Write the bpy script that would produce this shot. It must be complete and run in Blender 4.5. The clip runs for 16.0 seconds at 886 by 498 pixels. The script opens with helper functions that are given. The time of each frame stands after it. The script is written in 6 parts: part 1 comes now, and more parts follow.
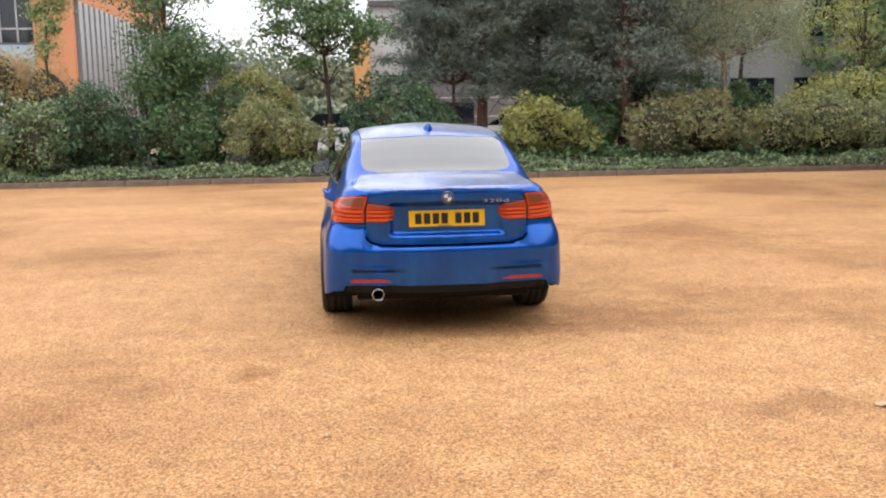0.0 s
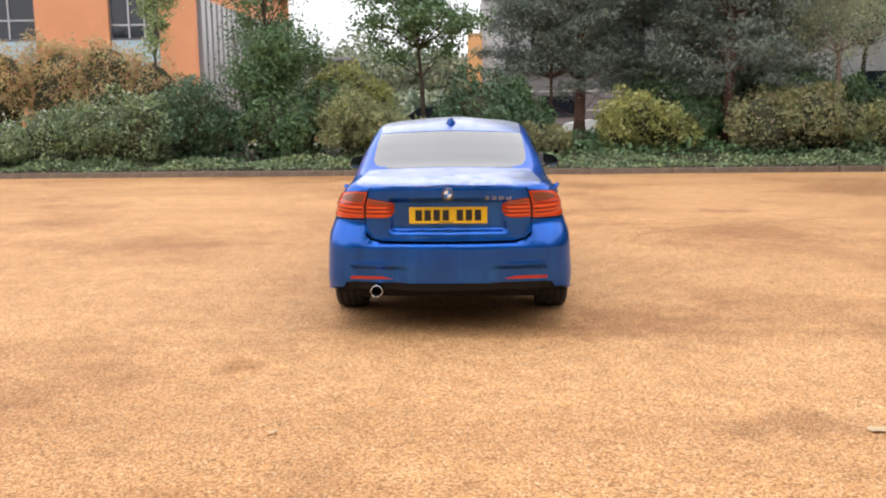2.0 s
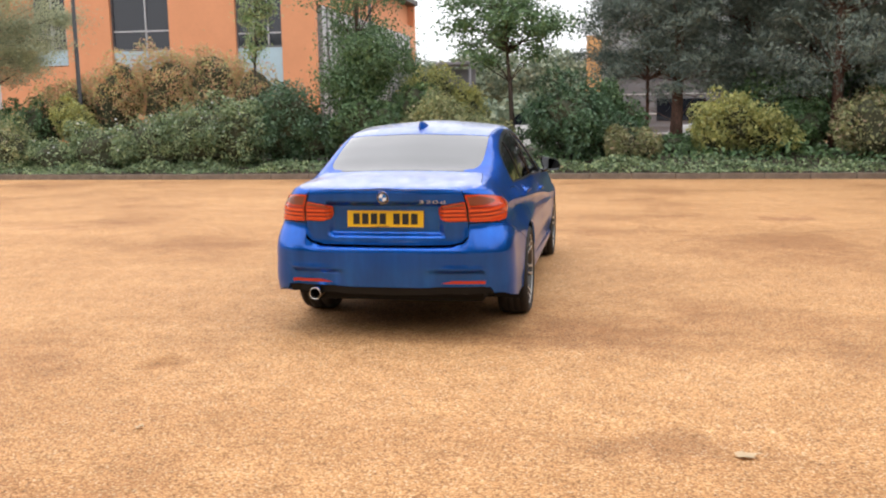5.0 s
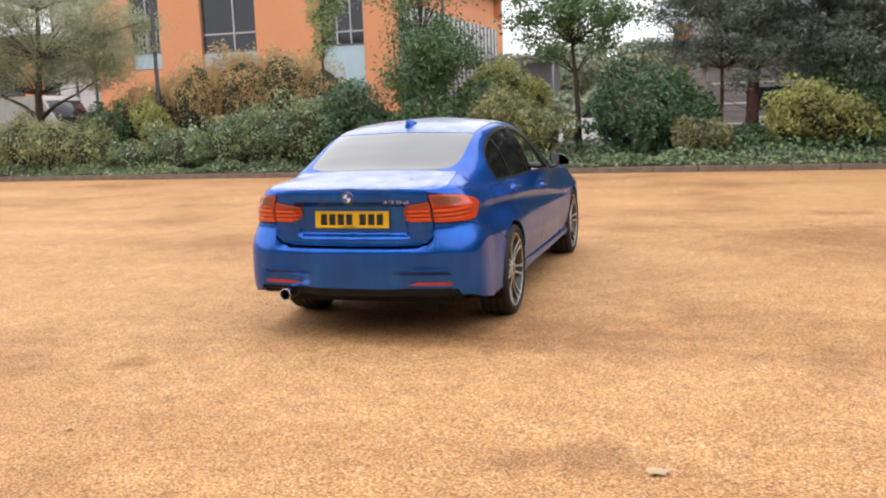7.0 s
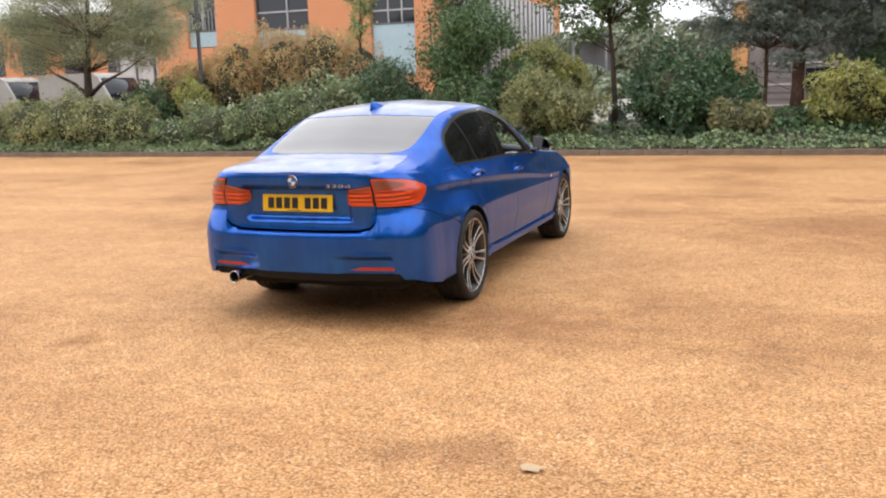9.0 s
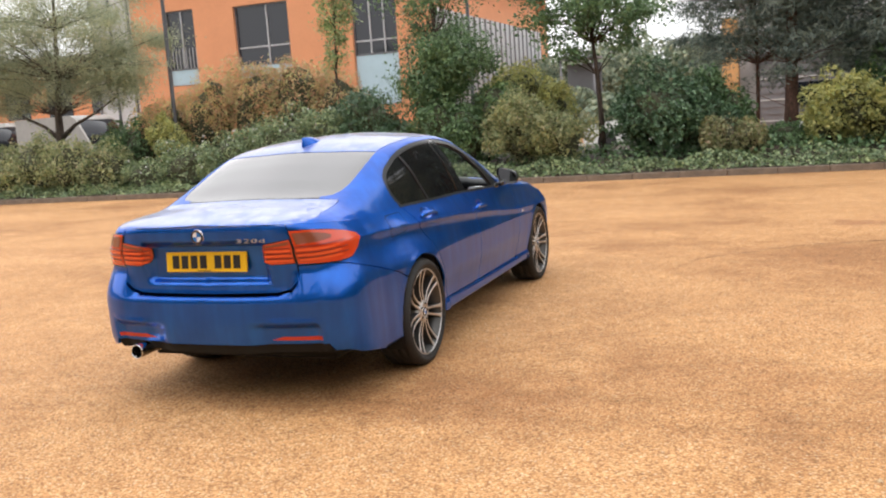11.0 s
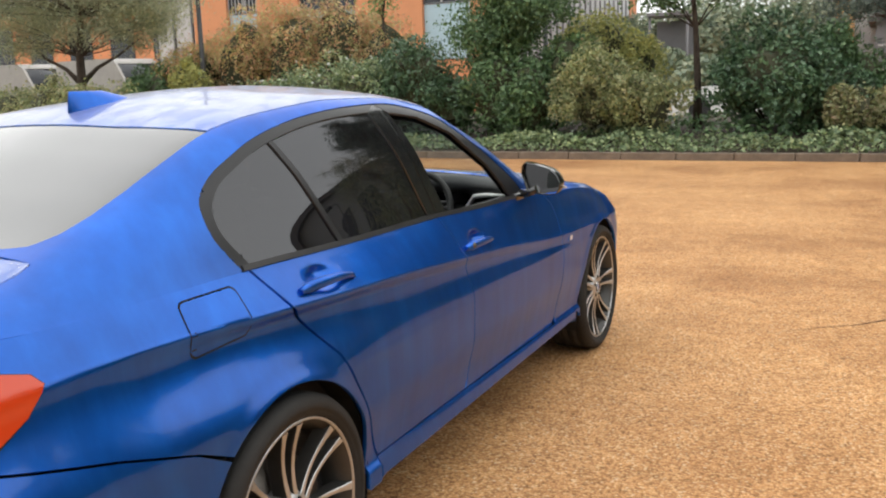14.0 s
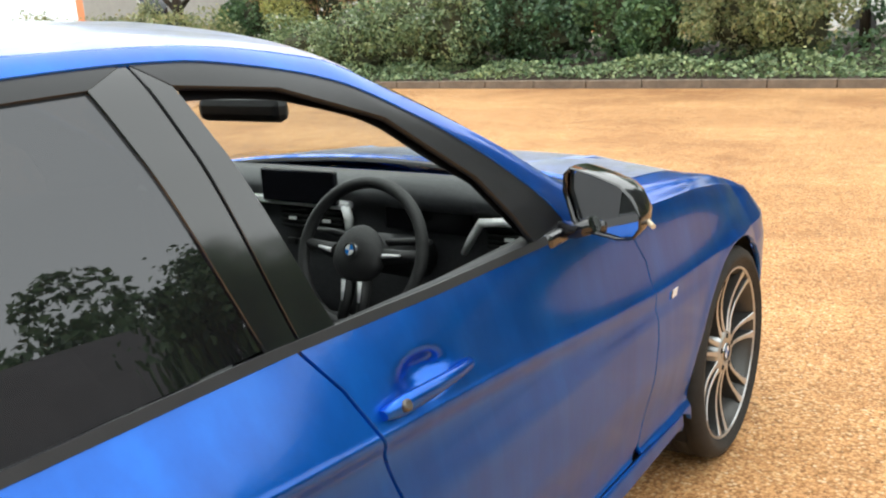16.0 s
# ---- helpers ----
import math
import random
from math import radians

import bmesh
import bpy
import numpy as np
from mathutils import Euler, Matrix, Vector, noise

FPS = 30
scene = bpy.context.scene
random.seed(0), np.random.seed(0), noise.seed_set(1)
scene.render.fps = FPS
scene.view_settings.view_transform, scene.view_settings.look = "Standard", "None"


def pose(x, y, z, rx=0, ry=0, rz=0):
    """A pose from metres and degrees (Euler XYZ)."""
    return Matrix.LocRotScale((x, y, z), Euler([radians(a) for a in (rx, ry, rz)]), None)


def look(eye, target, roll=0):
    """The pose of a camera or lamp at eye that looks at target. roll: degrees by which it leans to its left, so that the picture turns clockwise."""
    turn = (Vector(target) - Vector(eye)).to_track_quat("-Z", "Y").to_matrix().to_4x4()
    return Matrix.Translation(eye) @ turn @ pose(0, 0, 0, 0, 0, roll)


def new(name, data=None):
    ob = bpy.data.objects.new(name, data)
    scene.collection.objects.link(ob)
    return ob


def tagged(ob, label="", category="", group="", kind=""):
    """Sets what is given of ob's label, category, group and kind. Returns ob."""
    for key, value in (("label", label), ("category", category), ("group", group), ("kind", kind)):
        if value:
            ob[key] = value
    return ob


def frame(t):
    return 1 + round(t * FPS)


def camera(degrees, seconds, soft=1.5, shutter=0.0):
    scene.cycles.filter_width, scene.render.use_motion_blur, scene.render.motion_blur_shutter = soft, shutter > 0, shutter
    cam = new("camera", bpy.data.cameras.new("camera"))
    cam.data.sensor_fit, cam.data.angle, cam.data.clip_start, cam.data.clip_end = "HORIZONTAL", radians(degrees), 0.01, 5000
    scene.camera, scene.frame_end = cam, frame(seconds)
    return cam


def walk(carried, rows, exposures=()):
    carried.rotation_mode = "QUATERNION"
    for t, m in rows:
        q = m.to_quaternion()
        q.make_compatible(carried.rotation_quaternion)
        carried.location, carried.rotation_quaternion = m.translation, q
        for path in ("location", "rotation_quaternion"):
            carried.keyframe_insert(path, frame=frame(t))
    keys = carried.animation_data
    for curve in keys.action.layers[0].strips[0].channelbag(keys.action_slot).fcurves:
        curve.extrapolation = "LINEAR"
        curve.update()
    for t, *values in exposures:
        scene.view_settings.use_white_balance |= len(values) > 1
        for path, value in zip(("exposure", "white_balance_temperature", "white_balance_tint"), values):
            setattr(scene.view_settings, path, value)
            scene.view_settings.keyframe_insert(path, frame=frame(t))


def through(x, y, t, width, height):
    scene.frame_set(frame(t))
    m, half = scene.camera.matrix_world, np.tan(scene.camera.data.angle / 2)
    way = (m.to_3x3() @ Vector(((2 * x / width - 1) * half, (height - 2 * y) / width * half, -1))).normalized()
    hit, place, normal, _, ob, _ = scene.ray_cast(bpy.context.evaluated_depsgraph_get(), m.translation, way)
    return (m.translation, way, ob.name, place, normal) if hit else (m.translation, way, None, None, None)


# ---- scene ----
cam = camera(51.9, 16.0, soft=2.1)
PATH = [
    (0, (-0.696, -6.077, 1.555), (-0.482, -4.112, 1.253), -0.8),
    (0.5, (-0.533, -6.043, 1.530), (-0.384, -4.073, 1.218), -1.0),
    (1, (-0.365, -6.015, 1.554), (-0.295, -4.039, 1.249), -0.7),
    (1.5, (-0.117, -6.012, 1.555), (-0.122, -4.035, 1.251), -1.0),
    (2, (0.134, -5.979, 1.554), (0.078, -4.005, 1.241), -0.6),
    (2.5, (0.32, -5.928, 1.532), (0.276, -3.953, 1.219), -1.0),
    (3, (0.533, -5.859, 1.545), (0.438, -3.89, 1.212), -1.0),
    (3.5, (0.804, -5.869, 1.548), (0.587, -3.904, 1.241), -0.8),
    (4, (1.06, -5.794, 1.551), (0.772, -3.838, 1.250), -0.5),
    (4.2, (1.136, -5.813, 1.545), (0.845, -3.857, 1.247), -0.8),
    (6.3, (2.014, -5.58, 1.530), (1.495, -3.673, 1.225), -1.4),
    (6.5, (2.083, -5.524, 1.533), (1.556, -3.617, 1.237), -2.0),
    (7, (2.295, -5.465, 1.535), (1.719, -3.575, 1.227), -2.1),
    (7.5, (2.513, -5.403, 1.537), (1.859, -3.534, 1.252), -2.0),
    (8, (2.774, -5.363, 1.549), (2.061, -3.524, 1.216), -1.4),
    (8.2, (2.839, -5.344, 1.550), (2.134, -3.506, 1.199), -1.5),
    (10.3, (3.103, -4.676, 1.528), (2.388, -2.84, 1.185), -2.2),
    (10.5, (3.081, -4.589, 1.545), (2.393, -2.739, 1.223), -2.9),
    (11, (2.978, -4.106, 1.528), (2.27, -2.258, 1.239), -4.0),
    (11.5, (2.88, -3.594, 1.511), (2.154, -1.76, 1.178), -2.3),
    (12, (2.758, -3.041, 1.517), (2.047, -1.207, 1.155), -3.3),
    (12.5, (2.659, -2.487, 1.515), (1.846, -0.691, 1.180), -2.9),
    (13, (2.499, -1.906, 1.485), (1.714, -0.092, 1.178), -1.3),
    (13.5, (2.345, -1.307, 1.448), (1.555, 0.497, 1.099), -2.8),
    (14, (2.182, -0.77, 1.452), (1.326, 0.999, 1.083), -1.9),
    (14.5, (2.011, -0.22, 1.460), (1.185, 1.55, 1.028), -3.5),
    (15, (1.921, 0.281, 1.456), (0.996, 2.001, 1.027), -4.2),
    (15.5, (1.773, 0.774, 1.424), (0.767, 2.437, 0.953), -2.3),
    (16, (1.634, 1.208, 1.426), (0.541, 2.8, 0.904), -3.6),
]
walk(cam, [(t, look(eye, target, roll)) for t, eye, target, roll in PATH],
     exposures=[(0, 0.55, 6500, 10), (1, 0.6, 6500, 10), (4, 0.55, 6500, 10), (8, 0.52, 6500, 10), (12.5, 0.52, 6700, 9), (13.5, 0.42, 6700, 7), (14, 0.42, 6700, 6), (15, 0.70, 6600, 3), (15.5, 0.82, 6500, 1), (16, 0.92, 6500, 1)])

# ---- light: bright overcast sky, weak broad sun ----
SUN_EL, SUN_ROT = radians(82), radians(205)
world = bpy.data.worlds.new("overcast_sky")
scene.world = world
world.use_nodes = True
wn = world.node_tree.nodes
wl = world.node_tree.links
sky = wn.new("ShaderNodeTexSky")
sky.sky_type = "NISHITA"
sky.sun_disc = False
sky.sun_elevation, sky.sun_rotation = SUN_EL, SUN_ROT
sky.air_density, sky.dust_density, sky.ozone_density = 1.0, 3.0, 1.0
cloud = wn.new("ShaderNodeHueSaturation")
cloud.inputs["Saturation"].default_value = 0.10
cover = wn.new("ShaderNodeMix")
cover.data_type = "RGBA"
cover.inputs["Factor"].default_value = 0.6
cover.inputs["B"].default_value = (9.0, 9.1, 9.6, 1)
wl.new(sky.outputs["Color"], cloud.inputs["Color"])
wl.new(cloud.outputs["Color"], cover.inputs["A"])
wl.new(cover.outputs["Result"], wn["Background"].inputs["Color"])
wn["Background"].inputs["Strength"].default_value = 0.15

sun_data = bpy.data.lights.new("sun", "SUN")
sun_data.energy, sun_data.angle, sun_data.color = 0.8, radians(176), (1.0, 0.96, 0.92)
sun = new("sun", sun_data)
sun.matrix_world = look((math.sin(SUN_ROT) * 40, math.cos(SUN_ROT) * 40, 40 * math.tan(SUN_EL)), (0, 0, 0))
scene.view_settings.exposure = 0.5

# ---- materials ----
def material(name, color=(0.5, 0.5, 0.5), rough=0.5, metal=0.0, **more):
    m = bpy.data.materials.new(name)
    m.use_nodes = True
    b = m.node_tree.nodes["Principled BSDF"]
    b.inputs["Base Color"].default_value = (*color, 1)
    b.inputs["Roughness"].default_value = rough
    b.inputs["Metallic"].default_value = metal
    for key, value in more.items():
        b.inputs[key.replace("_", " ")].default_value = value
    return m


def node(m, kind, **values):
    n = m.node_tree.nodes.new(kind)
    for key, value in values.items():
        n.inputs[key.replace("_", " ")].default_value = value
    return n


def link(m, a, b):
    m.node_tree.links.new(a, b)


def ramp(m, factor, stops, constant=False):
    n = m.node_tree.nodes.new("ShaderNodeValToRGB")
    n.color_ramp.interpolation = "CONSTANT" if constant else "LINEAR"
    e = n.color_ramp.elements
    while len(e) < len(stops):
        e.new(0.5)
    for el, (p, c) in zip(e, stops):
        el.position, el.color = p, (*c, 1)
    link(m, factor, n.inputs["Fac"])
    return n.outputs["Color"]


def coords(m, scale=(1, 1, 1)):
    n = m.node_tree.nodes.new("ShaderNodeTexCoord")
    g = m.node_tree.nodes.new("ShaderNodeMapping")
    g.inputs["Scale"].default_value = scale
    link(m, n.outputs["Object"], g.inputs["Vector"])
    return g.outputs["Vector"]


def noise_tex(m, at, scale, detail=4, rough=0.6):
    n = node(m, "ShaderNodeTexNoise", Scale=scale, Detail=detail, Roughness=rough)
    link(m, at, n.inputs["Vector"])
    return n.outputs["Fac"]


def mixed(m, factor, a, b, mode="MIX"):
    n = m.node_tree.nodes.new("ShaderNodeMix")
    n.data_type, n.blend_type = "RGBA", mode
    for slot, v in (("Factor", factor), ("A", a), ("B", b)):
        i = [s for s in n.inputs if s.name == slot and (s.type == "RGBA") == (slot != "Factor")][0]
        if hasattr(v, "is_linked"):
            link(m, v, i)
        else:
            i.default_value = v if slot == "Factor" else (*v, 1)
    return [o for o in n.outputs if o.type == "RGBA"][0]


def bump(m, height, strength, distance):
    n = node(m, "ShaderNodeBump", Strength=strength, Distance=distance)
    link(m, height, n.inputs["Height"])
    link(m, n.outputs["Normal"], m.node_tree.nodes["Principled BSDF"].inputs["Normal"])


def base(m, color):
    link(m, color, m.node_tree.nodes["Principled BSDF"].inputs["Base Color"])


def rough_from(m, factor, lo, hi):
    n = node(m, "ShaderNodeMapRange", To_Min=lo, To_Max=hi)
    link(m, factor, n.inputs["Value"])
    link(m, n.outputs["Result"], m.node_tree.nodes["Principled BSDF"].inputs["Roughness"])


def worn(name, color, rough=0.6, scale=6.0, spread=0.25, relief=0.15, metal=0.0):
    """A painted or plain surface with faint blotches and grain."""
    m = material(name, color, rough, metal)
    at = coords(m)
    a, b = noise_tex(m, at, scale, 6), noise_tex(m, at, scale * 11, 3)
    dark = tuple(c * (1 - spread) for c in color)
    lite = tuple(min(1, c * (1 + spread * 0.5)) for c in color)
    base(m, mixed(m, 0.3, ramp(m, a, [(0.3, dark), (0.7, lite)]), ramp(m, b, [(0.3, dark), (0.7, lite)])))
    bump(m, b, relief, 0.01)
    return m


# darker ragged patches of the gravel: centre, half sizes, turn, tint
DARK_PATCHES = [(3.9, 7.3, 2.0, 1.5, 25, (0.76, 0.68, 0.68)), (-1.3, -0.7, 0.5, 1.3, -4, (0.80, 0.73, 0.62)), (1.9, -1.7, 1.7, 0.9, 8, (0.74, 0.70, 0.68)),
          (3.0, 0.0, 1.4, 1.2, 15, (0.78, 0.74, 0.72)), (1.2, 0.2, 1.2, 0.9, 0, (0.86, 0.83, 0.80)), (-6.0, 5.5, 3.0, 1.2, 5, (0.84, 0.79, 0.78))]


def gravel_material():
    m = material("bound_gravel", rough=0.85)
    at = coords(m)
    v = node(m, "ShaderNodeTexVoronoi", Scale=95.0)
    link(m, at, v.inputs["Vector"])
    sep = m.node_tree.nodes.new("ShaderNodeSeparateColor")
    link(m, v.outputs["Color"], sep.inputs["Color"])
    stones = ramp(m, sep.outputs["Red"], [(0.0, (0.29, 0.14, 0.048)), (0.16, (0.50, 0.26, 0.09)), (0.45, (0.60, 0.325, 0.128)), (0.72, (0.68, 0.395, 0.166)), (0.92, (0.72, 0.47, 0.225)), (1.0, (0.76, 0.57, 0.35))])
    joints = ramp(m, v.outputs["Distance"], [(0.45, (1, 1, 1)), (0.85, (0.42, 0.34, 0.26))])
    c = mixed(m, 0.75, stones, joints, "MULTIPLY")
    patch = ramp(m, noise_tex(m, at, 0.33, 5, 0.62), [(0.36, (0.62, 0.49, 0.43)), (0.5, (0.97, 0.91, 0.92)), (0.68, (1.09, 1.05, 1.13))])
    c = mixed(m, 0.85, c, patch, "MULTIPLY")
    tracks = ramp(m, noise_tex(m, coords(m, (0.12, 0.75, 1)), 1.0, 5, 0.6), [(0.38, (0.76, 0.70, 0.64)), (0.56, (1, 1, 1))])
    c = mixed(m, 0.6, c, tracks, "MULTIPLY")
    mid = ramp(m, noise_tex(m, at, 5.0, 4, 0.7), [(0.3, (0.78, 0.76, 0.73)), (0.6, (1.05, 1.05, 1.05))])
    c = mixed(m, 0.8, c, mid, "MULTIPLY")
    for cx, cy, rx, ry, turn, deep in DARK_PATCHES:
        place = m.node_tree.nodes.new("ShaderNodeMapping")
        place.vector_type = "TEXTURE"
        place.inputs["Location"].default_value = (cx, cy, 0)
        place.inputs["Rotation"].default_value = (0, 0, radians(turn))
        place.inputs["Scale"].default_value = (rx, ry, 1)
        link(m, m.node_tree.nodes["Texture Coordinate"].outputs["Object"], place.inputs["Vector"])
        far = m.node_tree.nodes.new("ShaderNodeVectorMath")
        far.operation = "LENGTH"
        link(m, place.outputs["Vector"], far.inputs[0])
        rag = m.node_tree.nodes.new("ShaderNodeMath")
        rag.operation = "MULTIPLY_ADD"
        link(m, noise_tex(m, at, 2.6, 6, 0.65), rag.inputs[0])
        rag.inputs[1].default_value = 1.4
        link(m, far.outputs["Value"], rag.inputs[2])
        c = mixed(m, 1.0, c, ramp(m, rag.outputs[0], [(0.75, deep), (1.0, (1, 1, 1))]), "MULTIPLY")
    base(m, c)
    bump(m, v.outputs["Distance"], 0.5, -0.004)
    return m


def leaf_material(name, colors, through=0.3, rough=0.45):
    m = material(name, rough=rough)
    nt = m.node_tree
    g = nt.nodes.new("ShaderNodeNewGeometry")
    n = len(colors)
    grey = [0.3 * a + 0.6 * b + 0.1 * c for a, b, c in colors]
    colors = [tuple(min(0.6, (0.82 * k + 0.18 * y) * w) for k, w in zip(col, (4.0, 3.8, 4.4))) for col, y in zip(colors, grey)]
    c = ramp(m, g.outputs["Random Per Island"], [(i / max(1, n - 1), col) for i, col in enumerate(colors)])
    at = coords(m)
    c = mixed(m, 0.7, c, ramp(m, noise_tex(m, at, 1.3, 3), [(0.28, (0.55, 0.6, 0.6)), (0.5, (1, 1, 1)), (0.72, (1.35, 1.25, 1.0))]), "MULTIPLY")
    base(m, c)
    t = nt.nodes.new("ShaderNodeBsdfTranslucent")
    link(m, c, t.inputs["Color"])
    x = node(m, "ShaderNodeMixShader", Fac=through)
    link(m, nt.nodes["Principled BSDF"].outputs[0], x.inputs[1])
    link(m, t.outputs[0], x.inputs[2])
    link(m, x.outputs[0], nt.nodes["Material Output"].inputs["Surface"])
    return m


def bark_material(name, dark, light, scale=(9, 9, 2)):
    m = material(name, rough=0.9)
    a = noise_tex(m, coords(m, scale), 4.0, 6)
    base(m, ramp(m, a, [(0.3, dark), (0.65, light)]))
    bump(m, a, 0.6, 0.03)
    return m


GRAVEL = gravel_material()
SOIL = worn("bark_soil", (0.07, 0.05, 0.035), 0.95, 5, 0.5, 0.5)
CRACK = worn("dirty_crack_edge", (0.17, 0.095, 0.05), 0.95, 9, 0.4, 0.4)
PAVING = worn("pale_paving", (0.36, 0.32, 0.27), 0.9, 1.5, 0.25, 0.3)
KERB = worn("kerb_concrete", (0.20, 0.155, 0.12), 0.9, 7, 0.4, 0.4)
RENDER = worn("orange_render", (0.64, 0.275, 0.135), 0.85, 0.7, 0.10, 0.1)
RENDER_PALE = worn("yellow_render", (0.72, 0.38, 0.16), 0.85, 0.8, 0.12, 0.1)
SLAT = worn("grey_metal_slat", (0.42, 0.41, 0.42), 0.45, 3, 0.15, 0.05, 0.3)
CLAD = worn("grey_cladding", (0.20, 0.19, 0.20), 0.55, 2, 0.15, 0.05)
PALE = worn("pale_cladding", (0.52, 0.51, 0.51), 0.6, 1, 0.12, 0.05)
FRAME = material("window_frame_metal", (0.12, 0.12, 0.13), 0.4, 0.4)
SPANDREL = worn("pale_blue_panel", (0.38, 0.50, 0.56), 0.3, 2, 0.1, 0.02)
PANE = material("dark_window_glass", (0.012, 0.014, 0.02), 0.04, 0.0, IOR=1.5)
POST = material("dark_post_paint", (0.03, 0.03, 0.032), 0.45, 0.2)
ROOFING = worn("roof_felt", (0.12, 0.11, 0.11), 0.9, 2, 0.3, 0.2)
BARK = bark_material("brown_bark", (0.022, 0.016, 0.012), (0.085, 0.06, 0.045))
PINE_BARK = bark_material("pine_bark", (0.035, 0.02, 0.014), (0.17, 0.085, 0.06))
BIRCH_BARK = bark_material("birch_bark", (0.09, 0.06, 0.05), (0.36, 0.27, 0.22), (4, 4, 9))
L_HOLLY = leaf_material("dark_glossy_leaf", [(0.008, 0.022, 0.008), (0.014, 0.038, 0.012), (0.03, 0.06, 0.022), (0.012, 0.032, 0.011)], 0.12, 0.35)
L_DARK = leaf_material("dark_green_leaf", [(0.012, 0.03, 0.009), (0.022, 0.05, 0.013), (0.04, 0.075, 0.02), (0.018, 0.042, 0.012)], 0.22)
L_MID = leaf_material("mid_green_leaf", [(0.025, 0.05, 0.012), (0.05, 0.09, 0.02), (0.09, 0.12, 0.03), (0.04, 0.065, 0.016), (0.10, 0.10, 0.03)], 0.28)
L_YELLOW = leaf_material("yellowing_leaf", [(0.07, 0.085, 0.018), (0.16, 0.145, 0.022), (0.045, 0.065, 0.014), (0.22, 0.17, 0.024), (0.085, 0.09, 0.018), (0.10, 0.11, 0.02)], 0.35)
L_RUST = leaf_material("rusty_autumn_leaf", [(0.13, 0.09, 0.026), (0.18, 0.078, 0.03), (0.085, 0.10, 0.024), (0.18, 0.135, 0.034), (0.16, 0.064, 0.028), (0.08, 0.10, 0.024), (0.135, 0.085, 0.028)], 0.3)
L_BROWN = leaf_material("brown_tinged_leaf", [(0.045, 0.06, 0.016), (0.075, 0.08, 0.025), (0.10, 0.095, 0.03), (0.055, 0.075, 0.018), (0.10, 0.07, 0.034), (0.065, 0.085, 0.02)], 0.25)
L_HEDGE = leaf_material("hedge_leaf", [(0.03, 0.05, 0.016), (0.055, 0.085, 0.026), (0.10, 0.125, 0.045), (0.022, 0.04, 0.014), (0.035, 0.06, 0.02)], 0.22)
L_PALE = leaf_material("pale_willow_leaf", [(0.06, 0.078, 0.036), (0.085, 0.105, 0.048), (0.12, 0.128, 0.062), (0.065, 0.08, 0.038)], 0.35)
L_PINE = leaf_material("pine_needle", [(0.020, 0.032, 0.023), (0.036, 0.053, 0.037), (0.064, 0.080, 0.052), (0.026, 0.040, 0.028)], 0.25, 0.6)
# far leaves paled and greyed, distance haze put into the colour
L_FAR = leaf_material("hazed_woodland", [(0.035, 0.055, 0.03), (0.06, 0.08, 0.04), (0.09, 0.10, 0.05)], 0.2)
L_GREY = leaf_material("greyish_flower_heads", [(0.16, 0.19, 0.12), (0.42, 0.42, 0.34), (0.10, 0.13, 0.07)], 0.25)
L_OLIVE = leaf_material("olive_leaf", [(0.05, 0.066, 0.02), (0.085, 0.10, 0.028), (0.12, 0.122, 0.036), (0.038, 0.055, 0.018), (0.07, 0.09, 0.026), (0.13, 0.115, 0.05)], 0.3)
FALLEN = leaf_material("fallen_leaf", [(0.13, 0.09, 0.034), (0.15, 0.11, 0.045)], 0.15)
# fill inside bushes: shade between the leaves put into one dark colour
CORE_SHADE = material("foliage_shade", (0.06, 0.062, 0.035), 0.95)


def paint_material():
    m = material("blue_metallic_paint", (0.001, 0.12, 0.50), 0.34, 0.78, Specular_Tint=(0.12, 0.5, 1.0, 1), Coat_Weight=0.7, Coat_Roughness=0.02, Coat_IOR=1.48)
    at = coords(m)
    film = noise_tex(m, at, 3.2, 5)
    runs = ramp(m, noise_tex(m, coords(m, (1, 1, 0.12)), 11.0, 5, 0.6), [(0.34, (0.74, 0.76, 0.80)), (0.52, (1, 1, 1)), (0.68, (1.3, 1.3, 1.2))])
    base(m, mixed(m, 0.6, ramp(m, film, [(0.3, (0.006, 0.085, 0.42)), (0.7, (0.008, 0.112, 0.54))]), runs, "MULTIPLY"))
    rough_from(m, noise_tex(m, coords(m, (1, 1, 0.14)), 16.0, 5, 0.65), 0.25, 0.38)
    b = node(m, "ShaderNodeBump", Strength=0.05, Distance=0.002)
    link(m, noise_tex(m, at, 140.0, 2), b.inputs["Height"])
    link(m, b.outputs["Normal"], m.node_tree.nodes["Principled BSDF"].inputs["Coat Normal"])
    return m


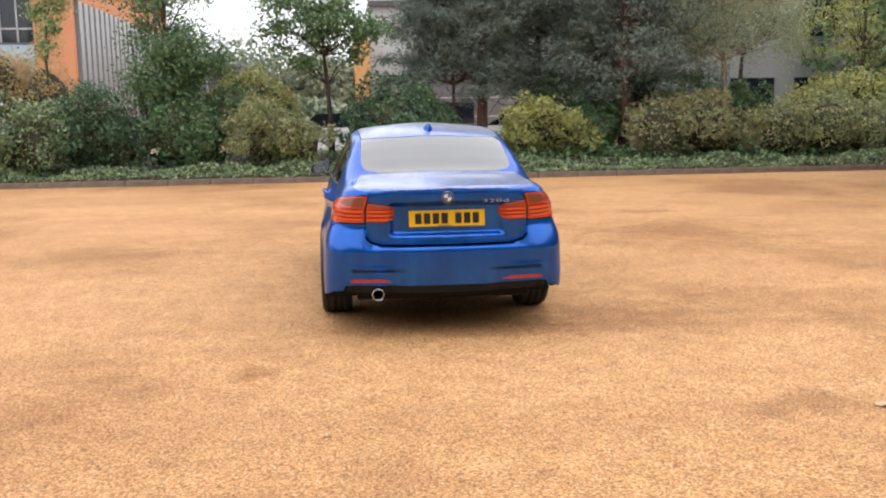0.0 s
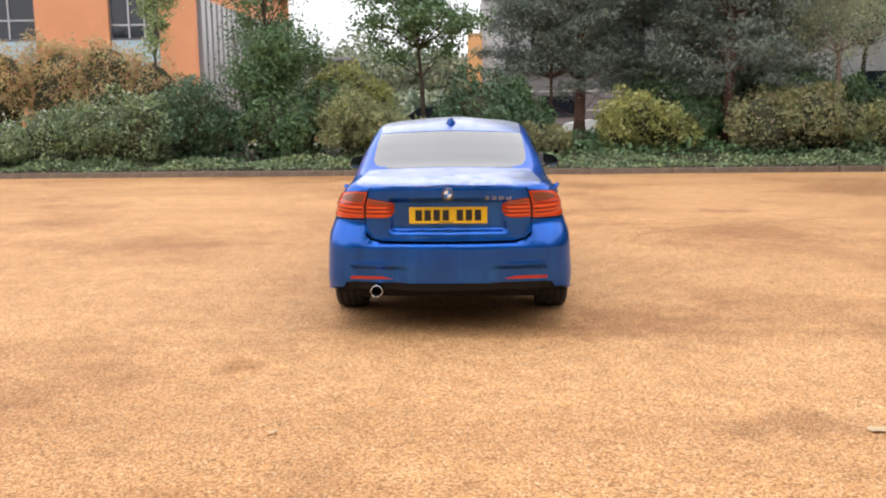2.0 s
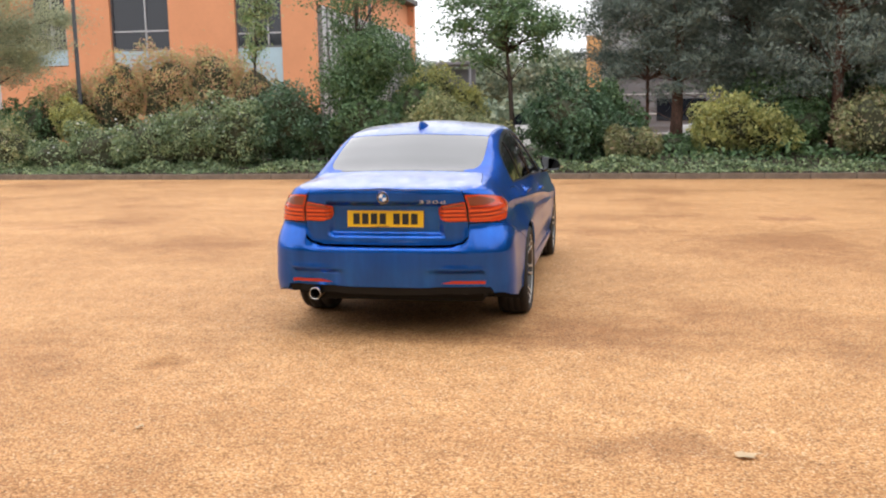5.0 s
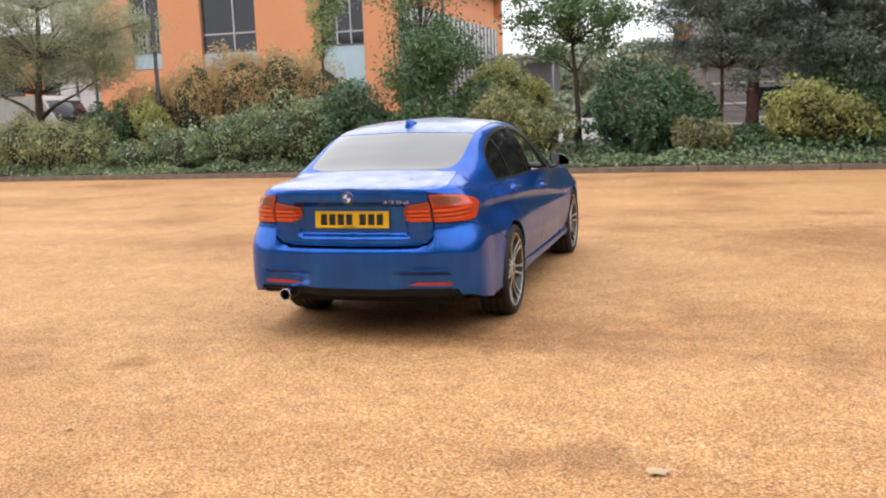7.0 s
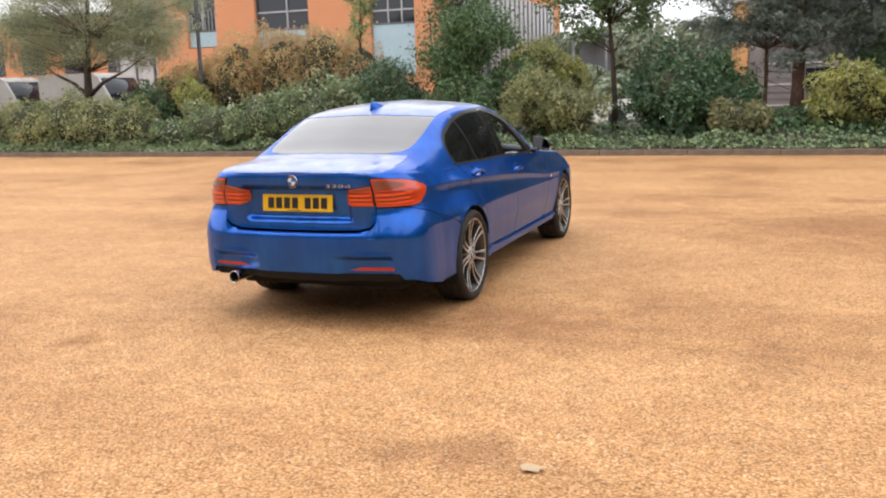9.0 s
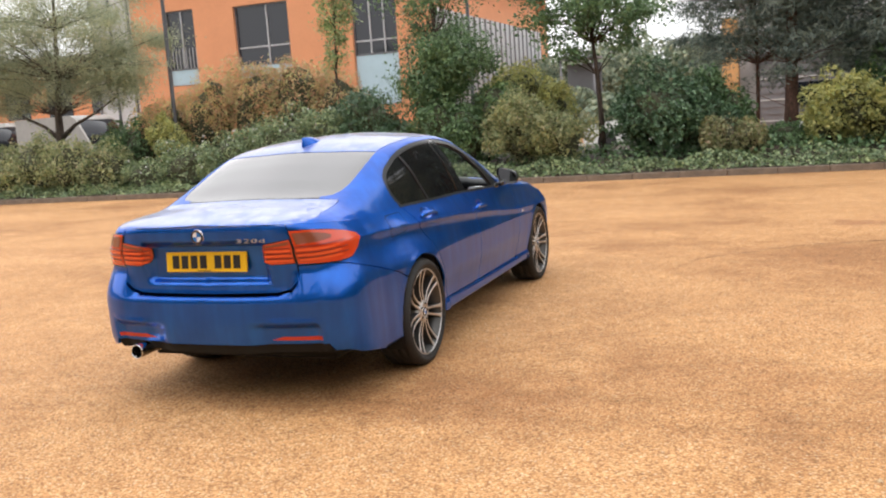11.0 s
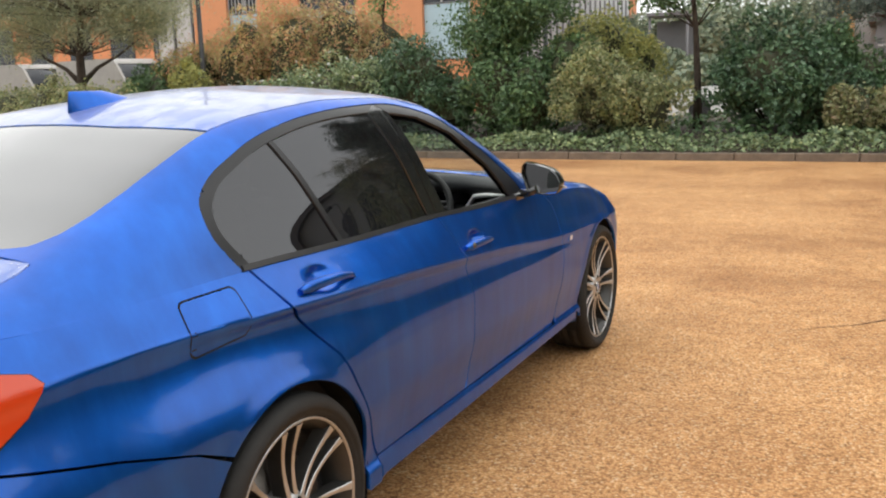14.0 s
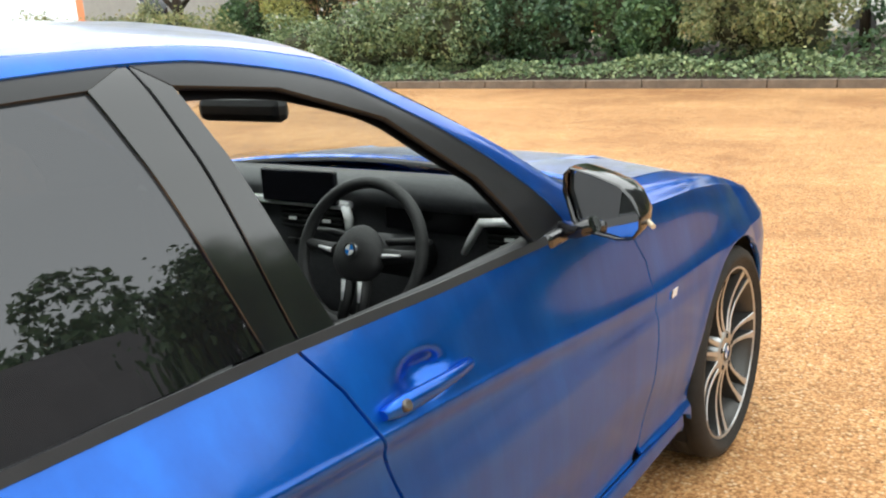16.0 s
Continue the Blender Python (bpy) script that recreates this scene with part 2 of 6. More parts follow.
def wet_paint_material():
    """The same paint on the upper faces, where rain stands in beads."""
    m = paint_material()
    m.name = "wet_blue_paint"
    skin = m.node_tree.nodes["Principled BSDF"].inputs
    # coat IOR and sheen overdriven to stand in for white sky glare
    skin["Coat IOR"].default_value, skin["Coat Roughness"].default_value = 3.0, 0.06
    skin["Specular Tint"].default_value = (1, 1, 1, 1)
    skin["Sheen Weight"].default_value, skin["Sheen Roughness"].default_value = 0.8, 0.35
    at = coords(m)
    v = node(m, "ShaderNodeTexVoronoi", Scale=85.0)
    link(m, at, v.inputs["Vector"])
    r = node(m, "ShaderNodeMapRange", From_Min=0.18, From_Max=0.34, To_Min=1.0, To_Max=0.0)
    link(m, v.outputs["Distance"], r.inputs["Value"])
    k = node(m, "ShaderNodeMapRange", From_Min=0.5, From_Max=0.62)
    link(m, noise_tex(m, at, 4.0, 4), k.inputs["Value"])
    x = m.node_tree.nodes.new("ShaderNodeMath")
    x.operation = "MULTIPLY"
    link(m, r.outputs["Result"], x.inputs[0])
    link(m, k.outputs["Result"], x.inputs[1])
    film = node(m, "ShaderNodeMapRange", From_Min=0.42, From_Max=0.58, To_Min=0.35, To_Max=1.0)
    link(m, noise_tex(m, coords(m, (2.2, 1, 1)), 7.0, 7, 0.7), film.inputs["Value"])
    link(m, film.outputs["Result"], skin["Coat Weight"])
    b = node(m, "ShaderNodeBump", Strength=0.8, Distance=0.003)
    link(m, x.outputs[0], b.inputs["Height"])
    link(m, b.outputs["Normal"], m.node_tree.nodes["Principled BSDF"].inputs["Coat Normal"])
    return m


def glass_material(name, tint, through, rough=0.015, mirror=0.06):
    """A thin pane: part of the light passes, the rest mirrors by the glancing angle."""
    m = bpy.data.materials.new(name)
    m.use_nodes = True
    nt = m.node_tree
    nt.nodes.remove(nt.nodes["Principled BSDF"])
    t = node(m, "ShaderNodeBsdfTransparent", Color=(*tint, 1))
    d = node(m, "ShaderNodeBsdfDiffuse", Color=(0.006, 0.006, 0.007, 1))
    g = node(m, "ShaderNodeBsdfGlossy", Color=(0.95, 0.96, 1.0, 1), Roughness=rough)
    lw = node(m, "ShaderNodeLayerWeight", Blend=0.5)
    pw = m.node_tree.nodes.new("ShaderNodeMath")
    pw.operation = "POWER"
    pw.inputs[1].default_value = 5.5
    link(m, lw.outputs["Facing"], pw.inputs[0])
    f = node(m, "ShaderNodeMapRange", To_Min=mirror, To_Max=1.0)
    link(m, pw.outputs[0], f.inputs["Value"])
    a, b = node(m, "ShaderNodeMixShader", Fac=through), node(m, "ShaderNodeMixShader")
    link(m, d.outputs[0], a.inputs[1])
    link(m, t.outputs[0], a.inputs[2])
    link(m, f.outputs[0], b.inputs[0])
    link(m, a.outputs[0], b.inputs[1])
    link(m, g.outputs[0], b.inputs[2])
    link(m, b.outputs[0], nt.nodes["Material Output"].inputs["Surface"])
    return m


def rear_glass_material():
    """The heated rear screen: dark tint, base greyed and coat raised to stand in for reflected sky."""
    m = material("grey_tinted_glass", (0.10, 0.10, 0.11), 0.2, Coat_Weight=1.0, Coat_Roughness=0.02, Coat_IOR=1.85)
    base(m, ramp(m, noise_tex(m, coords(m, (1, 0.5, 1)), 2.2, 5), [(0.3, (0.018, 0.018, 0.022)), (0.7, (0.042, 0.042, 0.048))]))
    return m


PAINT = paint_material()
WET = wet_paint_material()
TINT = glass_material("tinted_glass", (0.22, 0.22, 0.24), 0.04, mirror=0.085)
CLEAR = glass_material("clear_glass", (0.86, 0.9, 0.88), 1.0)
REAR_GLASS = rear_glass_material()
TRIM = worn("satin_black_trim", (0.010, 0.010, 0.012), 0.30, 30, 0.2, 0.02)
TRIM.node_tree.nodes["Principled BSDF"].inputs["Specular IOR Level"].default_value = 0.45
# black trim lifted to grey: the waist strip's reflection put into its colour
SATIN = worn("satin_sheen_trim", (0.024, 0.024, 0.027), 0.28, 30, 0.2, 0.02)
GLOSS = material("gloss_black", (0.008, 0.008, 0.010), 0.08, Specular_IOR_Level=1.0)
RUBBER = worn("tyre_rubber", (0.018, 0.017, 0.016), 0.75, 40, 0.4, 0.2)
PLASTIC = worn("black_plastic", (0.012, 0.012, 0.013), 0.5, 60, 0.3, 0.1)
# near-black: shade of gaps, bays and underside put into the colour
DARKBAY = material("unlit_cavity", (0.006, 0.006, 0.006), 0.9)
ALLOY = worn("machined_alloy", (0.52, 0.525, 0.53), 0.3, 20, 0.12, 0.03, 0.75)
ALLOY_DARK = worn("grey_alloy", (0.085, 0.083, 0.08), 0.45, 20, 0.2, 0.05, 0.7)
CHROME = material("chrome", (0.8, 0.8, 0.8), 0.08, 1.0)
STEEL = worn("brake_steel", (0.16, 0.145, 0.13), 0.45, 15, 0.3, 0.1, 0.9)
LAMP_RED = material("red_lamp_lens", (0.60, 0.052, 0.010), 0.22, Coat_Weight=0.5)
LAMP_BAR = material("red_lamp_light_guide", (0.80, 0.095, 0.02), 0.25, Coat_Weight=0.5)
LAMP_GROOVE = material("dark_lamp_groove", (0.20, 0.008, 0.004), 0.3)
LAMP_DARK = material("smoked_lamp_lens", (0.22, 0.06, 0.028), 0.25, Coat_Weight=0.3)
REFLECTOR = material("red_reflector", (0.50, 0.035, 0.015), 0.3)
PLATE_YELLOW = worn("yellow_plate", (0.78, 0.47, 0.010), 0.4, 10, 0.06, 0.02)
INK = material("black_ink", (0.01, 0.01, 0.012), 0.5)
WHITE = material("white_enamel", (0.75, 0.76, 0.78), 0.25)
BADGE_BLUE = material("blue_enamel", (0.02, 0.16, 0.5), 0.25)
LEATHER = worn("black_leather", (0.018, 0.018, 0.019), 0.5, 25, 0.3, 0.25)
DASH = worn("dark_grey_soft_dash", (0.045, 0.046, 0.05), 0.55, 80, 0.3, 0.15)
HEADLINING = worn("anthracite_headlining", (0.05, 0.05, 0.052), 0.9, 40, 0.2, 0.1)
SILVER = worn("brushed_silver_trim", (0.82, 0.82, 0.83), 0.35, 30, 0.1, 0.03, 0.1)
SCREEN = material("unlit_screen", (0.006, 0.006, 0.008), 0.12)
LETTER = material("bright_letter_metal", (0.50, 0.50, 0.52), 0.3, 0.6)
AMBER = material("pale_indicator", (0.62, 0.50, 0.36), 0.2)
MIRROR = material("mirror_glass", (0.85, 0.86, 0.88), 0.01, 1.0)

# ---- building helpers ----
rng = np.random.default_rng(7)


def mesh_data(name, verts, faces, mats=(), index=None, smooth=False):
    me = bpy.data.meshes.new(name)
    me.from_pydata([tuple(v) for v in verts], [], [tuple(f) for f in faces])
    for m in mats:
        me.materials.append(m)
    if index is not None:
        me.polygons.foreach_set("material_index", np.asarray(index, dtype=np.int32))
    if smooth:
        me.polygons.foreach_set("use_smooth", np.ones(len(me.polygons), dtype=bool))
    me.update()
    return me


def quads_data(name, verts, n, mats):
    """A mesh of n loose folded leaves of two triangles, four corners each, from an array of 4n corners."""
    me = bpy.data.meshes.new(name)
    me.vertices.add(4 * n)
    me.vertices.foreach_set("co", np.asarray(verts, dtype=np.float32).ravel())
    k = np.arange(n)[:, None] * 4
    tri = np.concatenate([k + [0, 1, 2], k + [0, 2, 3]], axis=1).reshape(-1)
    me.loops.add(6 * n)
    me.loops.foreach_set("vertex_index", tri.astype(np.int32))
    me.polygons.add(2 * n)
    me.polygons.foreach_set("loop_start", np.arange(0, 6 * n, 3, dtype=np.int32))
    for m in mats:
        me.materials.append(m)
    me.update(calc_edges=True)
    return me


def part(name, me, mat=None, parent=None, label="", at=None):
    """One mesh object under a thing or a part. me is a mesh or a bmesh."""
    if isinstance(me, bmesh.types.BMesh):
        bm, me = me, bpy.data.meshes.new(name)
        bm.to_mesh(me)
        bm.free()
    if mat:
        me.materials.clear()
        me.materials.append(mat)
    ob = new(name, me)
    if at is not None:
        ob.matrix_world = at
    ob.parent = parent
    if label:
        tagged(ob, label)
    return ob


def thing(name, label, category, at=(0, 0, 0), group=""):
    ob = new(name)
    ob.location = at
    ob.empty_display_size = 0.1
    return tagged(ob, label, category, group)


def box(lo, hi, bevel=0.0, bm=None):
    bm2 = bmesh.new()
    bmesh.ops.create_cube(bm2, size=1)
    for v in bm2.verts:
        v.co = [(a + b) / 2 + c * (b - a) for a, b, c in zip(lo, hi, v.co)]
    if bevel:
        bmesh.ops.bevel(bm2, geom=bm2.edges[:], offset=bevel, segments=2, affect="EDGES", profile=0.5)
    if bm is None:
        return bm2
    me = bpy.data.meshes.new("tmp")
    bm2.to_mesh(me)
    bm2.free()
    bm.from_mesh(me)
    bpy.data.meshes.remove(me)
    return bm


def tube_rings(path, radii, sides=8, bm=None, wobble=0.0, cap=True):
    bm = bm or bmesh.new()
    path = [Vector(p) for p in path]
    rings = []
    for i, p in enumerate(path):
        d = (path[min(i + 1, len(path) - 1)] - path[max(i - 1, 0)]).normalized()
        a = d.orthogonal().normalized() if i == 0 else (rings[-1][1] - d * rings[-1][1].dot(d)).normalized()
        b = d.cross(a)
        ring = []
        for k in range(sides):
            t = 2 * math.pi * k / sides
            r = radii[i] * (1 + wobble * math.sin(3 * t + i))
            ring.append(bm.verts.new(p + (a * math.cos(t) + b * math.sin(t)) * r))
        rings.append((ring, a))
    for (r0, _), (r1, _) in zip(rings, rings[1:]):
        for k in range(sides):
            f = bm.faces.new((r0[k], r0[(k + 1) % sides], r1[(k + 1) % sides], r1[k]))
            f.smooth = True
    if cap:
        bm.faces.new(rings[0][0][::-1])
        bm.faces.new(rings[-1][0])
    return bm


def leaves(centres, out, size, gen, ratio=0.55, droop=0.0, flat=0.6):
    """Corners of folded leaves at centres. out: the way each faces."""
    n = len(centres)
    nrm = out * flat + gen.normal(0, 0.6, (n, 3))
    nrm[:, 2] += 0.25
    nrm /= np.linalg.norm(nrm, axis=1)[:, None] + 1e-9
    ax = gen.normal(0, 1, (n, 3))
    ax[:, 2] -= droop
    ax -= nrm * np.sum(ax * nrm, axis=1)[:, None]
    ax /= np.linalg.norm(ax, axis=1)[:, None] + 1e-9
    sd = np.cross(nrm, ax)
    s = size * gen.uniform(0.65, 1.3, (n, 1))
    w = s * ratio * 0.5
    fold = nrm * w * 0.35
    c = np.empty((n, 4, 3))
    c[:, 0] = centres - ax * s * 0.5
    c[:, 1] = centres + sd * w + fold
    c[:, 2] = centres + ax * s * 0.5
    c[:, 3] = centres - sd * w + fold
    return c.reshape(-1, 3)


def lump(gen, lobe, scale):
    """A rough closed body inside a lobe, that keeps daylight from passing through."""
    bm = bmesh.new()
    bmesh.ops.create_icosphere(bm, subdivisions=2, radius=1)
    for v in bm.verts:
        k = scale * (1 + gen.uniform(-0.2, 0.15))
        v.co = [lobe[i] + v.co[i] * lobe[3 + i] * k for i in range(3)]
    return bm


def shrub(name, label, lobes, count, size, leaf, seed, category="shrub", core=True, ratio=0.55, extra=None, wild=1.0):
    """A bush of many leaves on several lobes (x, y, z, rx, ry, rz), with stems from the soil."""
    gen = np.random.default_rng(seed)
    lobes = np.array(lobes, dtype=float)
    foot = Vector((*np.mean(lobes[:, :2], axis=0), 0.14))
    main = lobes.copy()
    small = []
    for lobe in lobes:
        for _ in range(int(18 * wild)):
            d = gen.normal(0, 1, 3)
            d /= np.linalg.norm(d)
            d[2] = abs(d[2]) * 0.95 - 0.25
            k = gen.uniform(0.13, 0.42)
            tall = gen.uniform(0.8, 1.7)
            small.append([*(lobe[:3] + d * lobe[3:] * gen.uniform(0.70, 1.0 + 0.12 * wild)), lobe[3] * k, lobe[4] * k, min(lobe[5], lobe[3]) * k * tall])
    lobes = np.concatenate([lobes * np.array([1, 1, 1, 0.86, 0.86, 0.86]), np.array(small)])
    count = int(count * 1.6)
    ob = thing(name, label, category, foot)
    vol = (lobes[:, 3] * lobes[:, 4] + lobes[:, 3] * lobes[:, 5] + lobes[:, 4] * lobes[:, 5])
    pick = gen.choice(len(lobes), count, p=vol / vol.sum())
    d = gen.normal(0, 1, (count, 3))
    d /= np.linalg.norm(d, axis=1)[:, None]
    bumps = 1 + 0.10 * np.sin(d[:, 0] * 7 + pick) * np.cos(d[:, 2] * 6 + pick * 2) + 0.06 * np.sin(d[:, 1] * 15 + d[:, 2] * 13)
    r = (1 - np.abs(gen.normal(0, 0.16, count))) * bumps
    r = np.where(gen.random(count) < 0.08, r * gen.uniform(1.0, 1.3, count), r)
    L = lobes[pick]
    c = L[:, :3] + d * L[:, 3:] * r[:, None] - np.array(foot)
    world_c = c + np.array(foot)
    thin = np.sin(world_c[:, 0] * 5.1 + 2 * np.sin(world_c[:, 2] * 3.3 + seed)) * np.sin(world_c[:, 2] * 5.7 + 1.7 * np.sin(world_c[:, 0] * 2.9)) + 0.5 * np.sin(world_c[:, 0] * 13 + world_c[:, 2] * 11)
    keep = (c[:, 2] > 0.02) & (thin > gen.uniform(-1.6, -0.15, count))
    c, d = c[keep], d[keep]
    size = size * gen.uniform(0.65, 1.35, (len(c), 1))
    part("foliage", quads_data("foliage", leaves(c, d, size, gen, ratio), len(c), [leaf]), None, ob)
    if extra:
        top = (d[:, 2] > 0.35) & (gen.random(len(c)) < extra[1])
        part("blossom", quads_data("blossom", leaves(c[top] + d[top] * 0.06, d[top], extra[2], gen, 0.9), int(top.sum()), [extra[0]]), None, ob)
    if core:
        # solid lumps added as a dark inside, not growth of the plant
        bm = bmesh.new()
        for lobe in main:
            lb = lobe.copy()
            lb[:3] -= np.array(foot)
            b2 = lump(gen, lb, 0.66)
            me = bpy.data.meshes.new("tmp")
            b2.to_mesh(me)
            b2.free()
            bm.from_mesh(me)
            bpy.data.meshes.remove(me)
        part("inner_growth", bm, CORE_SHADE, ob)
    bm = bmesh.new()
    for lobe in main[:5]:
        for _ in range(2):
            a = Vector(((lobe[0] - foot.x) * 0.4 + gen.uniform(-0.1, 0.1), (lobe[1] - foot.y) * 0.4, -0.04))
            b = Vector((lobe[0] - foot.x + gen.uniform(-0.2, 0.2), lobe[1] - foot.y, lobe[2] - foot.z))
            tube_rings([a, a.lerp(b, 0.5) + Vector((gen.uniform(-0.08, 0.08), 0, 0)), b], [0.03, 0.024, 0.012], 5, bm)
    part("stem", bm, BARK, ob)
    return ob


def tree(name, label, foot, trunk, radius, clumps, per, size, leaf, bark, seed, clump_r=(0.45, 0.45, 0.3), ratio=0.55, droop=0.0, stems=None):
    """A tapered trunk (points above the foot), a limb to every clump, and leaves round the clumps' centres."""
    gen = np.random.default_rng(seed)
    ob = thing(name, label, "tree", foot)
    bm = bmesh.new()
    for thin, pts in [(1, trunk), *((0.45, s) for s in stems or ())]:
        n = len(pts)
        tube_rings(pts, [thin * radius * (1 - 0.8 * i / (n - 1)) * (1.25 if i == 0 else 1) for i in range(n)], 10, bm, 0.06)
    part("trunk", bm, bark, ob)
    bm = bmesh.new()
    tp = [Vector(p) for p in trunk]
    for c in clumps:
        c = Vector(c)
        low = [p for p in tp if p.z < c.z - 0.05] or tp[:2]
        near = min(low[-4:], key=lambda p: (p - c).length)
        mid = near.lerp(c, 0.5) + Vector((gen.uniform(-0.1, 0.1), gen.uniform(-0.1, 0.1), gen.uniform(0.02, 0.2)))
        r = min(0.02, radius * 0.3) * gen.uniform(0.5, 1.0)
        tube_rings([near, mid, c], [r, r * 0.6, 0.006], 5, bm, cap=False)
    tagged(part("branching", bm, bark, ob), kind="stuff")
    cl = np.array([tuple(c) for c in clumps])
    k = np.repeat(np.arange(len(cl)), per)
    d = gen.normal(0, 1, (len(k), 3))
    grow = gen.uniform(0.6, 1.25, len(cl))[k][:, None]
    c = cl[k] + d * np.array(clump_r) * 0.62 * grow
    if droop:
        c[:, 2] -= np.abs(gen.normal(0, 1, len(k))) * droop
    dn = d / (np.linalg.norm(d, axis=1)[:, None] + 1e-9)
    part("crown", quads_data("crown", leaves(c, dn, size, gen, ratio, droop * 3), len(c), [leaf]), None, ob)
    return ob


def crown_points(seed, n, centre, radii, hollow=0.35, low=-1.0):
    gen = np.random.default_rng(seed)
    out = []
    while len(out) < n:
        d = gen.uniform(-1, 1, 3)
        r = np.linalg.norm(d)
        if hollow < r < 1 and d[2] > low:
            out.append(Vector([centre[i] + d[i] * radii[i] for i in range(3)]))
    return out


# ---- ground, kerb and planting bed ----
KERB_Y = 14.33
bm = bmesh.new()
bmesh.ops.create_grid(bm, x_segments=8, y_segments=8, size=400)
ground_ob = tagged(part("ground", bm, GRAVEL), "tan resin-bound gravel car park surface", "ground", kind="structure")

bm = bmesh.new()
NX, NY = 90, 14
rows = []
for j in range(NY + 1):
    y = KERB_Y + 0.11 + (21.5 - KERB_Y) * j / NY
    rows.append([bm.verts.new((-45 + 90 * i / NX, y, 0.105 + 0.30 * min(1, j / 5) + 0.04 * noise.noise((i * 0.7, j * 0.9, 0)) - (0.5 if j == NY else 0))) for i in range(NX + 1)])
for a, b in zip(rows, rows[1:]):
    for i in range(NX):
        bm.faces.new((a[i], a[i + 1], b[i + 1], b[i])).smooth = True
tagged(part("planting_bed", bm, SOIL), "dark bark-covered soil of a raised planting bed", "soil", kind="structure")

bm = bmesh.new()
box((-60, 21.6, -0.05), (60, 33.5, 0.012), 0, bm)
tagged(part("pavement", bm, PAVING), "pale concrete paving behind the planting bed", "pavement", kind="structure")



def crack(points, width, seed):
    """A ragged open crack in the surfacing, tapering to both ends."""
    gen = random.Random(seed)
    path = []
    for (x0, y0), (x1, y1) in zip(points, points[1:]):
        path += [(x0 + (x1 - x0) * k / 9 + gen.uniform(-0.02, 0.02), y0 + (y1 - y0) * k / 9 + gen.uniform(-0.025, 0.025)) for k in range(9)]
    bm = bmesh.new()
    rows = []
    for k, (x, y) in enumerate(path):
        w = width * gen.uniform(0.3, 1.0) * min(1, k / 4, (len(path) - 1 - k) / 4)
        rows.append((bm.verts.new((x, y - w, 0.004)), bm.verts.new((x + 0.3 * w, y + w, 0.004))))
    for p, q in zip(rows, rows[1:]):
        bm.faces.new((p[0], q[0], q[1], p[1]))
    part("crack", bm, CRACK, ground_ob, "dark ragged crack in gravel surface")


crack([(1.6, 4.3), (2.5, 5.1), (3.2, 5.6), (4.0, 5.85), (4.9, 6.25), (6.2, 6.5)], 0.014, 5)
kerb = tagged(new("kerb"), "row of weathered brown concrete kerb stones", "kerb", kind="structure")

# ---- far building with orange walls ----
def facade(name, x0, x1, y, z0, z1, depth, holes, mat, parent):
    """A wall facing -y with rectangular openings (x0, x1, z0, z1) cut through it."""
    xs = sorted({x0, x1, *[h[0] for h in holes], *[h[1] for h in holes]})
    zs = sorted({z0, z1, *[h[2] for h in holes], *[h[3] for h in holes]})
    bm = bmesh.new()
    inside = lambda a, c: any(h[0] < a < h[1] and h[2] < c < h[3] for h in holes)
    for a, b in zip(xs, xs[1:]):
        for c, d in zip(zs, zs[1:]):
            if not inside((a + b) / 2, (c + d) / 2):
                box((a, y, c), (b, y + depth, d), 0, bm)
    bmesh.ops.remove_doubles(bm, verts=bm.verts[:], dist=0.001)
    return part(name, bm, mat, parent)


def window_unit(parent, x0, x1, z0, z1, y, mullions, transoms, spandrel=0.0):
    w = part("window", box((x0, y, z0), (x1, y + 0.03, z1)), PANE, parent)
    bars = [(x0, x0 + 0.08, z0, z1), (x1 - 0.08, x1, z0, z1), (x0, x1, z0, z0 + 0.08), (x0, x1, z1 - 0.08, z1)]
    for m in mullions:
        bars.append((m - 0.035, m + 0.035, z0 + 0.08, z1 - 0.08))
    for t in transoms:
        bars.append((x0 + 0.08, x1 - 0.08, t - 0.035, t + 0.035))
    for i, (a, b, c, d) in enumerate(bars):
        part("frame" if i < 4 else "glazing_bar", box((a, y - 0.06 - 0.002 * i, c), (b, y - 0.002, d)), FRAME if i < 4 else SLAT, w)
    if spandrel:
        part("spandrel_panel", box((x0 + 0.02, y - 0.04, z0 - spandrel), (x1 - 0.02, y + 0.03, z0 - 0.01)), SPANDREL, w)


block = thing("office_building", "orange-rendered office block with dark windows and grey slatted side", "building", (-20, 35, 0))
inv = Matrix.Translation((20, -35, 0))
FY = 35.0
openings = [(-22.05, -19.05, 3.5, 7.45), (-15.75, -13.5, 2.2, 7.45), (-26.1, -24.35, 3.9, 7.6)]
facade("wall", -28.1, -11.9, FY, 0, 8.6, 0.4, openings, RENDER, block)
window_unit(block, -22.05, -19.05, 4.55, 7.45, FY + 0.22, [-20.3], [5.45], 1.0)
window_unit(block, -15.75, -13.5, 4.55, 7.45, FY + 0.22, [-14.9, -14.2], [5.2], 2.3)
window_unit(block, -26.1, -24.35, 4.7, 7.6, FY + 0.22, [-25.2], [], 0.75)
for k in range(9):
    part("balcony_bar", box((-26.0 + k * 0.2, FY + 0.02, 4.75), (-25.97 + k * 0.2, FY + 0.05, 5.75)), SLAT, block)
part("roof", box((-28.4, FY - 0.25, 8.6), (-11.7, 57, 8.9)), ROOFING, block)
part("wall", box((-28.1, FY + 0.4, 0), (-27.8, 57, 8.6)), RENDER, block)
part("wall", box((-28.1, 56.6, 0), (-11.9, 57, 8.6)), RENDER, block)
part("glazed_wall", box((-12.35, FY + 0.4, 0), (-12.2, 56.6, 6.45)), PANE, block)
part("fascia", box((-12.35, FY + 0.4, 6.45), (-11.9, 56.6, 7.15)), RENDER, block)
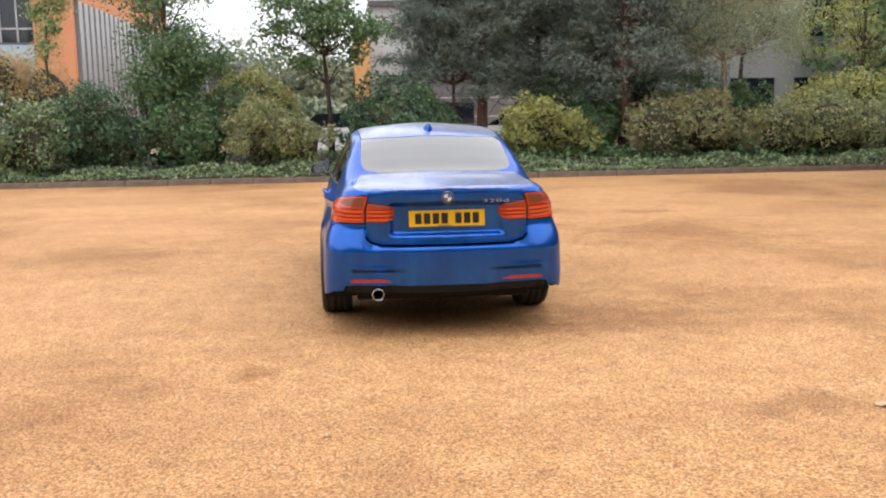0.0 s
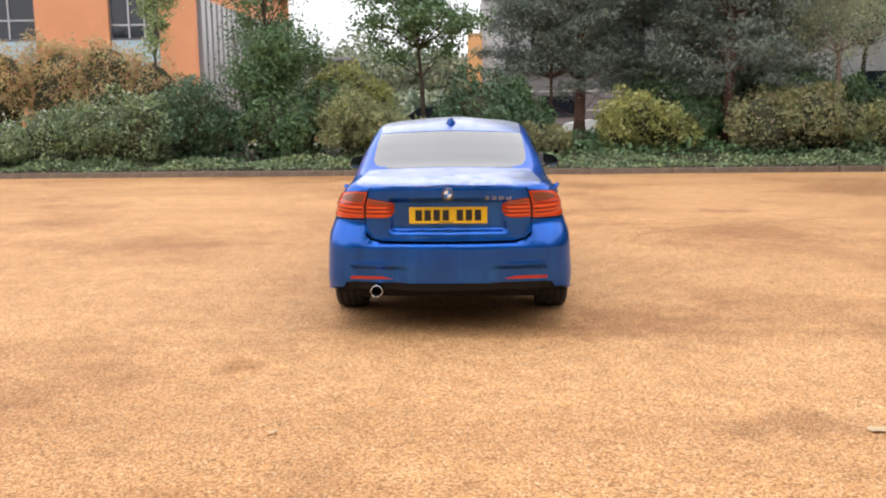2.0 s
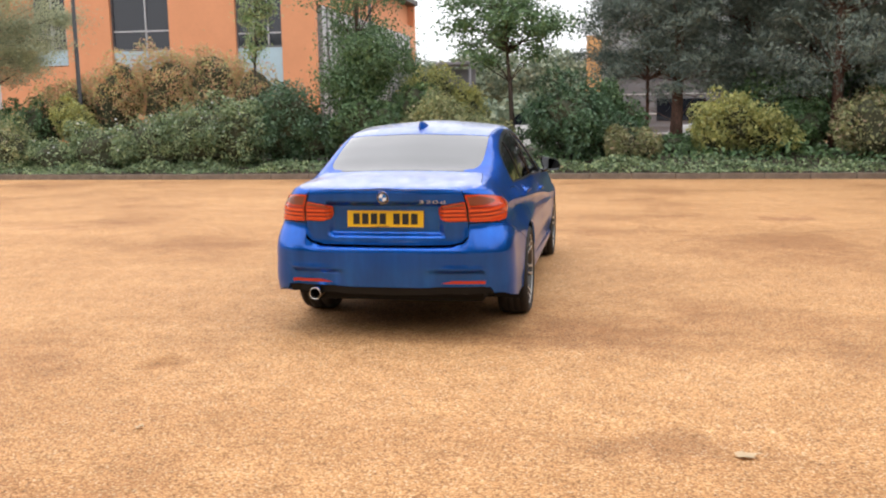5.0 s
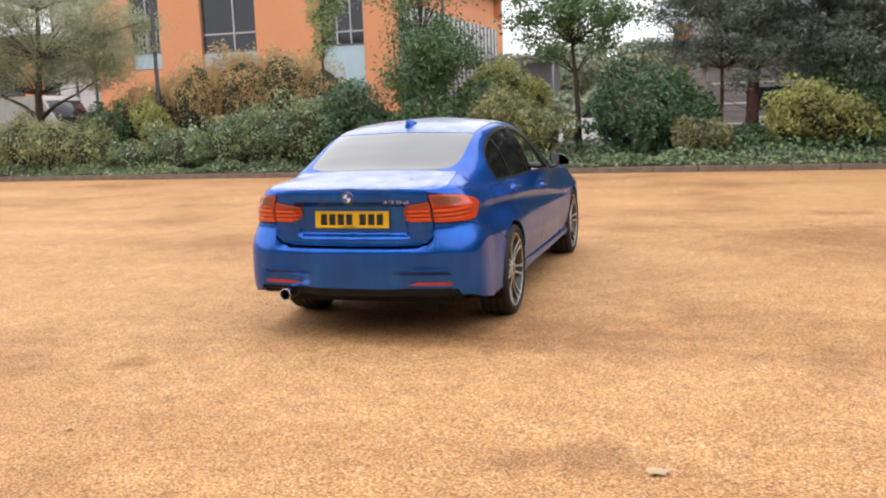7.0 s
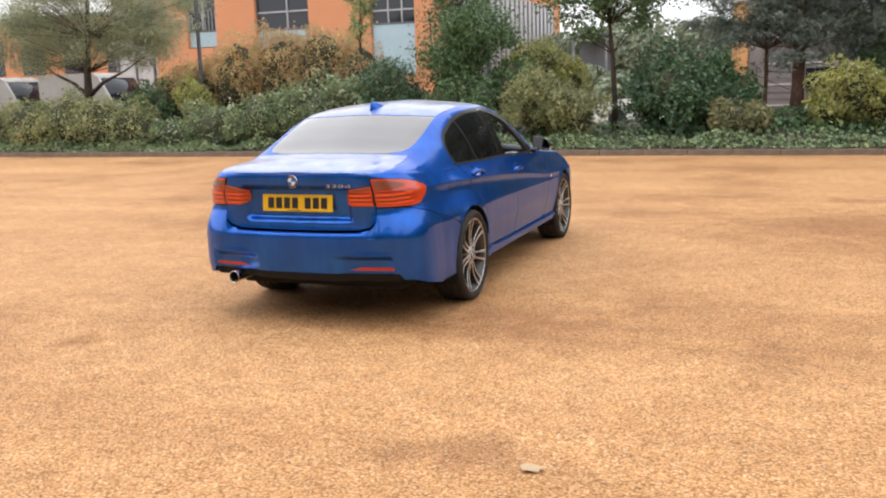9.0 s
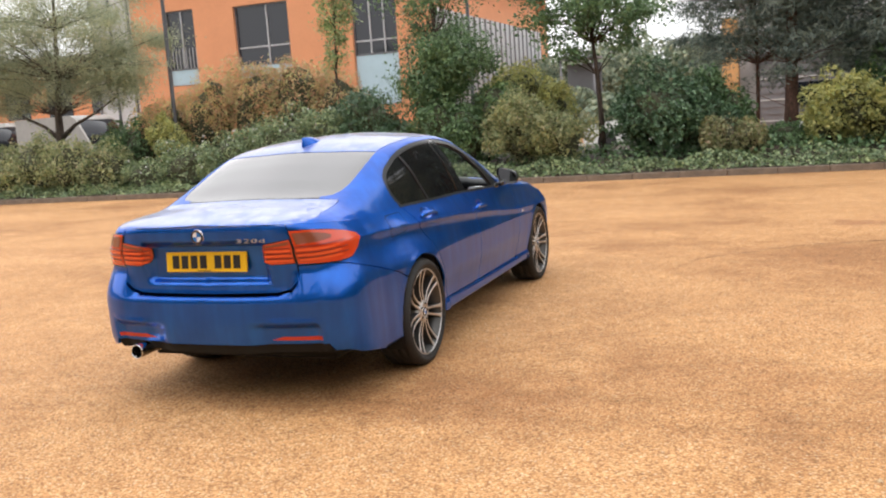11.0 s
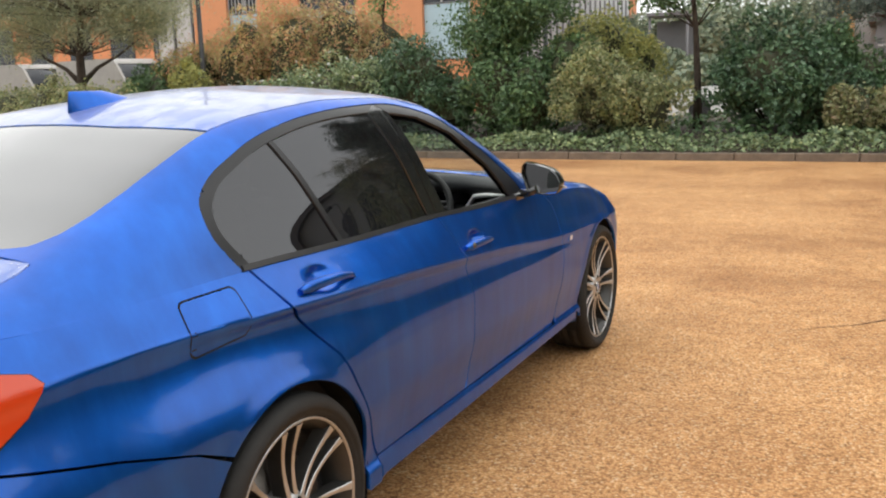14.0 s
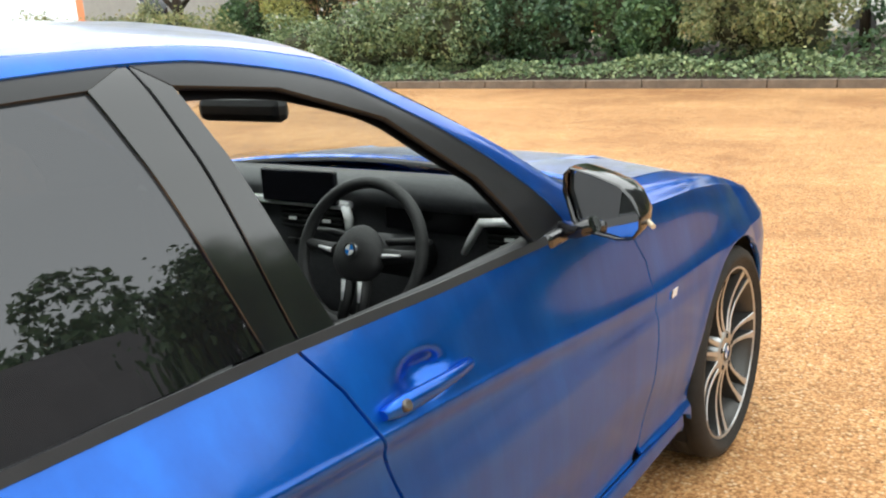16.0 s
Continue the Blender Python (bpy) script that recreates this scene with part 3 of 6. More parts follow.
part("wall", box((-12.6, FY + 0.4, 7.15), (-12.36, 56.6, 8.6)), RENDER, block)
part("wall", box((-12.35, 55.2, 0), (-11.88, 56.6, 6.45)), RENDER, block)
fin = box((-12.2, -0.28, 0.3), (-11.86, 0.28, 6.44))
fin0 = part("slat", fin, SLAT, block, at=Matrix.Translation((0, 36.3, 0)))
for k in range(1, 21):
    o = fin0.copy()
    o.location = (0, 36.3 + k * 0.92, 0)
    scene.collection.objects.link(o)
# glazed stair beside it and a low wing further off
part("glazed_bay", box((-32, FY + 1.5, 0), (-28.11, FY + 10, 9.5)), PALE, block)
for k in range(4):
    part("glazing_bar", box((-31.9 + k * 1.2, FY + 1.4, 0.2), (-31.8 + k * 1.2, FY + 1.498, 9.4)), FRAME, block)
for o in list(block.children):
    o.matrix_basis = inv @ o.matrix_basis

wing = thing("low_office_wing", "low orange-rendered wing with flat dark roof", "building", (-45, 44, 0))
part("wall", box((-14, 0, 0), (10, 14, 6.7)), RENDER, wing)
part("roof", box((-14.4, -0.5, 6.7), (10.4, 14.4, 7.0)), ROOFING, wing)
for k in range(6):
    part("window", box((-12 + k * 3.6, -0.05, 3.2), (-10 + k * 3.6, -0.003, 5.6)), PANE, wing)

shed = thing("grey_clad_building", "low grey metal-clad building behind pine trees", "building", (9, 38, 0))
part("wall", box((-7.2, 0, 0), (11, 8, 3.0)), CLAD, shed)
part("roof", box((-7.5, -0.3, 3.0), (11.3, 8.3, 3.2)), ROOFING, shed)
for k in range(9):
    part("cladding_rail", box((-7.1, -0.05, 0.3 + k * 0.3), (10.9, -0.003, 0.36 + k * 0.3)), PALE if k % 3 == 0 else CLAD, shed)
for k in range(4):
    part("window", box((-5.5 + k * 4.2, -0.06, 0.9), (-3.3 + k * 4.2, -0.004, 1.9)), PANE, shed)
tower = thing("orange_stair_tower", "yellow-orange rendered stair tower of a pale building", "building", (1, 44, 0))
part("wall", box((-0.85, -1.6, 0), (-0.1, 6, 5.2)), RENDER_PALE, tower)
part("wall", box((-0.09, -0.6, 0), (26, 8, 7.0)), PALE, tower)
for k in range(6):
    part("window", box((2.5 + k * 3.8, -0.65, 4.2), (4.7 + k * 3.8, -0.603, 6.6)), PANE, tower)
part("roof", box((-0.09, -0.9, 7.0), (26.4, 8.4, 7.3)), ROOFING, tower)

far_office = thing("grey_office", "grey office block half hidden behind trees", "building", (14.5, 31, 0))
part("wall", box((0, 0, 0), (18, 9, 11.0)), worn("grey_wall_panel", (0.30, 0.295, 0.29), 0.7, 1.0, 0.12, 0.08), far_office)
part("roof", box((-0.4, -0.4, 11.0), (18.4, 9.4, 11.4)), ROOFING, far_office)
for k in range(6):
    for z in (1.0, 4.4, 7.8):
        part("window", box((1.0 + k * 2.8, -0.06, z), (2.9 + k * 2.8, -0.004, z + 1.7)), PANE, far_office)

# ---- lamp posts ----
def lamp_post(x, y, h, z0=0.0):
    p = thing("street_lamp", "slim dark-painted steel lamp post", "street lamp", (x, y, z0), "lamp posts")
    part("post", tube_rings([(0, 0, 0), (0, 0, 1.2), (0, 0, 1.22), (0, 0, h)], [0.09, 0.09, 0.06, 0.045], 12), POST, p)
    part("arm", tube_rings([(0, 0, h - 0.05), (0.15, 0, h + 0.1), (0.6, 0, h + 0.14)], [0.035, 0.03, 0.03], 8), POST, p)
    part("lantern", box((0.45, -0.12, h + 0.08), (1.05, 0.12, h + 0.2), 0.03), POST, p)


lamp_post(-12.7, 17.0, 7.5, 0.35)
lamp_post(16.97, 24.0, 8.0)
lamp_post(-6.4, 24.0, 8.0)


# ---- parked vehicles and a shelter in the distance ----
def parked(name, label, at, turn, length, width, profile, roof, mat):
    """A far vehicle: profile is the side outline (y, z) of the body; roof that of the glasshouse."""
    ob = thing(name, label, name.split("_")[-1], at)
    ob.rotation_euler = (0, 0, radians(turn))

    def slab(pts, half, inset):
        bm = bmesh.new()
        n = len(pts)
        rows = [[bm.verts.new((s * (half - inset * (k in (0, 3))), y * (1 - 0.02 * (k in (0, 3))), z)) for y, z in pts] for k, s in enumerate((-1, -0.92, 0.92, 1))]
        for a, b in zip(rows, rows[1:]):
            for j in range(n):
                bm.faces.new((a[j], a[(j + 1) % n], b[(j + 1) % n], b[j])).smooth = True
        bm.faces.new(rows[0])
        bm.faces.new(rows[-1][::-1])
        bmesh.ops.recalc_face_normals(bm, faces=bm.faces[:])
        return bm
    part("body", slab(profile, width / 2, 0.06), mat, ob)
    part("glasshouse", slab(roof, width / 2 - 0.09, 0.05), PANE, ob)
    top = max(z for _, z in roof)
    flat = [y for y, z in roof if z > top - 0.05]
    part("roof", box((-width / 2 + 0.12, min(flat), top - 0.02), (width / 2 - 0.12, max(flat), top + 0.05), 0.03), mat, ob)
    for s in (-1, 1):
        for y in (-length * 0.3, length * 0.3):
            part("wheel", tube_rings([(s * (width / 2 - 0.22), y, 0.32), (s * (width / 2 - 0.02), y, 0.32)], [0.32, 0.32], 18), POST, ob)


CAR_WHITE = worn("white_car_paint", (0.75, 0.75, 0.75), 0.25, 2, 0.05, 0.01)
saloon = [(-2.1, 0.25), (2.1, 0.25), (2.15, 0.6), (1.9, 0.85), (1.0, 0.98), (-1.7, 1.0), (-2.1, 0.9)]
cabin_o = [(1.05, 0.95), (0.3, 1.45), (-1.1, 1.5), (-1.75, 0.98)]
parked("parked_car", "white hatchback parked behind the planting bed", (-1.1, 26.5, 0.012), 78, 4.2, 1.78, saloon, cabin_o, CAR_WHITE)
parked("parked_car", "white saloon parked behind pine trunks", (5.5, 26.5, 0.012), 82, 4.2, 1.78, saloon, cabin_o, CAR_WHITE)
CAR_SILVER = worn("pale_silver_paint", (0.36, 0.34, 0.32), 0.35, 4, 0.15, 0.02)
van_body = [(-2.5, 0.3), (2.4, 0.3), (2.5, 0.9), (2.0, 1.25), (1.2, 2.35), (0.9, 2.5), (-2.5, 2.5)]
van_glass = [(2.02, 1.3), (1.24, 2.3), (0.6, 2.3), (0.6, 1.35)]
parked("parked_van", "pale silver van parked beyond the hedge", (-23.4, 25.0, 0.012), -100, 5.0, 1.95, van_body, van_glass, CAR_SILVER)
parked("parked_van", "pale grey van parked beyond the hedge", (-29.2, 25.8, 0.012), -95, 5.0, 1.95, van_body, van_glass, CAR_SILVER)
shelter = thing("cycle_shelter", "grey steel cycle shelter with flat roof", "shelter", (-6.3, 40, 0))
part("roof", box((-0.9, -0.5, 3.75), (0.9, 1.5, 3.9), 0.02), CLAD, shelter)
for sx in (-0.8, 0.8):
    part("post", tube_rings([(sx, -0.3, 0), (sx, -0.3, 3.75)], [0.06, 0.06], 8), CLAD, shelter)
part("back_panel", box((-0.85, 1.3, 0.0), (0.85, 1.4, 3.6)), CLAD, shelter)

# unseen wall added on the far side to close bright gaps mirrored in the windows
tagged(part("wall_east", box((21.0, -25, 0), (21.3, 13, 2.4), 0.02), worn("weathered_brick", (0.14, 0.08, 0.06), 0.85, 3, 0.35, 0.2)), "plain brown brick backing wall added out of view", "wall", kind="structure")

# office across the car park, seen only mirrored in the car's windows
BRICK = worn("dark_brick", (0.10, 0.06, 0.045), 0.85, 3, 0.35, 0.2)
office = thing("brick_office", "dark brick office with pitched roof across the car park", "building", (13.5, -6, 0))
part("wall", box((-1, -10, 0), (6, 18.3, 3.4)), BRICK, office)
bm = bmesh.new()
rv = [bm.verts.new(p) for p in ((-1.6, -10.6, 3.3), (6.6, -10.6, 3.3), (6.6, 18.8, 3.3), (-1.6, 18.8, 3.3), (2.5, -10.6, 5.6), (2.5, 18.8, 5.6))]
for f in ((0, 1, 4), (2, 3, 5), (0, 4, 5, 3), (1, 2, 5, 4), (0, 3, 2, 1)):
    bm.faces.new([rv[i] for i in f])
bmesh.ops.recalc_face_normals(bm, faces=bm.faces[:])
part("roof", bm, ROOFING, office)
for k in range(8):
    part("window", box((-1.06, -9 + 3.5 * k, 0.9), (-1.004, -7.4 + 3.5 * k, 2.3)), PANE, office)

# ---- shrubs of the bed ----
shrub("viburnum_hedge", "broad low grey-green hedge with pale flower heads", [(-12.6, 15.5, 0.45, 0.9, 0.7, 0.55), (-11.3, 15.6, 0.6, 1.1, 0.8, 0.8), (-9.8, 15.6, 0.75, 1.1, 0.85, 0.95), (-8.5, 15.7, 0.85, 1.0, 0.85, 1.12), (-7.5, 15.6, 0.95, 0.8, 0.8, 1.1)], 21000, 0.075, L_HEDGE, 1, "hedge", extra=(L_GREY, 0.05, 0.06))
shrub("rusty_shrub", "tall loose shrub with rust and yellow autumn leaves", [(-13.2, 17.6, 1.6, 0.9, 0.8, 1.2), (-11.9, 17.6, 1.9, 1.0, 0.9, 1.45), (-10.4, 17.6, 2.1, 1.1, 0.9, 1.5), (-9.0, 17.5, 2.1, 1.0, 0.9, 1.45), (-7.9, 17.4, 1.8, 0.9, 0.8, 1.3)], 27000, 0.065, L_RUST, 2, wild=1.7)
shrub("holly_bush", "dense rounded dark green holly bush", [(-6.4, 16.0, 1.3, 0.95, 0.8, 1.15), (-5.8, 16.1, 0.9, 0.7, 0.7, 0.75), (-6.7, 16.1, 0.85, 0.6, 0.6, 0.7)], 11000, 0.075, L_HOLLY, 3)
shrub("cotoneaster_bush", "green bush with yellowing lower leaves", [(-4.6, 16.0, 1.1, 0.75, 0.7, 0.95), (-3.9, 15.9, 1.0, 0.65, 0.65, 0.9), (-3.3, 16.4, 1.6, 0.6, 0.6, 0.7)], 9000, 0.085, L_DARK, 4)
shrub("spreading_shrub", "loose yellow-green shrub with brown-tinged leaves", [(-2.5, 15.8, 1.0, 0.85, 0.7, 0.85), (-1.7, 15.7, 0.85, 0.75, 0.65, 0.7), (-2.9, 16.2, 1.35, 0.6, 0.6, 0.65)], 14000, 0.07, L_OLIVE, 5, wild=1.5)
shrub("yellow_top_shrub", "tall shrub with yellow-green autumn top", [(-3.0, 17.3, 1.9, 0.8, 0.7, 0.75), (-2.3, 17.5, 1.6, 0.6, 0.6, 0.7)], 7000, 0.075, L_YELLOW, 6, wild=1.5)
shrub("laurel_dome", "dense dome-shaped dark green laurel bush", [(0.55, 16.4, 1.25, 1.15, 0.95, 1.05), (1.2, 16.5, 1.05, 0.75, 0.8, 0.85), (-0.1, 16.5, 1.15, 0.6, 0.7, 0.75), (1.75, 16.6, 0.85, 0.45, 0.6, 0.6)], 15000, 0.085, L_HOLLY, 7)
shrub("brown_shrub", "small shrub with brownish autumn leaves", [(1.75, 15.9, 0.7, 0.5, 0.45, 0.5), (2.3, 16.0, 0.6, 0.4, 0.4, 0.4)], 4000, 0.07, L_BROWN, 8)
shrub("yellow_bush", "bright yellow-green bush turning in autumn", [(4.3, 16.5, 1.15, 0.8, 0.7, 0.75), (4.9, 16.5, 0.9, 0.65, 0.6, 0.65), (3.8, 16.4, 0.8, 0.5, 0.5, 0.55)], 9000, 0.085, L_YELLOW, 9, wild=1.6)
shrub("dark_shrub", "dark evergreen shrub under pine trees", [(5.9, 17.3, 0.9, 0.8, 0.6, 0.7), (5.2, 17.6, 0.8, 0.6, 0.5, 0.6)], 5000, 0.08, L_DARK, 10)
shrub("tall_dark_shrub", "tall dark evergreen shrub between pine trunks", [(5.3, 18.6, 1.3, 1.0, 0.6, 1.1), (6.6, 18.9, 1.4, 0.9, 0.6, 1.2), (7.9, 18.8, 1.5, 1.0, 0.6, 1.3)], 9000, 0.09, L_DARK, 19, wild=1.3)
shrub("dark_shrub", "dark evergreen shrub beside domed laurel", [(1.33, 17.4, 1.3, 0.6, 0.6, 1.15), (1.83, 17.5, 1.0, 0.5, 0.5, 0.9)], 6000, 0.085, L_DARK, 20)
shrub("low_shrub", "low dark shrub at the foot of a pine", [(3.0, 17.4, 0.5, 0.7, 0.5, 0.4)], 2000, 0.08, L_DARK, 18)
shrub("mixed_shrub", "dense shrub with green and bronze leaves", [(7.3, 16.2, 1.05, 0.95, 0.8, 0.95), (8.3, 16.2, 1.1, 0.9, 0.8, 0.95), (9.0, 16.5, 0.9, 0.7, 0.7, 0.8)], 14000, 0.08, L_BROWN, 11, wild=1.5)
shrub("green_shrub", "dark green shrub behind birch trunk", [(8.6, 17.6, 1.6, 0.9, 0.7, 0.8), (9.9, 17.6, 1.4, 0.8, 0.7, 0.8)], 6000, 0.085, L_DARK, 12)
shrub("willow_hedge", "broad pale green willowy hedge", [(10.4, 16.1, 0.9, 0.95, 0.8, 0.9), (11.6, 16.2, 1.0, 1.1, 0.85, 0.95), (13.0, 16.2, 0.85, 1.1, 0.85, 0.85), (14.6, 16.2, 0.9, 1.2, 0.85, 0.9), (16.4, 16.2, 0.9, 1.2, 0.85, 0.9), (18.2, 16.2, 0.9, 1.2, 0.85, 0.9)], 22000, 0.08, L_OLIVE, 13, "hedge", wild=1.4)
shrub("tall_yellow_hedge", "tall yellow-green hedge behind low hedge", [(12.6, 18.3, 1.5, 1.1, 0.8, 0.95), (14.0, 18.4, 1.7, 1.2, 0.8, 1.0), (15.8, 18.4, 1.7, 1.2, 0.8, 1.0), (17.6, 18.4, 1.6, 1.2, 0.8, 1.0)], 11000, 0.09, L_YELLOW, 14, "hedge")
shrub("mixed_hedge", "uneven mixed green hedge along kerb", [(-13.9, 15.4, 0.7, 0.8, 0.7, 0.75), (-15.0, 15.4, 0.8, 0.9, 0.75, 0.9), (-16.2, 15.5, 0.85, 0.9, 0.8, 0.95), (-17.6, 15.5, 0.8, 1.0, 0.8, 0.9), (-19.2, 15.6, 0.8, 1.0, 0.8, 0.9), (-21.0, 15.6, 0.8, 1.1, 0.8, 0.9), (-23.0, 15.7, 0.8, 1.2, 0.8, 0.9)], 24000, 0.075, L_OLIVE, 15, "hedge", wild=1.6)
shrub("yellow_sprig_shrub", "upright shrub with bright yellow leaves", [(-12.9, 16.6, 1.5, 0.35, 0.4, 0.75), (-12.4, 16.5, 1.3, 0.4, 0.4, 0.6)], 5000, 0.07, L_YELLOW, 16, wild=1.6)
shrub("dark_back_shrub", "dark green shrub behind yellow sprigs", [(-14.0, 17.2, 1.3, 0.8, 0.7, 1.0), (-15.2, 17.6, 1.1, 0.8, 0.6, 0.8)], 6000, 0.08, L_DARK, 17)

# ---- trees of the bed ----
tree("cotoneaster_tree", "dense dark green multi-stemmed tree above bushes", (-5.0, 16.6, 0.3), [(0, 0, 0), (0.05, 0, 0.8), (0.1, 0.05, 1.8), (0.2, 0, 3.0), (0.25, 0, 4.6)], 0.11,
     crown_points(41, 46, (0.25, 0, 3.3), (1.25, 1.0, 2.2), 0.2, -0.8) + crown_points(42, 20, (0.1, 0, 1.9), (0.9, 0.8, 0.8), 0.2) + crown_points(43, 10, (0.7, 0, 2.6), (1.1, 0.8, 0.5)), 300, 0.085, L_DARK, BARK, 44, (0.4, 0.4, 0.28),
     stems=[[(0.1, 0.1, 0), (-0.25, 0.1, 0.9), (-0.5, 0.1, 2.0), (-0.6, 0.1, 3.2)], [(-0.1, 0, 0), (0.35, 0.1, 0.9), (0.6, 0.1, 2.0)]])
tree("young_maple", "young maple with slender trunk and airy crown", (-0.95, 16.8, 0.3), [(0.02, 0, 0), (0, 0, 1.0), (-0.05, 0, 1.9), (-0.12, 0, 2.6), (-0.15, 0, 3.5), (-0.15, 0, 4.6)], 0.075,
     crown_points(51, 78, (-0.15, 0, 3.55), (1.5, 1.1, 1.35), 0.2), 120, 0.09, L_DARK, BARK, 52, (0.34, 0.34, 0.2), 0.7)
tree("sapling", "thin upright sapling with sparse leaves", (-7.6, 16.9, 0.3), [(0, 0, 0), (0.03, 0, 1.2), (-0.02, 0, 2.4), (0.05, 0, 3.6), (0.1, 0, 5.2)], 0.05,
     crown_points(53, 22, (0.05, 0, 3.9), (0.42, 0.4, 1.6), 0.1), 110, 0.09, L_MID, BARK, 54, (0.2, 0.2, 0.2))
tree("willow_tree", "wide pale green tree with low forked branches", (-16.85, 17.1, 0.3), [(0, 0, 0), (0, 0, 1.2), (0.03, 0, 2.0), (0.2, 0, 3.0), (0.3, 0, 4.4), (0.4, 0, 5.4)], 0.15,
     crown_points(55, 90, (0.4, 0, 3.9), (3.4, 1.7, 2.0), 0.2, -0.55) + crown_points(56, 34, (1.6, 0, 3.1), (2.3, 1.2, 0.9), 0.1) + crown_points(156, 40, (-2.0, 0, 3.2), (2.1, 1.2, 1.0), 0.1), 560, 0.075, L_PALE, BARK, 57, (0.55, 0.5, 0.3), 0.35, 0.08,
     stems=[[(0, 0, 1.3), (-0.5, 0, 1.7), (-1.2, 0, 2.0), (-1.8, 0, 2.5)], [(0, 0, 1.3), (0.6, 0, 1.7), (1.4, 0, 2.0), (2.2, 0, 2.4)]])
tree("birch_tree", "weeping birch with pale trunk and drooping crown", (9.3, 17.0, 0.3), [(0, 0, 0), (-0.03, 0, 1.2), (-0.1, 0, 2.4), (-0.05, 0, 3.6), (0.1, 0, 5.2), (0.15, 0, 8.6)], 0.09,
     crown_points(58, 56, (0.15, 0, 4.0), (2.1, 1.3, 1.8), 0.2, -0.55) + crown_points(158, 50, (0.2, 0, 6.6), (2.0, 1.4, 2.2), 0.2, -0.7), 330, 0.07, L_PALE, BIRCH_BARK, 59, (0.3, 0.3, 0.3), 0.4, 0.45)


def pine(x, y, h, lean, radius, spread, seed, bare=1.9):
    gen = random.Random(seed)
    trunk = [(lean * t * t * h + 0.03 * math.sin(7 * t), 0, h * t) for t in (0, 0.08, 0.18, 0.3, 0.45, 0.6, 0.8, 1.0)]
    clumps = []
    for k in range(int(21 * h)):
        t = gen.uniform(bare / h, 1.0)
        r = spread * (1.05 - 0.55 * t) * math.sqrt(gen.uniform(0.03, 1))
        a = gen.uniform(0, 2 * math.pi)
        clumps.append((lean * t * t * h + r * math.cos(a), 0.75 * r * math.sin(a), h * t + gen.uniform(-0.15, 0.2) - 0.10 * r))
    tree("pine_tree", "dark pine with reddish-brown trunk and layered needles", (x, y, 0.3), trunk, radius, clumps, 250, 0.15, L_PINE, PINE_BARK, seed + 1, (0.5, 0.46, 0.19), 0.18)


pine(3.1, 18.6, 10.5, 0.01, 0.17, 2.1, 61, 1.7)
pine(6.75, 17.6, 11.0, -0.009, 0.16, 2.4, 63, 1.6)
pine(6.5, 19.4, 10.5, 0.0, 0.13, 2.2, 65, 1.6)
pine(2.35, 18.9, 6.4, 0.0, 0.06, 2.5, 67, 2.5)
pine(8.6, 20.0, 11.5, 0.0, 0.15, 2.4, 75, 1.5)
pine(5.0, 20.4, 11.0, 0.0, 0.15, 2.3, 69, 1.7)
tree("yellow_tree", "yellow-green tree beside the far road", (16.2, 22.5, 0.2), [(0, 0, 0), (0, 0, 1.5), (0.1, 0, 3), (0.1, 0, 5)], 0.12, crown_points(71, 40, (-0.3, 0, 4.2), (2.4, 1.5, 1.6), 0.2), 150, 0.10, L_YELLOW, BARK, 72, (0.5, 0.5, 0.35))
tree("roadside_tree", "green roadside tree beyond planting bed", (12.3, 23.0, 0.2), [(0, 0, 0), (0, 0, 1.5), (0.1, 0, 3), (0.1, 0, 5.5)], 0.12, crown_points(73, 46, (0, 0, 4.6), (2.6, 1.6, 2.2), 0.2), 150, 0.10, L_PALE, BARK, 74, (0.5, 0.5, 0.35))

# ---- low cover along the kerb ----
def cover(name, label, x0, x1, y0, y1, z0, z1, count, size, leaf, seed):
    gen = np.random.default_rng(seed)
    x, y = gen.uniform(x0, x1, count), gen.uniform(y0, y1, count)
    top = z0 + (z1 - z0) * (0.55 + 0.45 * np.sin(x * 2.1 + 1.3 * np.sin(x * 0.7)) * np.cos(y * 3 + x)) * np.clip((y - y0) / 0.5 + 0.25, 0, 1)
    z = z0 + (top - z0) * np.sqrt(gen.random(count))
    d = np.tile([0, -0.3, 1.0], (count, 1))
    tagged(part(name, quads_data(name, leaves(np.stack([x, y, z], 1), d, size, gen, 0.75), count, [leaf])), label, "ground cover", kind="stuff")


cover("ivy_cover", "low green ivy spilling along the kerb", -24, 20, 14.42, 15.6, 0.13, 0.5, 30000, 0.075, L_HEDGE, 81)
cover("undergrowth", "dark low undergrowth under the trees", -24, 20, 15.4, 18.5, 0.3, 0.75, 18000, 0.10, L_DARK, 82)


# ---- distance: woods all round, closing the place ----
def woods(name, label, spots, per, size, leaf, seed):
    gen = np.random.default_rng(seed)
    cs, ds = [], []
    for x, y, h, w in spots:
        k = int(per * w)
        d = gen.normal(0, 1, (k, 3))
        d /= np.linalg.norm(d, axis=1)[:, None]
        r = 1 - np.abs(gen.normal(0, 0.18, (k, 1)))
        lob = gen.normal(0, 1, (9, 3)) * np.array([w * 0.28, w * 0.28, h * 0.17])
        j = gen.integers(0, 9, k)
        c = np.array([x, y, h * 0.55]) + lob[j] + d * r * np.array([w * 0.36, w * 0.36, h * 0.27])
        cs.append(c[c[:, 2] > 0.05])
        ds.append(d[c[:, 2] > 0.05])
    c, d = np.concatenate(cs), np.concatenate(ds)
    tagged(part(name, quads_data(name, leaves(c, d, size, gen, 0.8), len(c), [leaf])), label, "woods", kind="stuff")


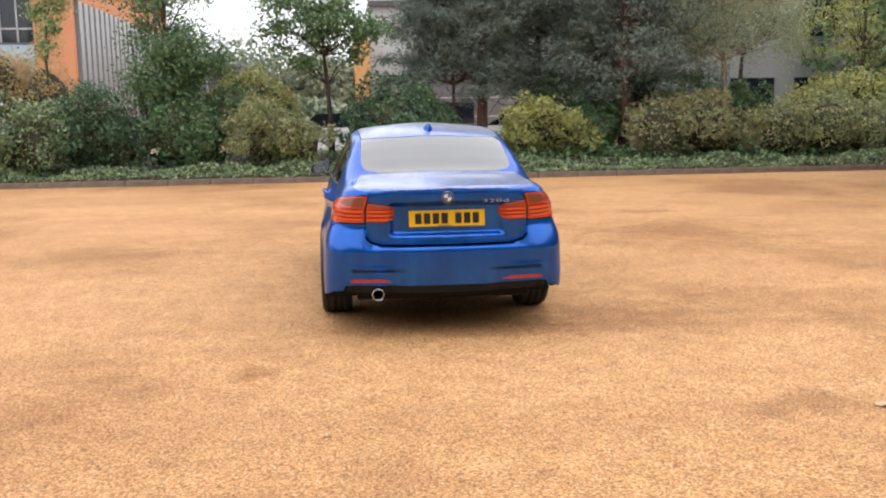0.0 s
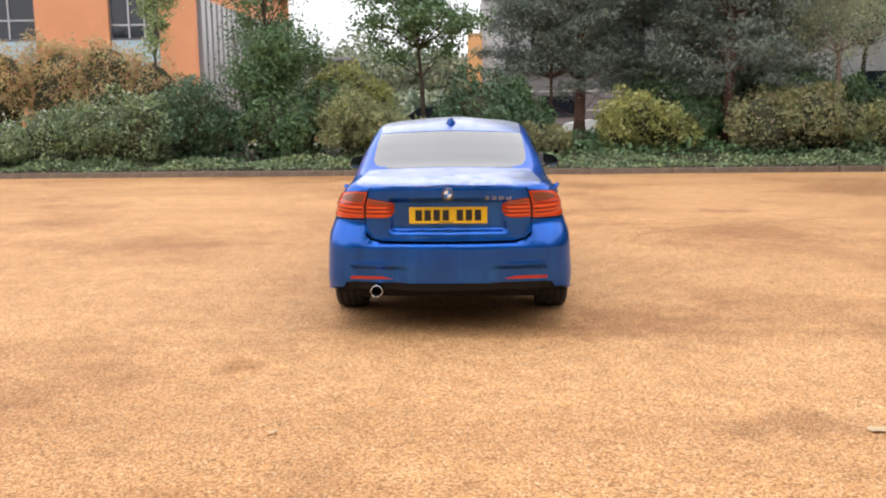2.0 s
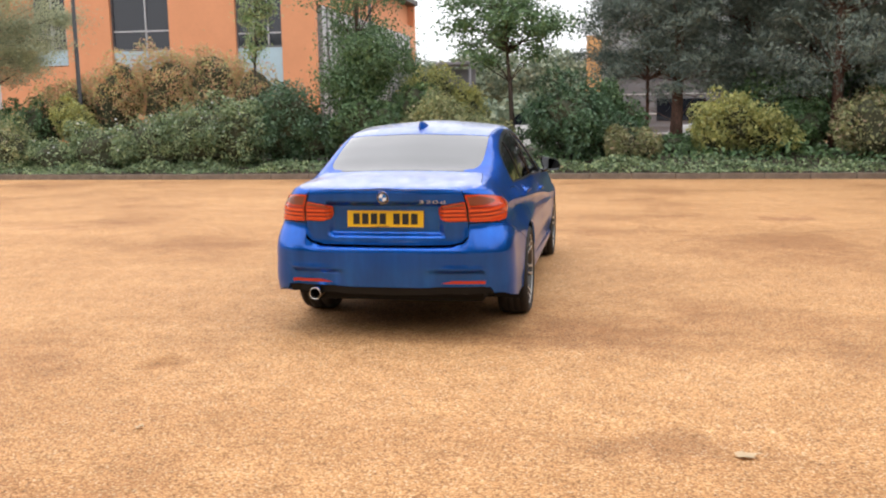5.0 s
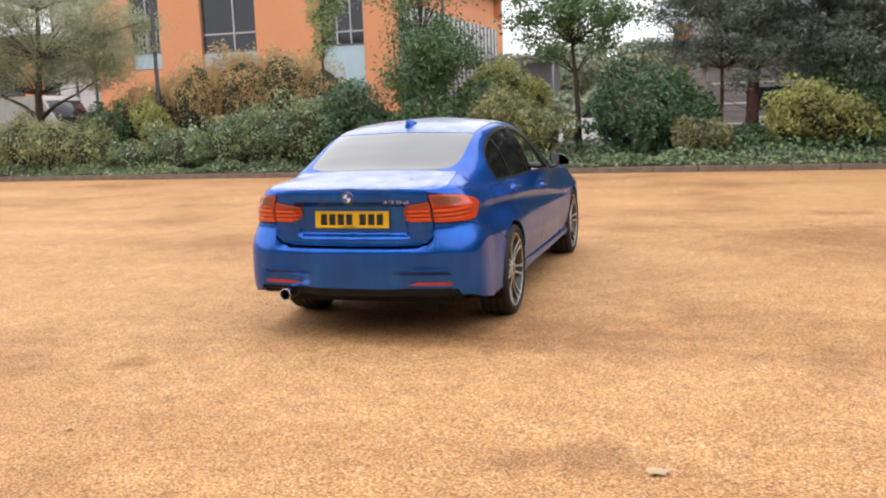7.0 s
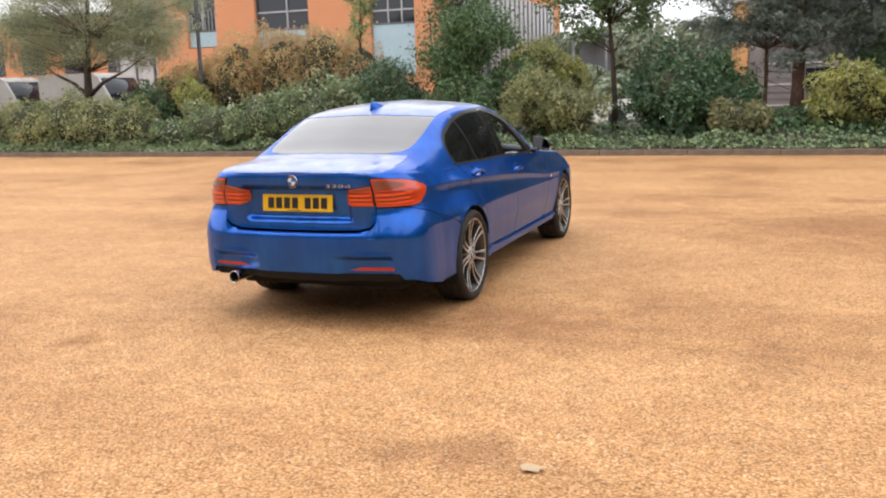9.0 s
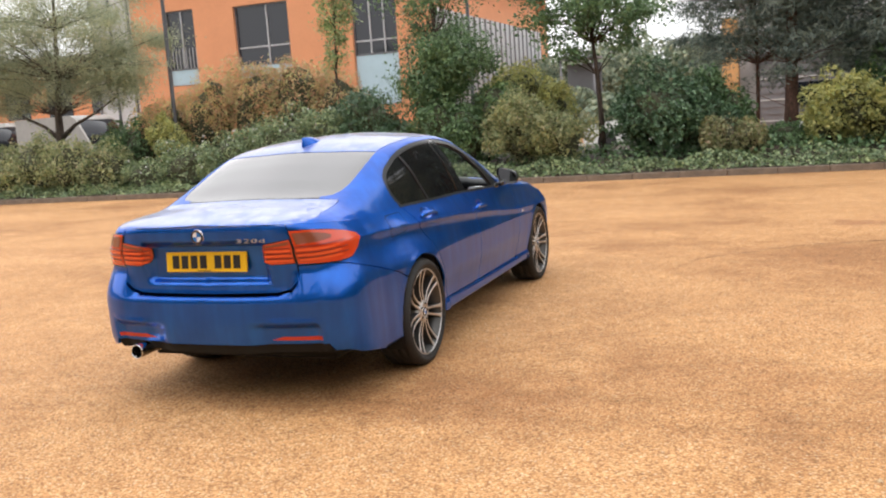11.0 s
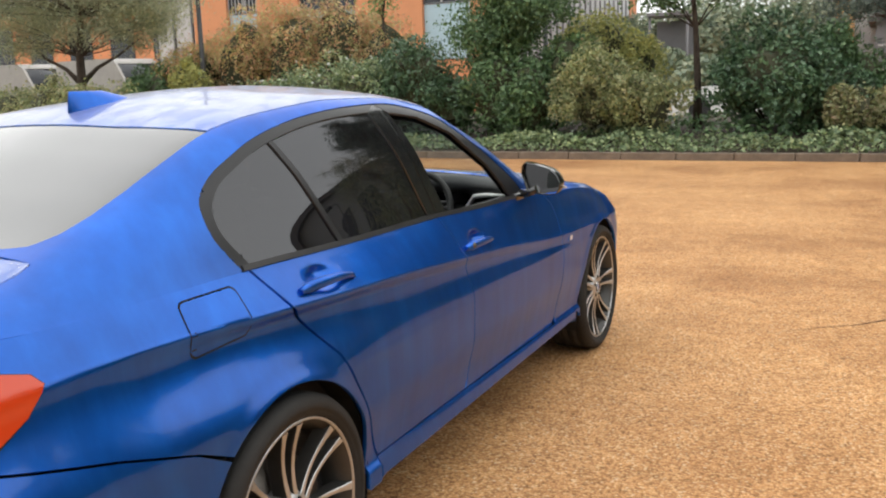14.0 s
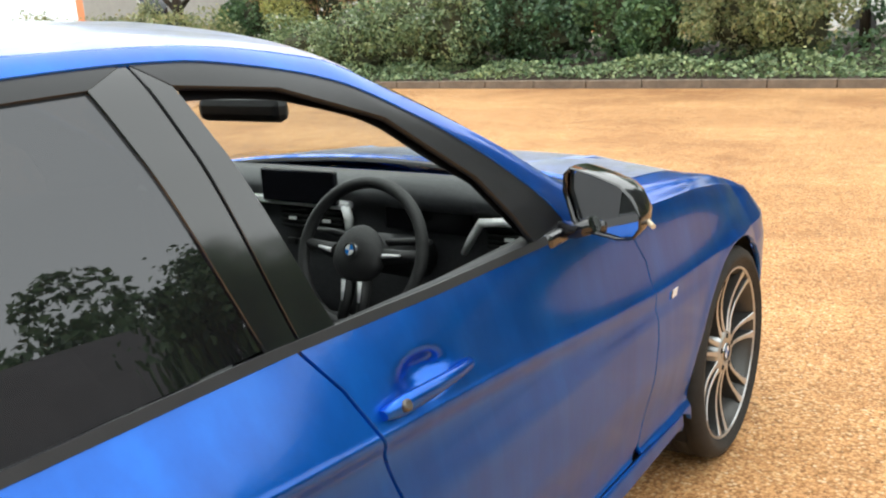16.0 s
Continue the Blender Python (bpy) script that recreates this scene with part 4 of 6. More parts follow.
gw = random.Random(9)
woods("far_woods", "hazy distant belt of green trees", [(x, 74 + gw.uniform(-6, 8), gw.uniform(4.0, 6.5), gw.uniform(5, 8)) for x in range(-60, 60, 4)], 240, 0.5, L_FAR, 91)
woods("mid_woods", "trees and bushes beyond the parking area", [(-9.5, 52, 5.0, 5), (-6.5, 52, 5.2, 5), (-2.4, 50, 4.6, 4.5), (-4.2, 58, 5.4, 6), (0.5, 60, 5.2, 6), (-8.5, 60, 5.8, 6), (-0.6, 47, 3.8, 4), (-7, 40, 2.6, 3), (-3.5, 36, 1.9, 2.5), (-1.5, 38, 2.2, 3), (22, 34, 6, 6), (28, 32, 7, 7), (34, 28, 7, 7)], 1000, 0.26, L_FAR, 92)
woods("side_woods", "tall trees beside the car park", [(24 + gw.uniform(-2, 3), y, gw.uniform(6, 9), gw.uniform(5, 7)) for y in range(-20, 30, 7)], 800, 0.42, L_DARK, 93)
# unseen leafy filler, hides the bright gap under the side trees in reflections
woods("side_hedge", "unseen dense leafy filler beside the car park", [(22.5, y, 3.0, 5) for y in range(-22, 34, 3)], 700, 0.34, L_DARK, 95)
# unseen trees added behind to block low sky light on tail and ground
woods("back_woods", "unseen tall trees added to block low sky behind the car park", [(x, -19 + gw.uniform(-2, 2), gw.uniform(9, 12), gw.uniform(6, 8)) for x in range(-34, 20, 4)] + [(-45 + gw.uniform(-3, 3), y, 7, 8) for y in range(-30, 14, 8)], 700, 0.4, L_DARK, 94)

for k, (lx, ly, lh) in enumerate(((11.0, 10.0, 5.4), (11.4, 5.2, 3.2), (11.4, 0.2, 3.2))):
    tree("lime_tree", "tall leafy tree across the car park", (lx, ly, 0.0), [(0, 0, 0), (0, 0, 1.6), (0.1, 0, 3), (0.1, 0, lh * 0.9)], 0.16, crown_points(171 + k, 70, (0, 0, lh * 0.62), (1.3, 1.6, lh * 0.36), 0.1), 220, 0.16, L_DARK, BARK, 175 + k, (0.5, 0.5, 0.4))


def fallen_leaf(x, y, turn, size):
    """A dry lobed leaf, curled a little."""
    gen = random.Random(int(turn))
    ob = bmesh.new()
    mid = ob.verts.new((0, 0, 0.006))
    ring = []
    for k in range(20):
        a = 2 * math.pi * k / 20
        r = size * (0.36 + 0.16 * abs(math.sin(2.5 * a)) + 0.03 * gen.random())
        ring.append(ob.verts.new((r * math.cos(a), 0.8 * r * math.sin(a), 0.004 + 0.016 * abs(math.sin(a * 1.5)) * gen.uniform(0.4, 1))))
    for k in range(20):
        ob.faces.new((mid, ring[k], ring[(k + 1) % 20])).smooth = True
    tip = ob.verts.new((-size * 0.8, 0.01, 0.01))
    ob.faces.new((ring[10], ring[9], tip))
    tagged(part("fallen_leaf", ob, FALLEN, at=Matrix.Translation((x, y, 0.003)) @ Matrix.Rotation(radians(turn), 4, "Z")), "dry pale yellow-brown leaf lying on gravel", "leaf", "fallen leaves")


for x, y, turn, size in ((-0.807, -1.825, 20, 0.045), (2.07, -1.79, 200, 0.10), (3.6, 0.6, 80, 0.04), (3.3, -0.4, 130, 0.03), (4.4, 4.2, 15, 0.05), (-2.9, -0.6, 75, 0.035)):
    fallen_leaf(x, y, turn, size)

# ---- the car: x to its right, y ahead from the rear bumper, z up ----
def curve(xs, ys):
    """A smooth curve through the given points that does not overshoot."""
    xs, ys = np.array(xs, float), np.array(ys, float)
    h, d = np.diff(xs), np.diff(ys) / np.diff(xs)
    m = np.zeros(len(xs))
    m[0], m[-1] = d[0], d[-1]
    for i in range(1, len(xs) - 1):
        if d[i - 1] * d[i] > 0:
            w1, w2 = 2 * h[i] + h[i - 1], h[i] + 2 * h[i - 1]
            m[i] = (w1 + w2) / (w1 / d[i - 1] + w2 / d[i])

    def at(x):
        x = np.asarray(x, float)
        i = np.clip(np.searchsorted(xs, x) - 1, 0, len(xs) - 2)
        t = np.clip((x - xs[i]) / h[i], 0, 1)
        return (ys[i] * (1 + 2 * t) * (1 - t) ** 2 + h[i] * m[i] * t * (1 - t) ** 2 + ys[i + 1] * t * t * (3 - 2 * t) + h[i] * m[i + 1] * t * t * (t - 1))
    return at


def step(x, a, b):
    t = np.clip((np.asarray(x, float) - a) / (b - a), 0, 1)
    return t * t * (3 - 2 * t)


class Surf:
    """A surface over a grid of two parameters, with places and normals between its points."""

    def __init__(self, a, b, p):
        self.a, self.b, self.p = np.asarray(a), np.asarray(b), p
        n = np.cross(np.gradient(p, self.a, axis=0), np.gradient(p, self.b, axis=1))
        n /= np.linalg.norm(n, axis=2)[..., None] + 1e-12
        if np.sum(n * (p - np.array([0, 2.3, 0.5]))) < 0:
            n = -n
        self.n = n

    def sample(self, a, b):
        a, b = np.asarray(a, float), np.asarray(b, float)
        i = np.clip(np.searchsorted(self.a, a) - 1, 0, len(self.a) - 2)
        j = np.clip(np.searchsorted(self.b, b) - 1, 0, len(self.b) - 2)
        s = np.clip((a - self.a[i]) / (self.a[i + 1] - self.a[i]), 0, 1)[..., None]
        t = np.clip((b - self.b[j]) / (self.b[j + 1] - self.b[j]), 0, 1)[..., None]
        mix = lambda q: q[i, j] * (1 - s) * (1 - t) + q[i + 1, j] * s * (1 - t) + q[i, j + 1] * (1 - s) * t + q[i + 1, j + 1] * s * t
        n = mix(self.n)
        return mix(self.p), n / (np.linalg.norm(n, axis=-1)[..., None] + 1e-12)


def clip_half(poly, axis, value, keep_above):
    out = []
    for k, q in enumerate(poly):
        p = poly[k - 1]
        ip, iq = (p[axis] >= value) == keep_above or p[axis] == value, (q[axis] >= value) == keep_above or q[axis] == value
        if ip != iq:
            t = (value - p[axis]) / (q[axis] - p[axis])
            c = [p[0] + t * (q[0] - p[0]), p[1] + t * (q[1] - p[1])]
            c[axis] = value
            out.append(tuple(c))
        if iq:
            out.append(q)
    return out


def fine(poly, most):
    out = []
    for k, q in enumerate(poly):
        p = poly[k - 1]
        n = max(1, int(math.ceil(max(abs(q[0] - p[0]), abs(q[1] - p[1])) / most)))
        out += [(p[0] + (q[0] - p[0]) * i / n, p[1] + (q[1] - p[1]) * i / n) for i in range(1, n + 1)]
    return out


def panel_arrays(surf, poly, ca, cb, offset=0.0, rim=0.014, follow=None):
    """A sheet over a polygon of the surface's parameters, with its edges turned in."""
    if follow:
        poly = [(p[0], p[1] - float(follow(p[0]))) for p in poly]
    lo0, hi0 = min(p[0] for p in poly), max(p[0] for p in poly)
    keys, pts, faces = {}, [], []

    def vid(p):
        k = (round(p[0], 5), round(p[1], 5))
        if k not in keys:
            keys[k] = len(pts)
            pts.append(p)
        return keys[k]

    i0, i1 = math.floor(lo0 / ca), math.ceil(hi0 / ca)
    for i in range(i0, i1):
        strip = clip_half(clip_half(poly, 0, i * ca, True), 0, (i + 1) * ca, False)
        if len(strip) < 3:
            continue
        l1, h1 = min(p[1] for p in strip), max(p[1] for p in strip)
        for j in range(math.floor(l1 / cb), math.ceil(h1 / cb)):
            c = clip_half(clip_half(strip, 1, j * cb, True), 1, (j + 1) * cb, False)
            f = []
            for p in c:
                v = vid(p)
                if v not in f:
                    f.append(v)
            if len(f) > 2:
                area = sum(pts[f[k - 1]][0] * pts[f[k]][1] - pts[f[k]][0] * pts[f[k - 1]][1] for k in range(len(f)))
                if abs(area) > 1e-7:
                    faces.append(f if area > 0 else f[::-1])
    ab = np.array(pts)
    if follow:
        ab[:, 1] += follow(ab[:, 0])
    P, N = surf.sample(ab[:, 0], ab[:, 1])
    P = P + N * offset
    tot = 0.0
    for f in faces[:: max(1, len(faces) // 60)]:
        tot += float(np.dot(np.cross(P[f[1]] - P[f[0]], P[f[-1]] - P[f[0]]), N[f[0]]))
    if tot < 0:
        faces = [f[::-1] for f in faces]
    V, M, F = list(P), list(N), list(faces)
    if rim:
        seen = {}
        for f in faces:
            for k in range(len(f)):
                seen[(f[k - 1], f[k])] = True
        for (p, q) in list(seen):
            if (q, p) in seen or (abs(P[p][0]) < 1e-3 and abs(P[q][0]) < 1e-3):
                continue
            e = P[q] - P[p]
            side = np.cross(e, N[p])
            side = side / (np.linalg.norm(side) + 1e-12)
            k = len(V)
            V += [P[p], P[q], P[q] - N[q] * rim, P[p] - N[p] * rim]
            M += [side * 0.8 + N[p] * 0.6, side * 0.8 + N[q] * 0.6, side, side]
            F.append([k + 1, k, k + 3, k + 2])
    return np.array(V), np.array(M), F


def panel(name, surf, polys, mat, parent, sides="R", label="", ca=0.03, cb=0.03, offset=0.0, rim=0.014, follow=None):
    """Sheets joined into one part. sides: R, L or RL (both halves of one part)."""
    V, M, F = [], [], []
    if isinstance(polys[0][0], (int, float)):
        polys = [polys]
    for poly in polys:
        v, n, f = panel_arrays(surf, poly, ca, cb, offset, rim, follow)
        for s in sides:
            k = sum(len(x) for x in V)
            w = np.array([1, 1, 1]) if s == "R" else np.array([-1, 1, 1])
            V.append(v * w)
            M.append(n * w)
            F += [[i + k for i in (q if s == "R" else q[::-1])] for q in f]
    V, M = np.concatenate(V), np.concatenate(M)
    me = mesh_data(name, V, F, [mat], smooth=True)
    M /= np.linalg.norm(M, axis=1)[:, None] + 1e-12
    me.normals_split_custom_set_from_vertices([tuple(n) for n in M])
    return part(name, me, None, parent, label)


# -- lower body: u runs round the plan, equal to y along the sides; z up --
REAR0, FRONT0 = 0.5, 4.05
ys = [0.45, 0.75, 1.05, 1.3, 1.6, 2.2, 3.0, 3.4, 3.86, 4.1]
swage_z = curve([0.0, 0.4, 0.7, 1.13, 1.62, 2.17, 2.5, 3.0, 3.25, 3.86, 4.7], [0.872, 0.868, 0.862, 0.85, 0.828, 0.785, 0.758, 0.705, 0.685, 0.665, 0.65])
side_lines = [
    curve(ys, [0.70] * 10),
    curve(ys, [0.79, 0.80, 0.80, 0.80, 0.80, 0.80, 0.80, 0.80, 0.80, 0.79]),
    curve(ys, [0.845, 0.855, 0.862, 0.866, 0.868, 0.868, 0.868, 0.866, 0.862, 0.85]),
    curve(ys, [0.848, 0.858, 0.864, 0.866, 0.866, 0.866, 0.866, 0.866, 0.866, 0.855]),
    curve(ys, [0.848, 0.857, 0.858, 0.850, 0.846, 0.846, 0.846, 0.850, 0.866, 0.858]),
    curve(ys, [0.85, 0.860, 0.866, 0.858, 0.852, 0.852, 0.852, 0.858, 0.872, 0.862]),
    curve(ys, [0.842, 0.860, 0.876, 0.878, 0.878, 0.878, 0.878, 0.880, 0.886, 0.870]),
    curve(ys, [0.834, 0.856, 0.876, 0.878, 0.878, 0.879, 0.880, 0.882, 0.887, 0.872]),
    curve(ys, [0.770, 0.780, 0.810, 0.832, 0.848, 0.856, 0.868, 0.879, 0.884, 0.868]),
    curve(ys, [0.764, 0.784, 0.827, 0.851, 0.863, 0.867, 0.873, 0.880, 0.882, 0.866]),
    curve(ys, [0.757, 0.777, 0.819, 0.843, 0.856, 0.861, 0.867, 0.874, 0.876, 0.86]),
]
top_z = curve([-0.05, 0.05, 0.15, 0.3, 0.5, 0.7, 1.05, 1.5, 2.0, 2.4, 2.75, 3.1, 3.3, 3.6, 3.86, 4.05, 4.3, 4.5, 4.65], [0.99, 0.988, 0.984, 0.972, 0.958, 0.957, 0.957, 0.948, 0.943, 0.926, 0.918, 0.906, 0.886, 0.862, 0.826, 0.785, 0.71, 0.64, 0.60])
top_x = curve(ys, [0.715, 0.728, 0.745, 0.76, 0.776, 0.796, 0.82, 0.826, 0.815, 0.79])
over_x = curve(ys, [0.60, 0.62, 0.66, 0.69, 0.71, 0.74, 0.76, 0.74, 0.70, 0.66])
HANDLES = [(1.295, 0.888), (2.285, 0.826)]
LIFT = 0.03
HUB_Y, HUB_Z = (1.045, 3.855), 0.305


def side_x(y, zgrid):
    s, t = float(swage_z(y)), float(top_z(y))
    zs = [0.16, 0.20, 0.225, 0.27, 0.30, 0.36, 0.50, min(0.62, s - 0.07), s - 0.035, s, s + 0.012, t, t + 0.12]
    xs = [float(c(y)) for c in side_lines] + [float(top_x(y)), float(over_x(y))]
    return curve(zs, xs)(zgrid)


def arc_table(L, W, n, count=120):
    th = np.linspace(0, math.pi / 2, 4000)
    x, y = W * np.sin(th) ** (2 / n), L * (1 - np.cos(th) ** (2 / n))
    s = np.concatenate([[0], np.cumsum(np.hypot(np.diff(x), np.diff(y)))])
    return s[-1], np.interp(np.linspace(0, s[-1], count), s, th)


NR, NF = 5.0, 2.7
LEN_R, TH_R = arc_table(0.52, 0.83, NR)
LEN_F, TH_F = arc_table(0.56, 0.86, NF)
ZG = np.linspace(0.16, 1.08, 461)
UG = np.concatenate([REAR0 - LEN_R * np.linspace(1, 0, 120), np.linspace(REAR0, FRONT0, 190)[1:-1], FRONT0 + LEN_F * np.linspace(0, 1, 120)])
rear_y = curve([0.16, 0.20, 0.30, 0.36, 0.50, 0.597, 0.607, 0.622, 0.66, 0.75, 0.85, 0.92, 0.97, 0.99, 1.02, 1.08], [0.25, 0.10, 0.0, -0.022, -0.036, -0.036, -0.030, 0.006, 0.012, 0.004, -0.012, -0.017, -0.02, -0.016, 0.0, 0.04])
corner_y = curve([0.16, 0.20, 0.30, 0.36, 0.50, 0.575, 0.605, 0.66, 0.70, 0.75, 0.79, 0.85, 0.92, 0.97, 0.99, 1.02, 1.08], [0.25, 0.10, 0.0, -0.022, -0.038, -0.044, -0.038, -0.018, -0.002, 0.012, 0.008, -0.012, -0.017, -0.02, -0.016, 0.0, 0.04])
front_y = curve([0.16, 0.22, 0.4, 0.55, 0.65, 0.8, 1.08], [4.35, 4.55, 4.60, 4.60, 4.57, 4.40, 4.2])

P = np.zeros((len(UG), len(ZG), 3))
side_rear, side_front = side_x(REAR0, ZG), side_x(FRONT0, ZG)
for i, u in enumerate(UG):
    if u < REAR0:
        th = TH_R[i]
        x = side_rear * math.sin(th) ** (2 / NR)
        ax = np.abs(x)
        flare = step(ax, 0.50, 0.58)
        yr = rear_y(ZG) * (1 - flare) + corner_y(ZG) * flare
        plate = (1 - step(ax, 0.365, 0.40)) * step(ZG, 0.665, 0.715) * (1 - step(ZG, 0.888, 0.905)) * 0.055
        tuck = step(ax, 0.24, 0.42) * (1 - step(ax, 0.640, 0.672)) * (1 - step(ZG, 0.436, 0.470)) * 0.046
        y = yr + (REAR0 - yr) * (1 - math.cos(th) ** (2 / NR)) + plate + tuck - 0.012 * step(ax, 0.34, 0.44) * (1 - step(ax, 0.640, 0.672)) * (1 - step(ZG, 0.476, 0.506))
        y += 0.06 * (ax / 0.75) ** 2 * math.cos(th) ** (2 / NR)
    elif u > FRONT0:
        th = TH_F[119 - (i - (len(UG) - 120))]
        x = side_front * math.sin(th) ** (2 / NF)
        yf = front_y(ZG)
        y = yf - (yf - FRONT0) * (1 - math.cos(th) ** (2 / NF))
    else:
        x = side_x(u, ZG)
        y = np.full(len(ZG), u)
        for hy, hz in HANDLES:
            x = x - 0.026 * np.exp(-(((u - hy - 0.004) / 0.052) ** 2 + ((ZG - hz - 0.004) / 0.026) ** 2) ** 1.7)
        for hy in HUB_Y:
            r = np.hypot(u - hy, ZG - HUB_Z)
            x = x + 0.005 * np.exp(-((r - 0.362) / 0.022) ** 2) * step(ZG, 0.27, 0.38)
    P[i, :, 0], P[i, :, 1], P[i, :, 2] = x, y, ZG
LOWER = Surf(UG, ZG, P)
_ref = P[:120, int((0.7 - 0.16) / 0.92 * 460)]


def ux(x):
    """The place round the plan where the tail has that half width."""
    return float(np.interp(x, _ref[:, 0], UG[:120]))


def uy(y):
    k = 60
    return float(np.interp(y, _ref[k:, 1], UG[k:120])) if y < REAR0 else y


# -- upper body: u as below, w from the waist (0) over the roof edge (2) to the middle (4) --
cols = np.array([
    # y, rB, rC, hB, hC, hD, hE
    (-0.05, 0.97, 0.90, 0.002, 0.004, 0.006, 0.008),
    (0.02, 0.97, 0.90, 0.010, 0.016, 0.024, 0.027),
    (0.13, 0.96, 0.89, 0.016, 0.030, 0.045, 0.048),
    (0.30, 0.945, 0.85, 0.030, 0.058, 0.078, 0.083),
    (0.50, 0.935, 0.81, 0.050, 0.095, 0.112, 0.118),
    (0.56, 0.93, 0.80, 0.062, 0.113, 0.128, 0.135),
    (0.80, 0.905, 0.765, 0.135, 0.205, 0.228, 0.236),
    (1.00, 0.89, 0.745, 0.190, 0.285, 0.312, 0.322),
    (1.19, 0.88, 0.725, 0.222, 0.350, 0.382, 0.393),
    (1.40, 0.872, 0.72, 0.255, 0.390, 0.425, 0.438),
    (1.80, 0.858, 0.708, 0.287, 0.420, 0.457, 0.472),
    (2.10, 0.855, 0.70, 0.285, 0.420, 0.460, 0.477),
    (2.40, 0.865, 0.715, 0.258, 0.392, 0.452, 0.475),
    (2.55, 0.885, 0.765, 0.205, 0.325, 0.412, 0.440),
    (2.80, 0.925, 0.845, 0.110, 0.195, 0.290, 0.318),
    (3.00, 0.95, 0.885, 0.045, 0.088, 0.172, 0.205),
    (3.20, 0.955, 0.885, 0.020, 0.036, 0.085, 0.103),
    (3.30, 0.95, 0.86, 0.022, 0.040, 0.078, 0.090),
    (3.60, 0.95, 0.84, 0.024, 0.036, 0.074, 0.082),
    (3.86, 0.95, 0.82, 0.026, 0.034, 0.072, 0.078),
    (4.10, 0.95, 0.80, 0.026, 0.032, 0.066, 0.072),
    (4.30, 0.95, 0.80, 0.020, 0.028, 0.056, 0.062),
    (4.65, 0.95, 0.80, 0.004, 0.008, 0.012, 0.014)])
ctl = [curve(cols[:, 0], cols[:, k]) for k in range(1, 7)]
WG = np.linspace(0, 4, 97)
U = np.zeros((len(UG), len(WG), 3))
for i, u in enumerate(UG):
    ref, _ = LOWER.sample(u, 0.97 if u < 2.4 else 0.7)
    zt = float(top_z(u if REAR0 <= u <= FRONT0 else ref[1]))
    A, _ = LOWER.sample(u, zt)
    y = float(A[1])
    rB, rC, hB, hC, hD, hE = [float(c(y)) for c in ctl]
    xs = [A[0], A[0] * rB, A[0] * rC, A[0] * rC * 0.5, 0, -A[0] * rC * 0.5]
    hs = [0, hB, hC, hD, hE, hD]
    t = [0, 1, 2, 3, 4, 5]
    U[i, :, 0] = curve(t, xs)(WG)
    U[i, :, 2] = zt + curve(t, hs)(WG)
    U[i, :, 1] = y
UPPER = Surf(UG, WG, U)


def uw(y, z):
    """Parameters on the upper body's flank from a side view place."""
    k = int(np.clip(np.searchsorted(UG, y) - 1, 0, len(UG) - 2))
    t = float((y - UG[k]) / (UG[k + 1] - UG[k]))
    column = U[k, :49, 2] * (1 - t) + U[k + 1, :49, 2] * t
    return (y, float(np.interp(z, column, WG[:49])))


def xyw(x, y):
    """Parameters on the upper body from a place in plan."""
    u = float(np.interp(y, U[40:120, 0, 1], UG[40:120])) if y < REAR0 else y
    k = int(np.argmin(np.abs(UG - u)))
    return (u, float(np.interp(-x, -U[k, :, 0], WG)))


def arch(hy, a0, a1, r=0.362, n=14):
    return [(hy + r * math.cos(radians(a0 + (a1 - a0) * k / n)), HUB_Z + r * math.sin(radians(a0 + (a1 - a0) * k / n))) for k in range(n + 1)]


def flowing(points, n=4):
    """A smooth line through the points, n steps between each two."""
    out = []
    for k in range(len(points) - 1):
        a, b, c, d = (points[max(0, min(len(points) - 1, k + j))] for j in (-1, 0, 1, 2))
        for i in range(n):
            t = i / n
            out.append(tuple(0.5 * (2 * b[q] + (c[q] - a[q]) * t + (2 * a[q] - 5 * b[q] + 4 * c[q] - d[q]) * t * t + (3 * b[q] - a[q] - 3 * c[q] + d[q]) * t ** 3) for q in (0, 1)))
    return out + [points[-1]]


def swell(poly, by=0.006):
    """The outline a little larger all round."""
    a, b = sum(p[0] for p in poly) / len(poly), sum(p[1] for p in poly) / len(poly)
    out = []
    for p in poly:
        d = math.hypot(p[0] - a, p[1] - b)
        out.append((p[0] + (p[0] - a) / d * by, p[1] + (p[1] - b) / d * by))
    return out


car = thing("car", "metallic blue four-door saloon car parked on gravel", "car", (0, 0, LIFT))
U0 = float(UG[0])

# rear bumper, diffuser, reflectors
bumper_top = [(U0, 0.612), (ux(0.30), 0.612), (ux(0.44), 0.614), (ux(0.505), 0.630), (ux(0.55), 0.67), (ux(0.578), 0.765), (ux(0.74), 0.768), (uy(0.23), 0.748), (0.5, 0.676), (0.70, 0.614)]
rear_arch = [p for p in arch(HUB_Y[0], 134, 192)]
bumper = panel("rear_bumper", LOWER, fine(bumper_top + rear_arch + [(0.69, 0.205), (0.5, 0.212), (uy(0.2), 0.27), (ux(0.745), 0.298), (ux(0.69), 0.302), (ux(0.668), 0.345), (U0, 0.345)], 0.03), PAINT, car, "RL")
panel("diffuser", LOWER, fine([(U0, 0.338), (ux(0.662), 0.338), (ux(0.68), 0.300), (ux(0.60), 0.285), (U0, 0.280)], 0.03), DARKBAY, bumper, "RL", "black textured plastic diffuser", offset=-0.012)
for s in "RL":
    panel("reflector", LOWER, fine([(ux(0.36), 0.368), (ux(0.634), 0.364), (ux(0.636), 0.384), (ux(0.43), 0.387)], 0.03), REFLECTOR, bumper, s, "slim red reflector strip", offset=0.003, rim=0.006)

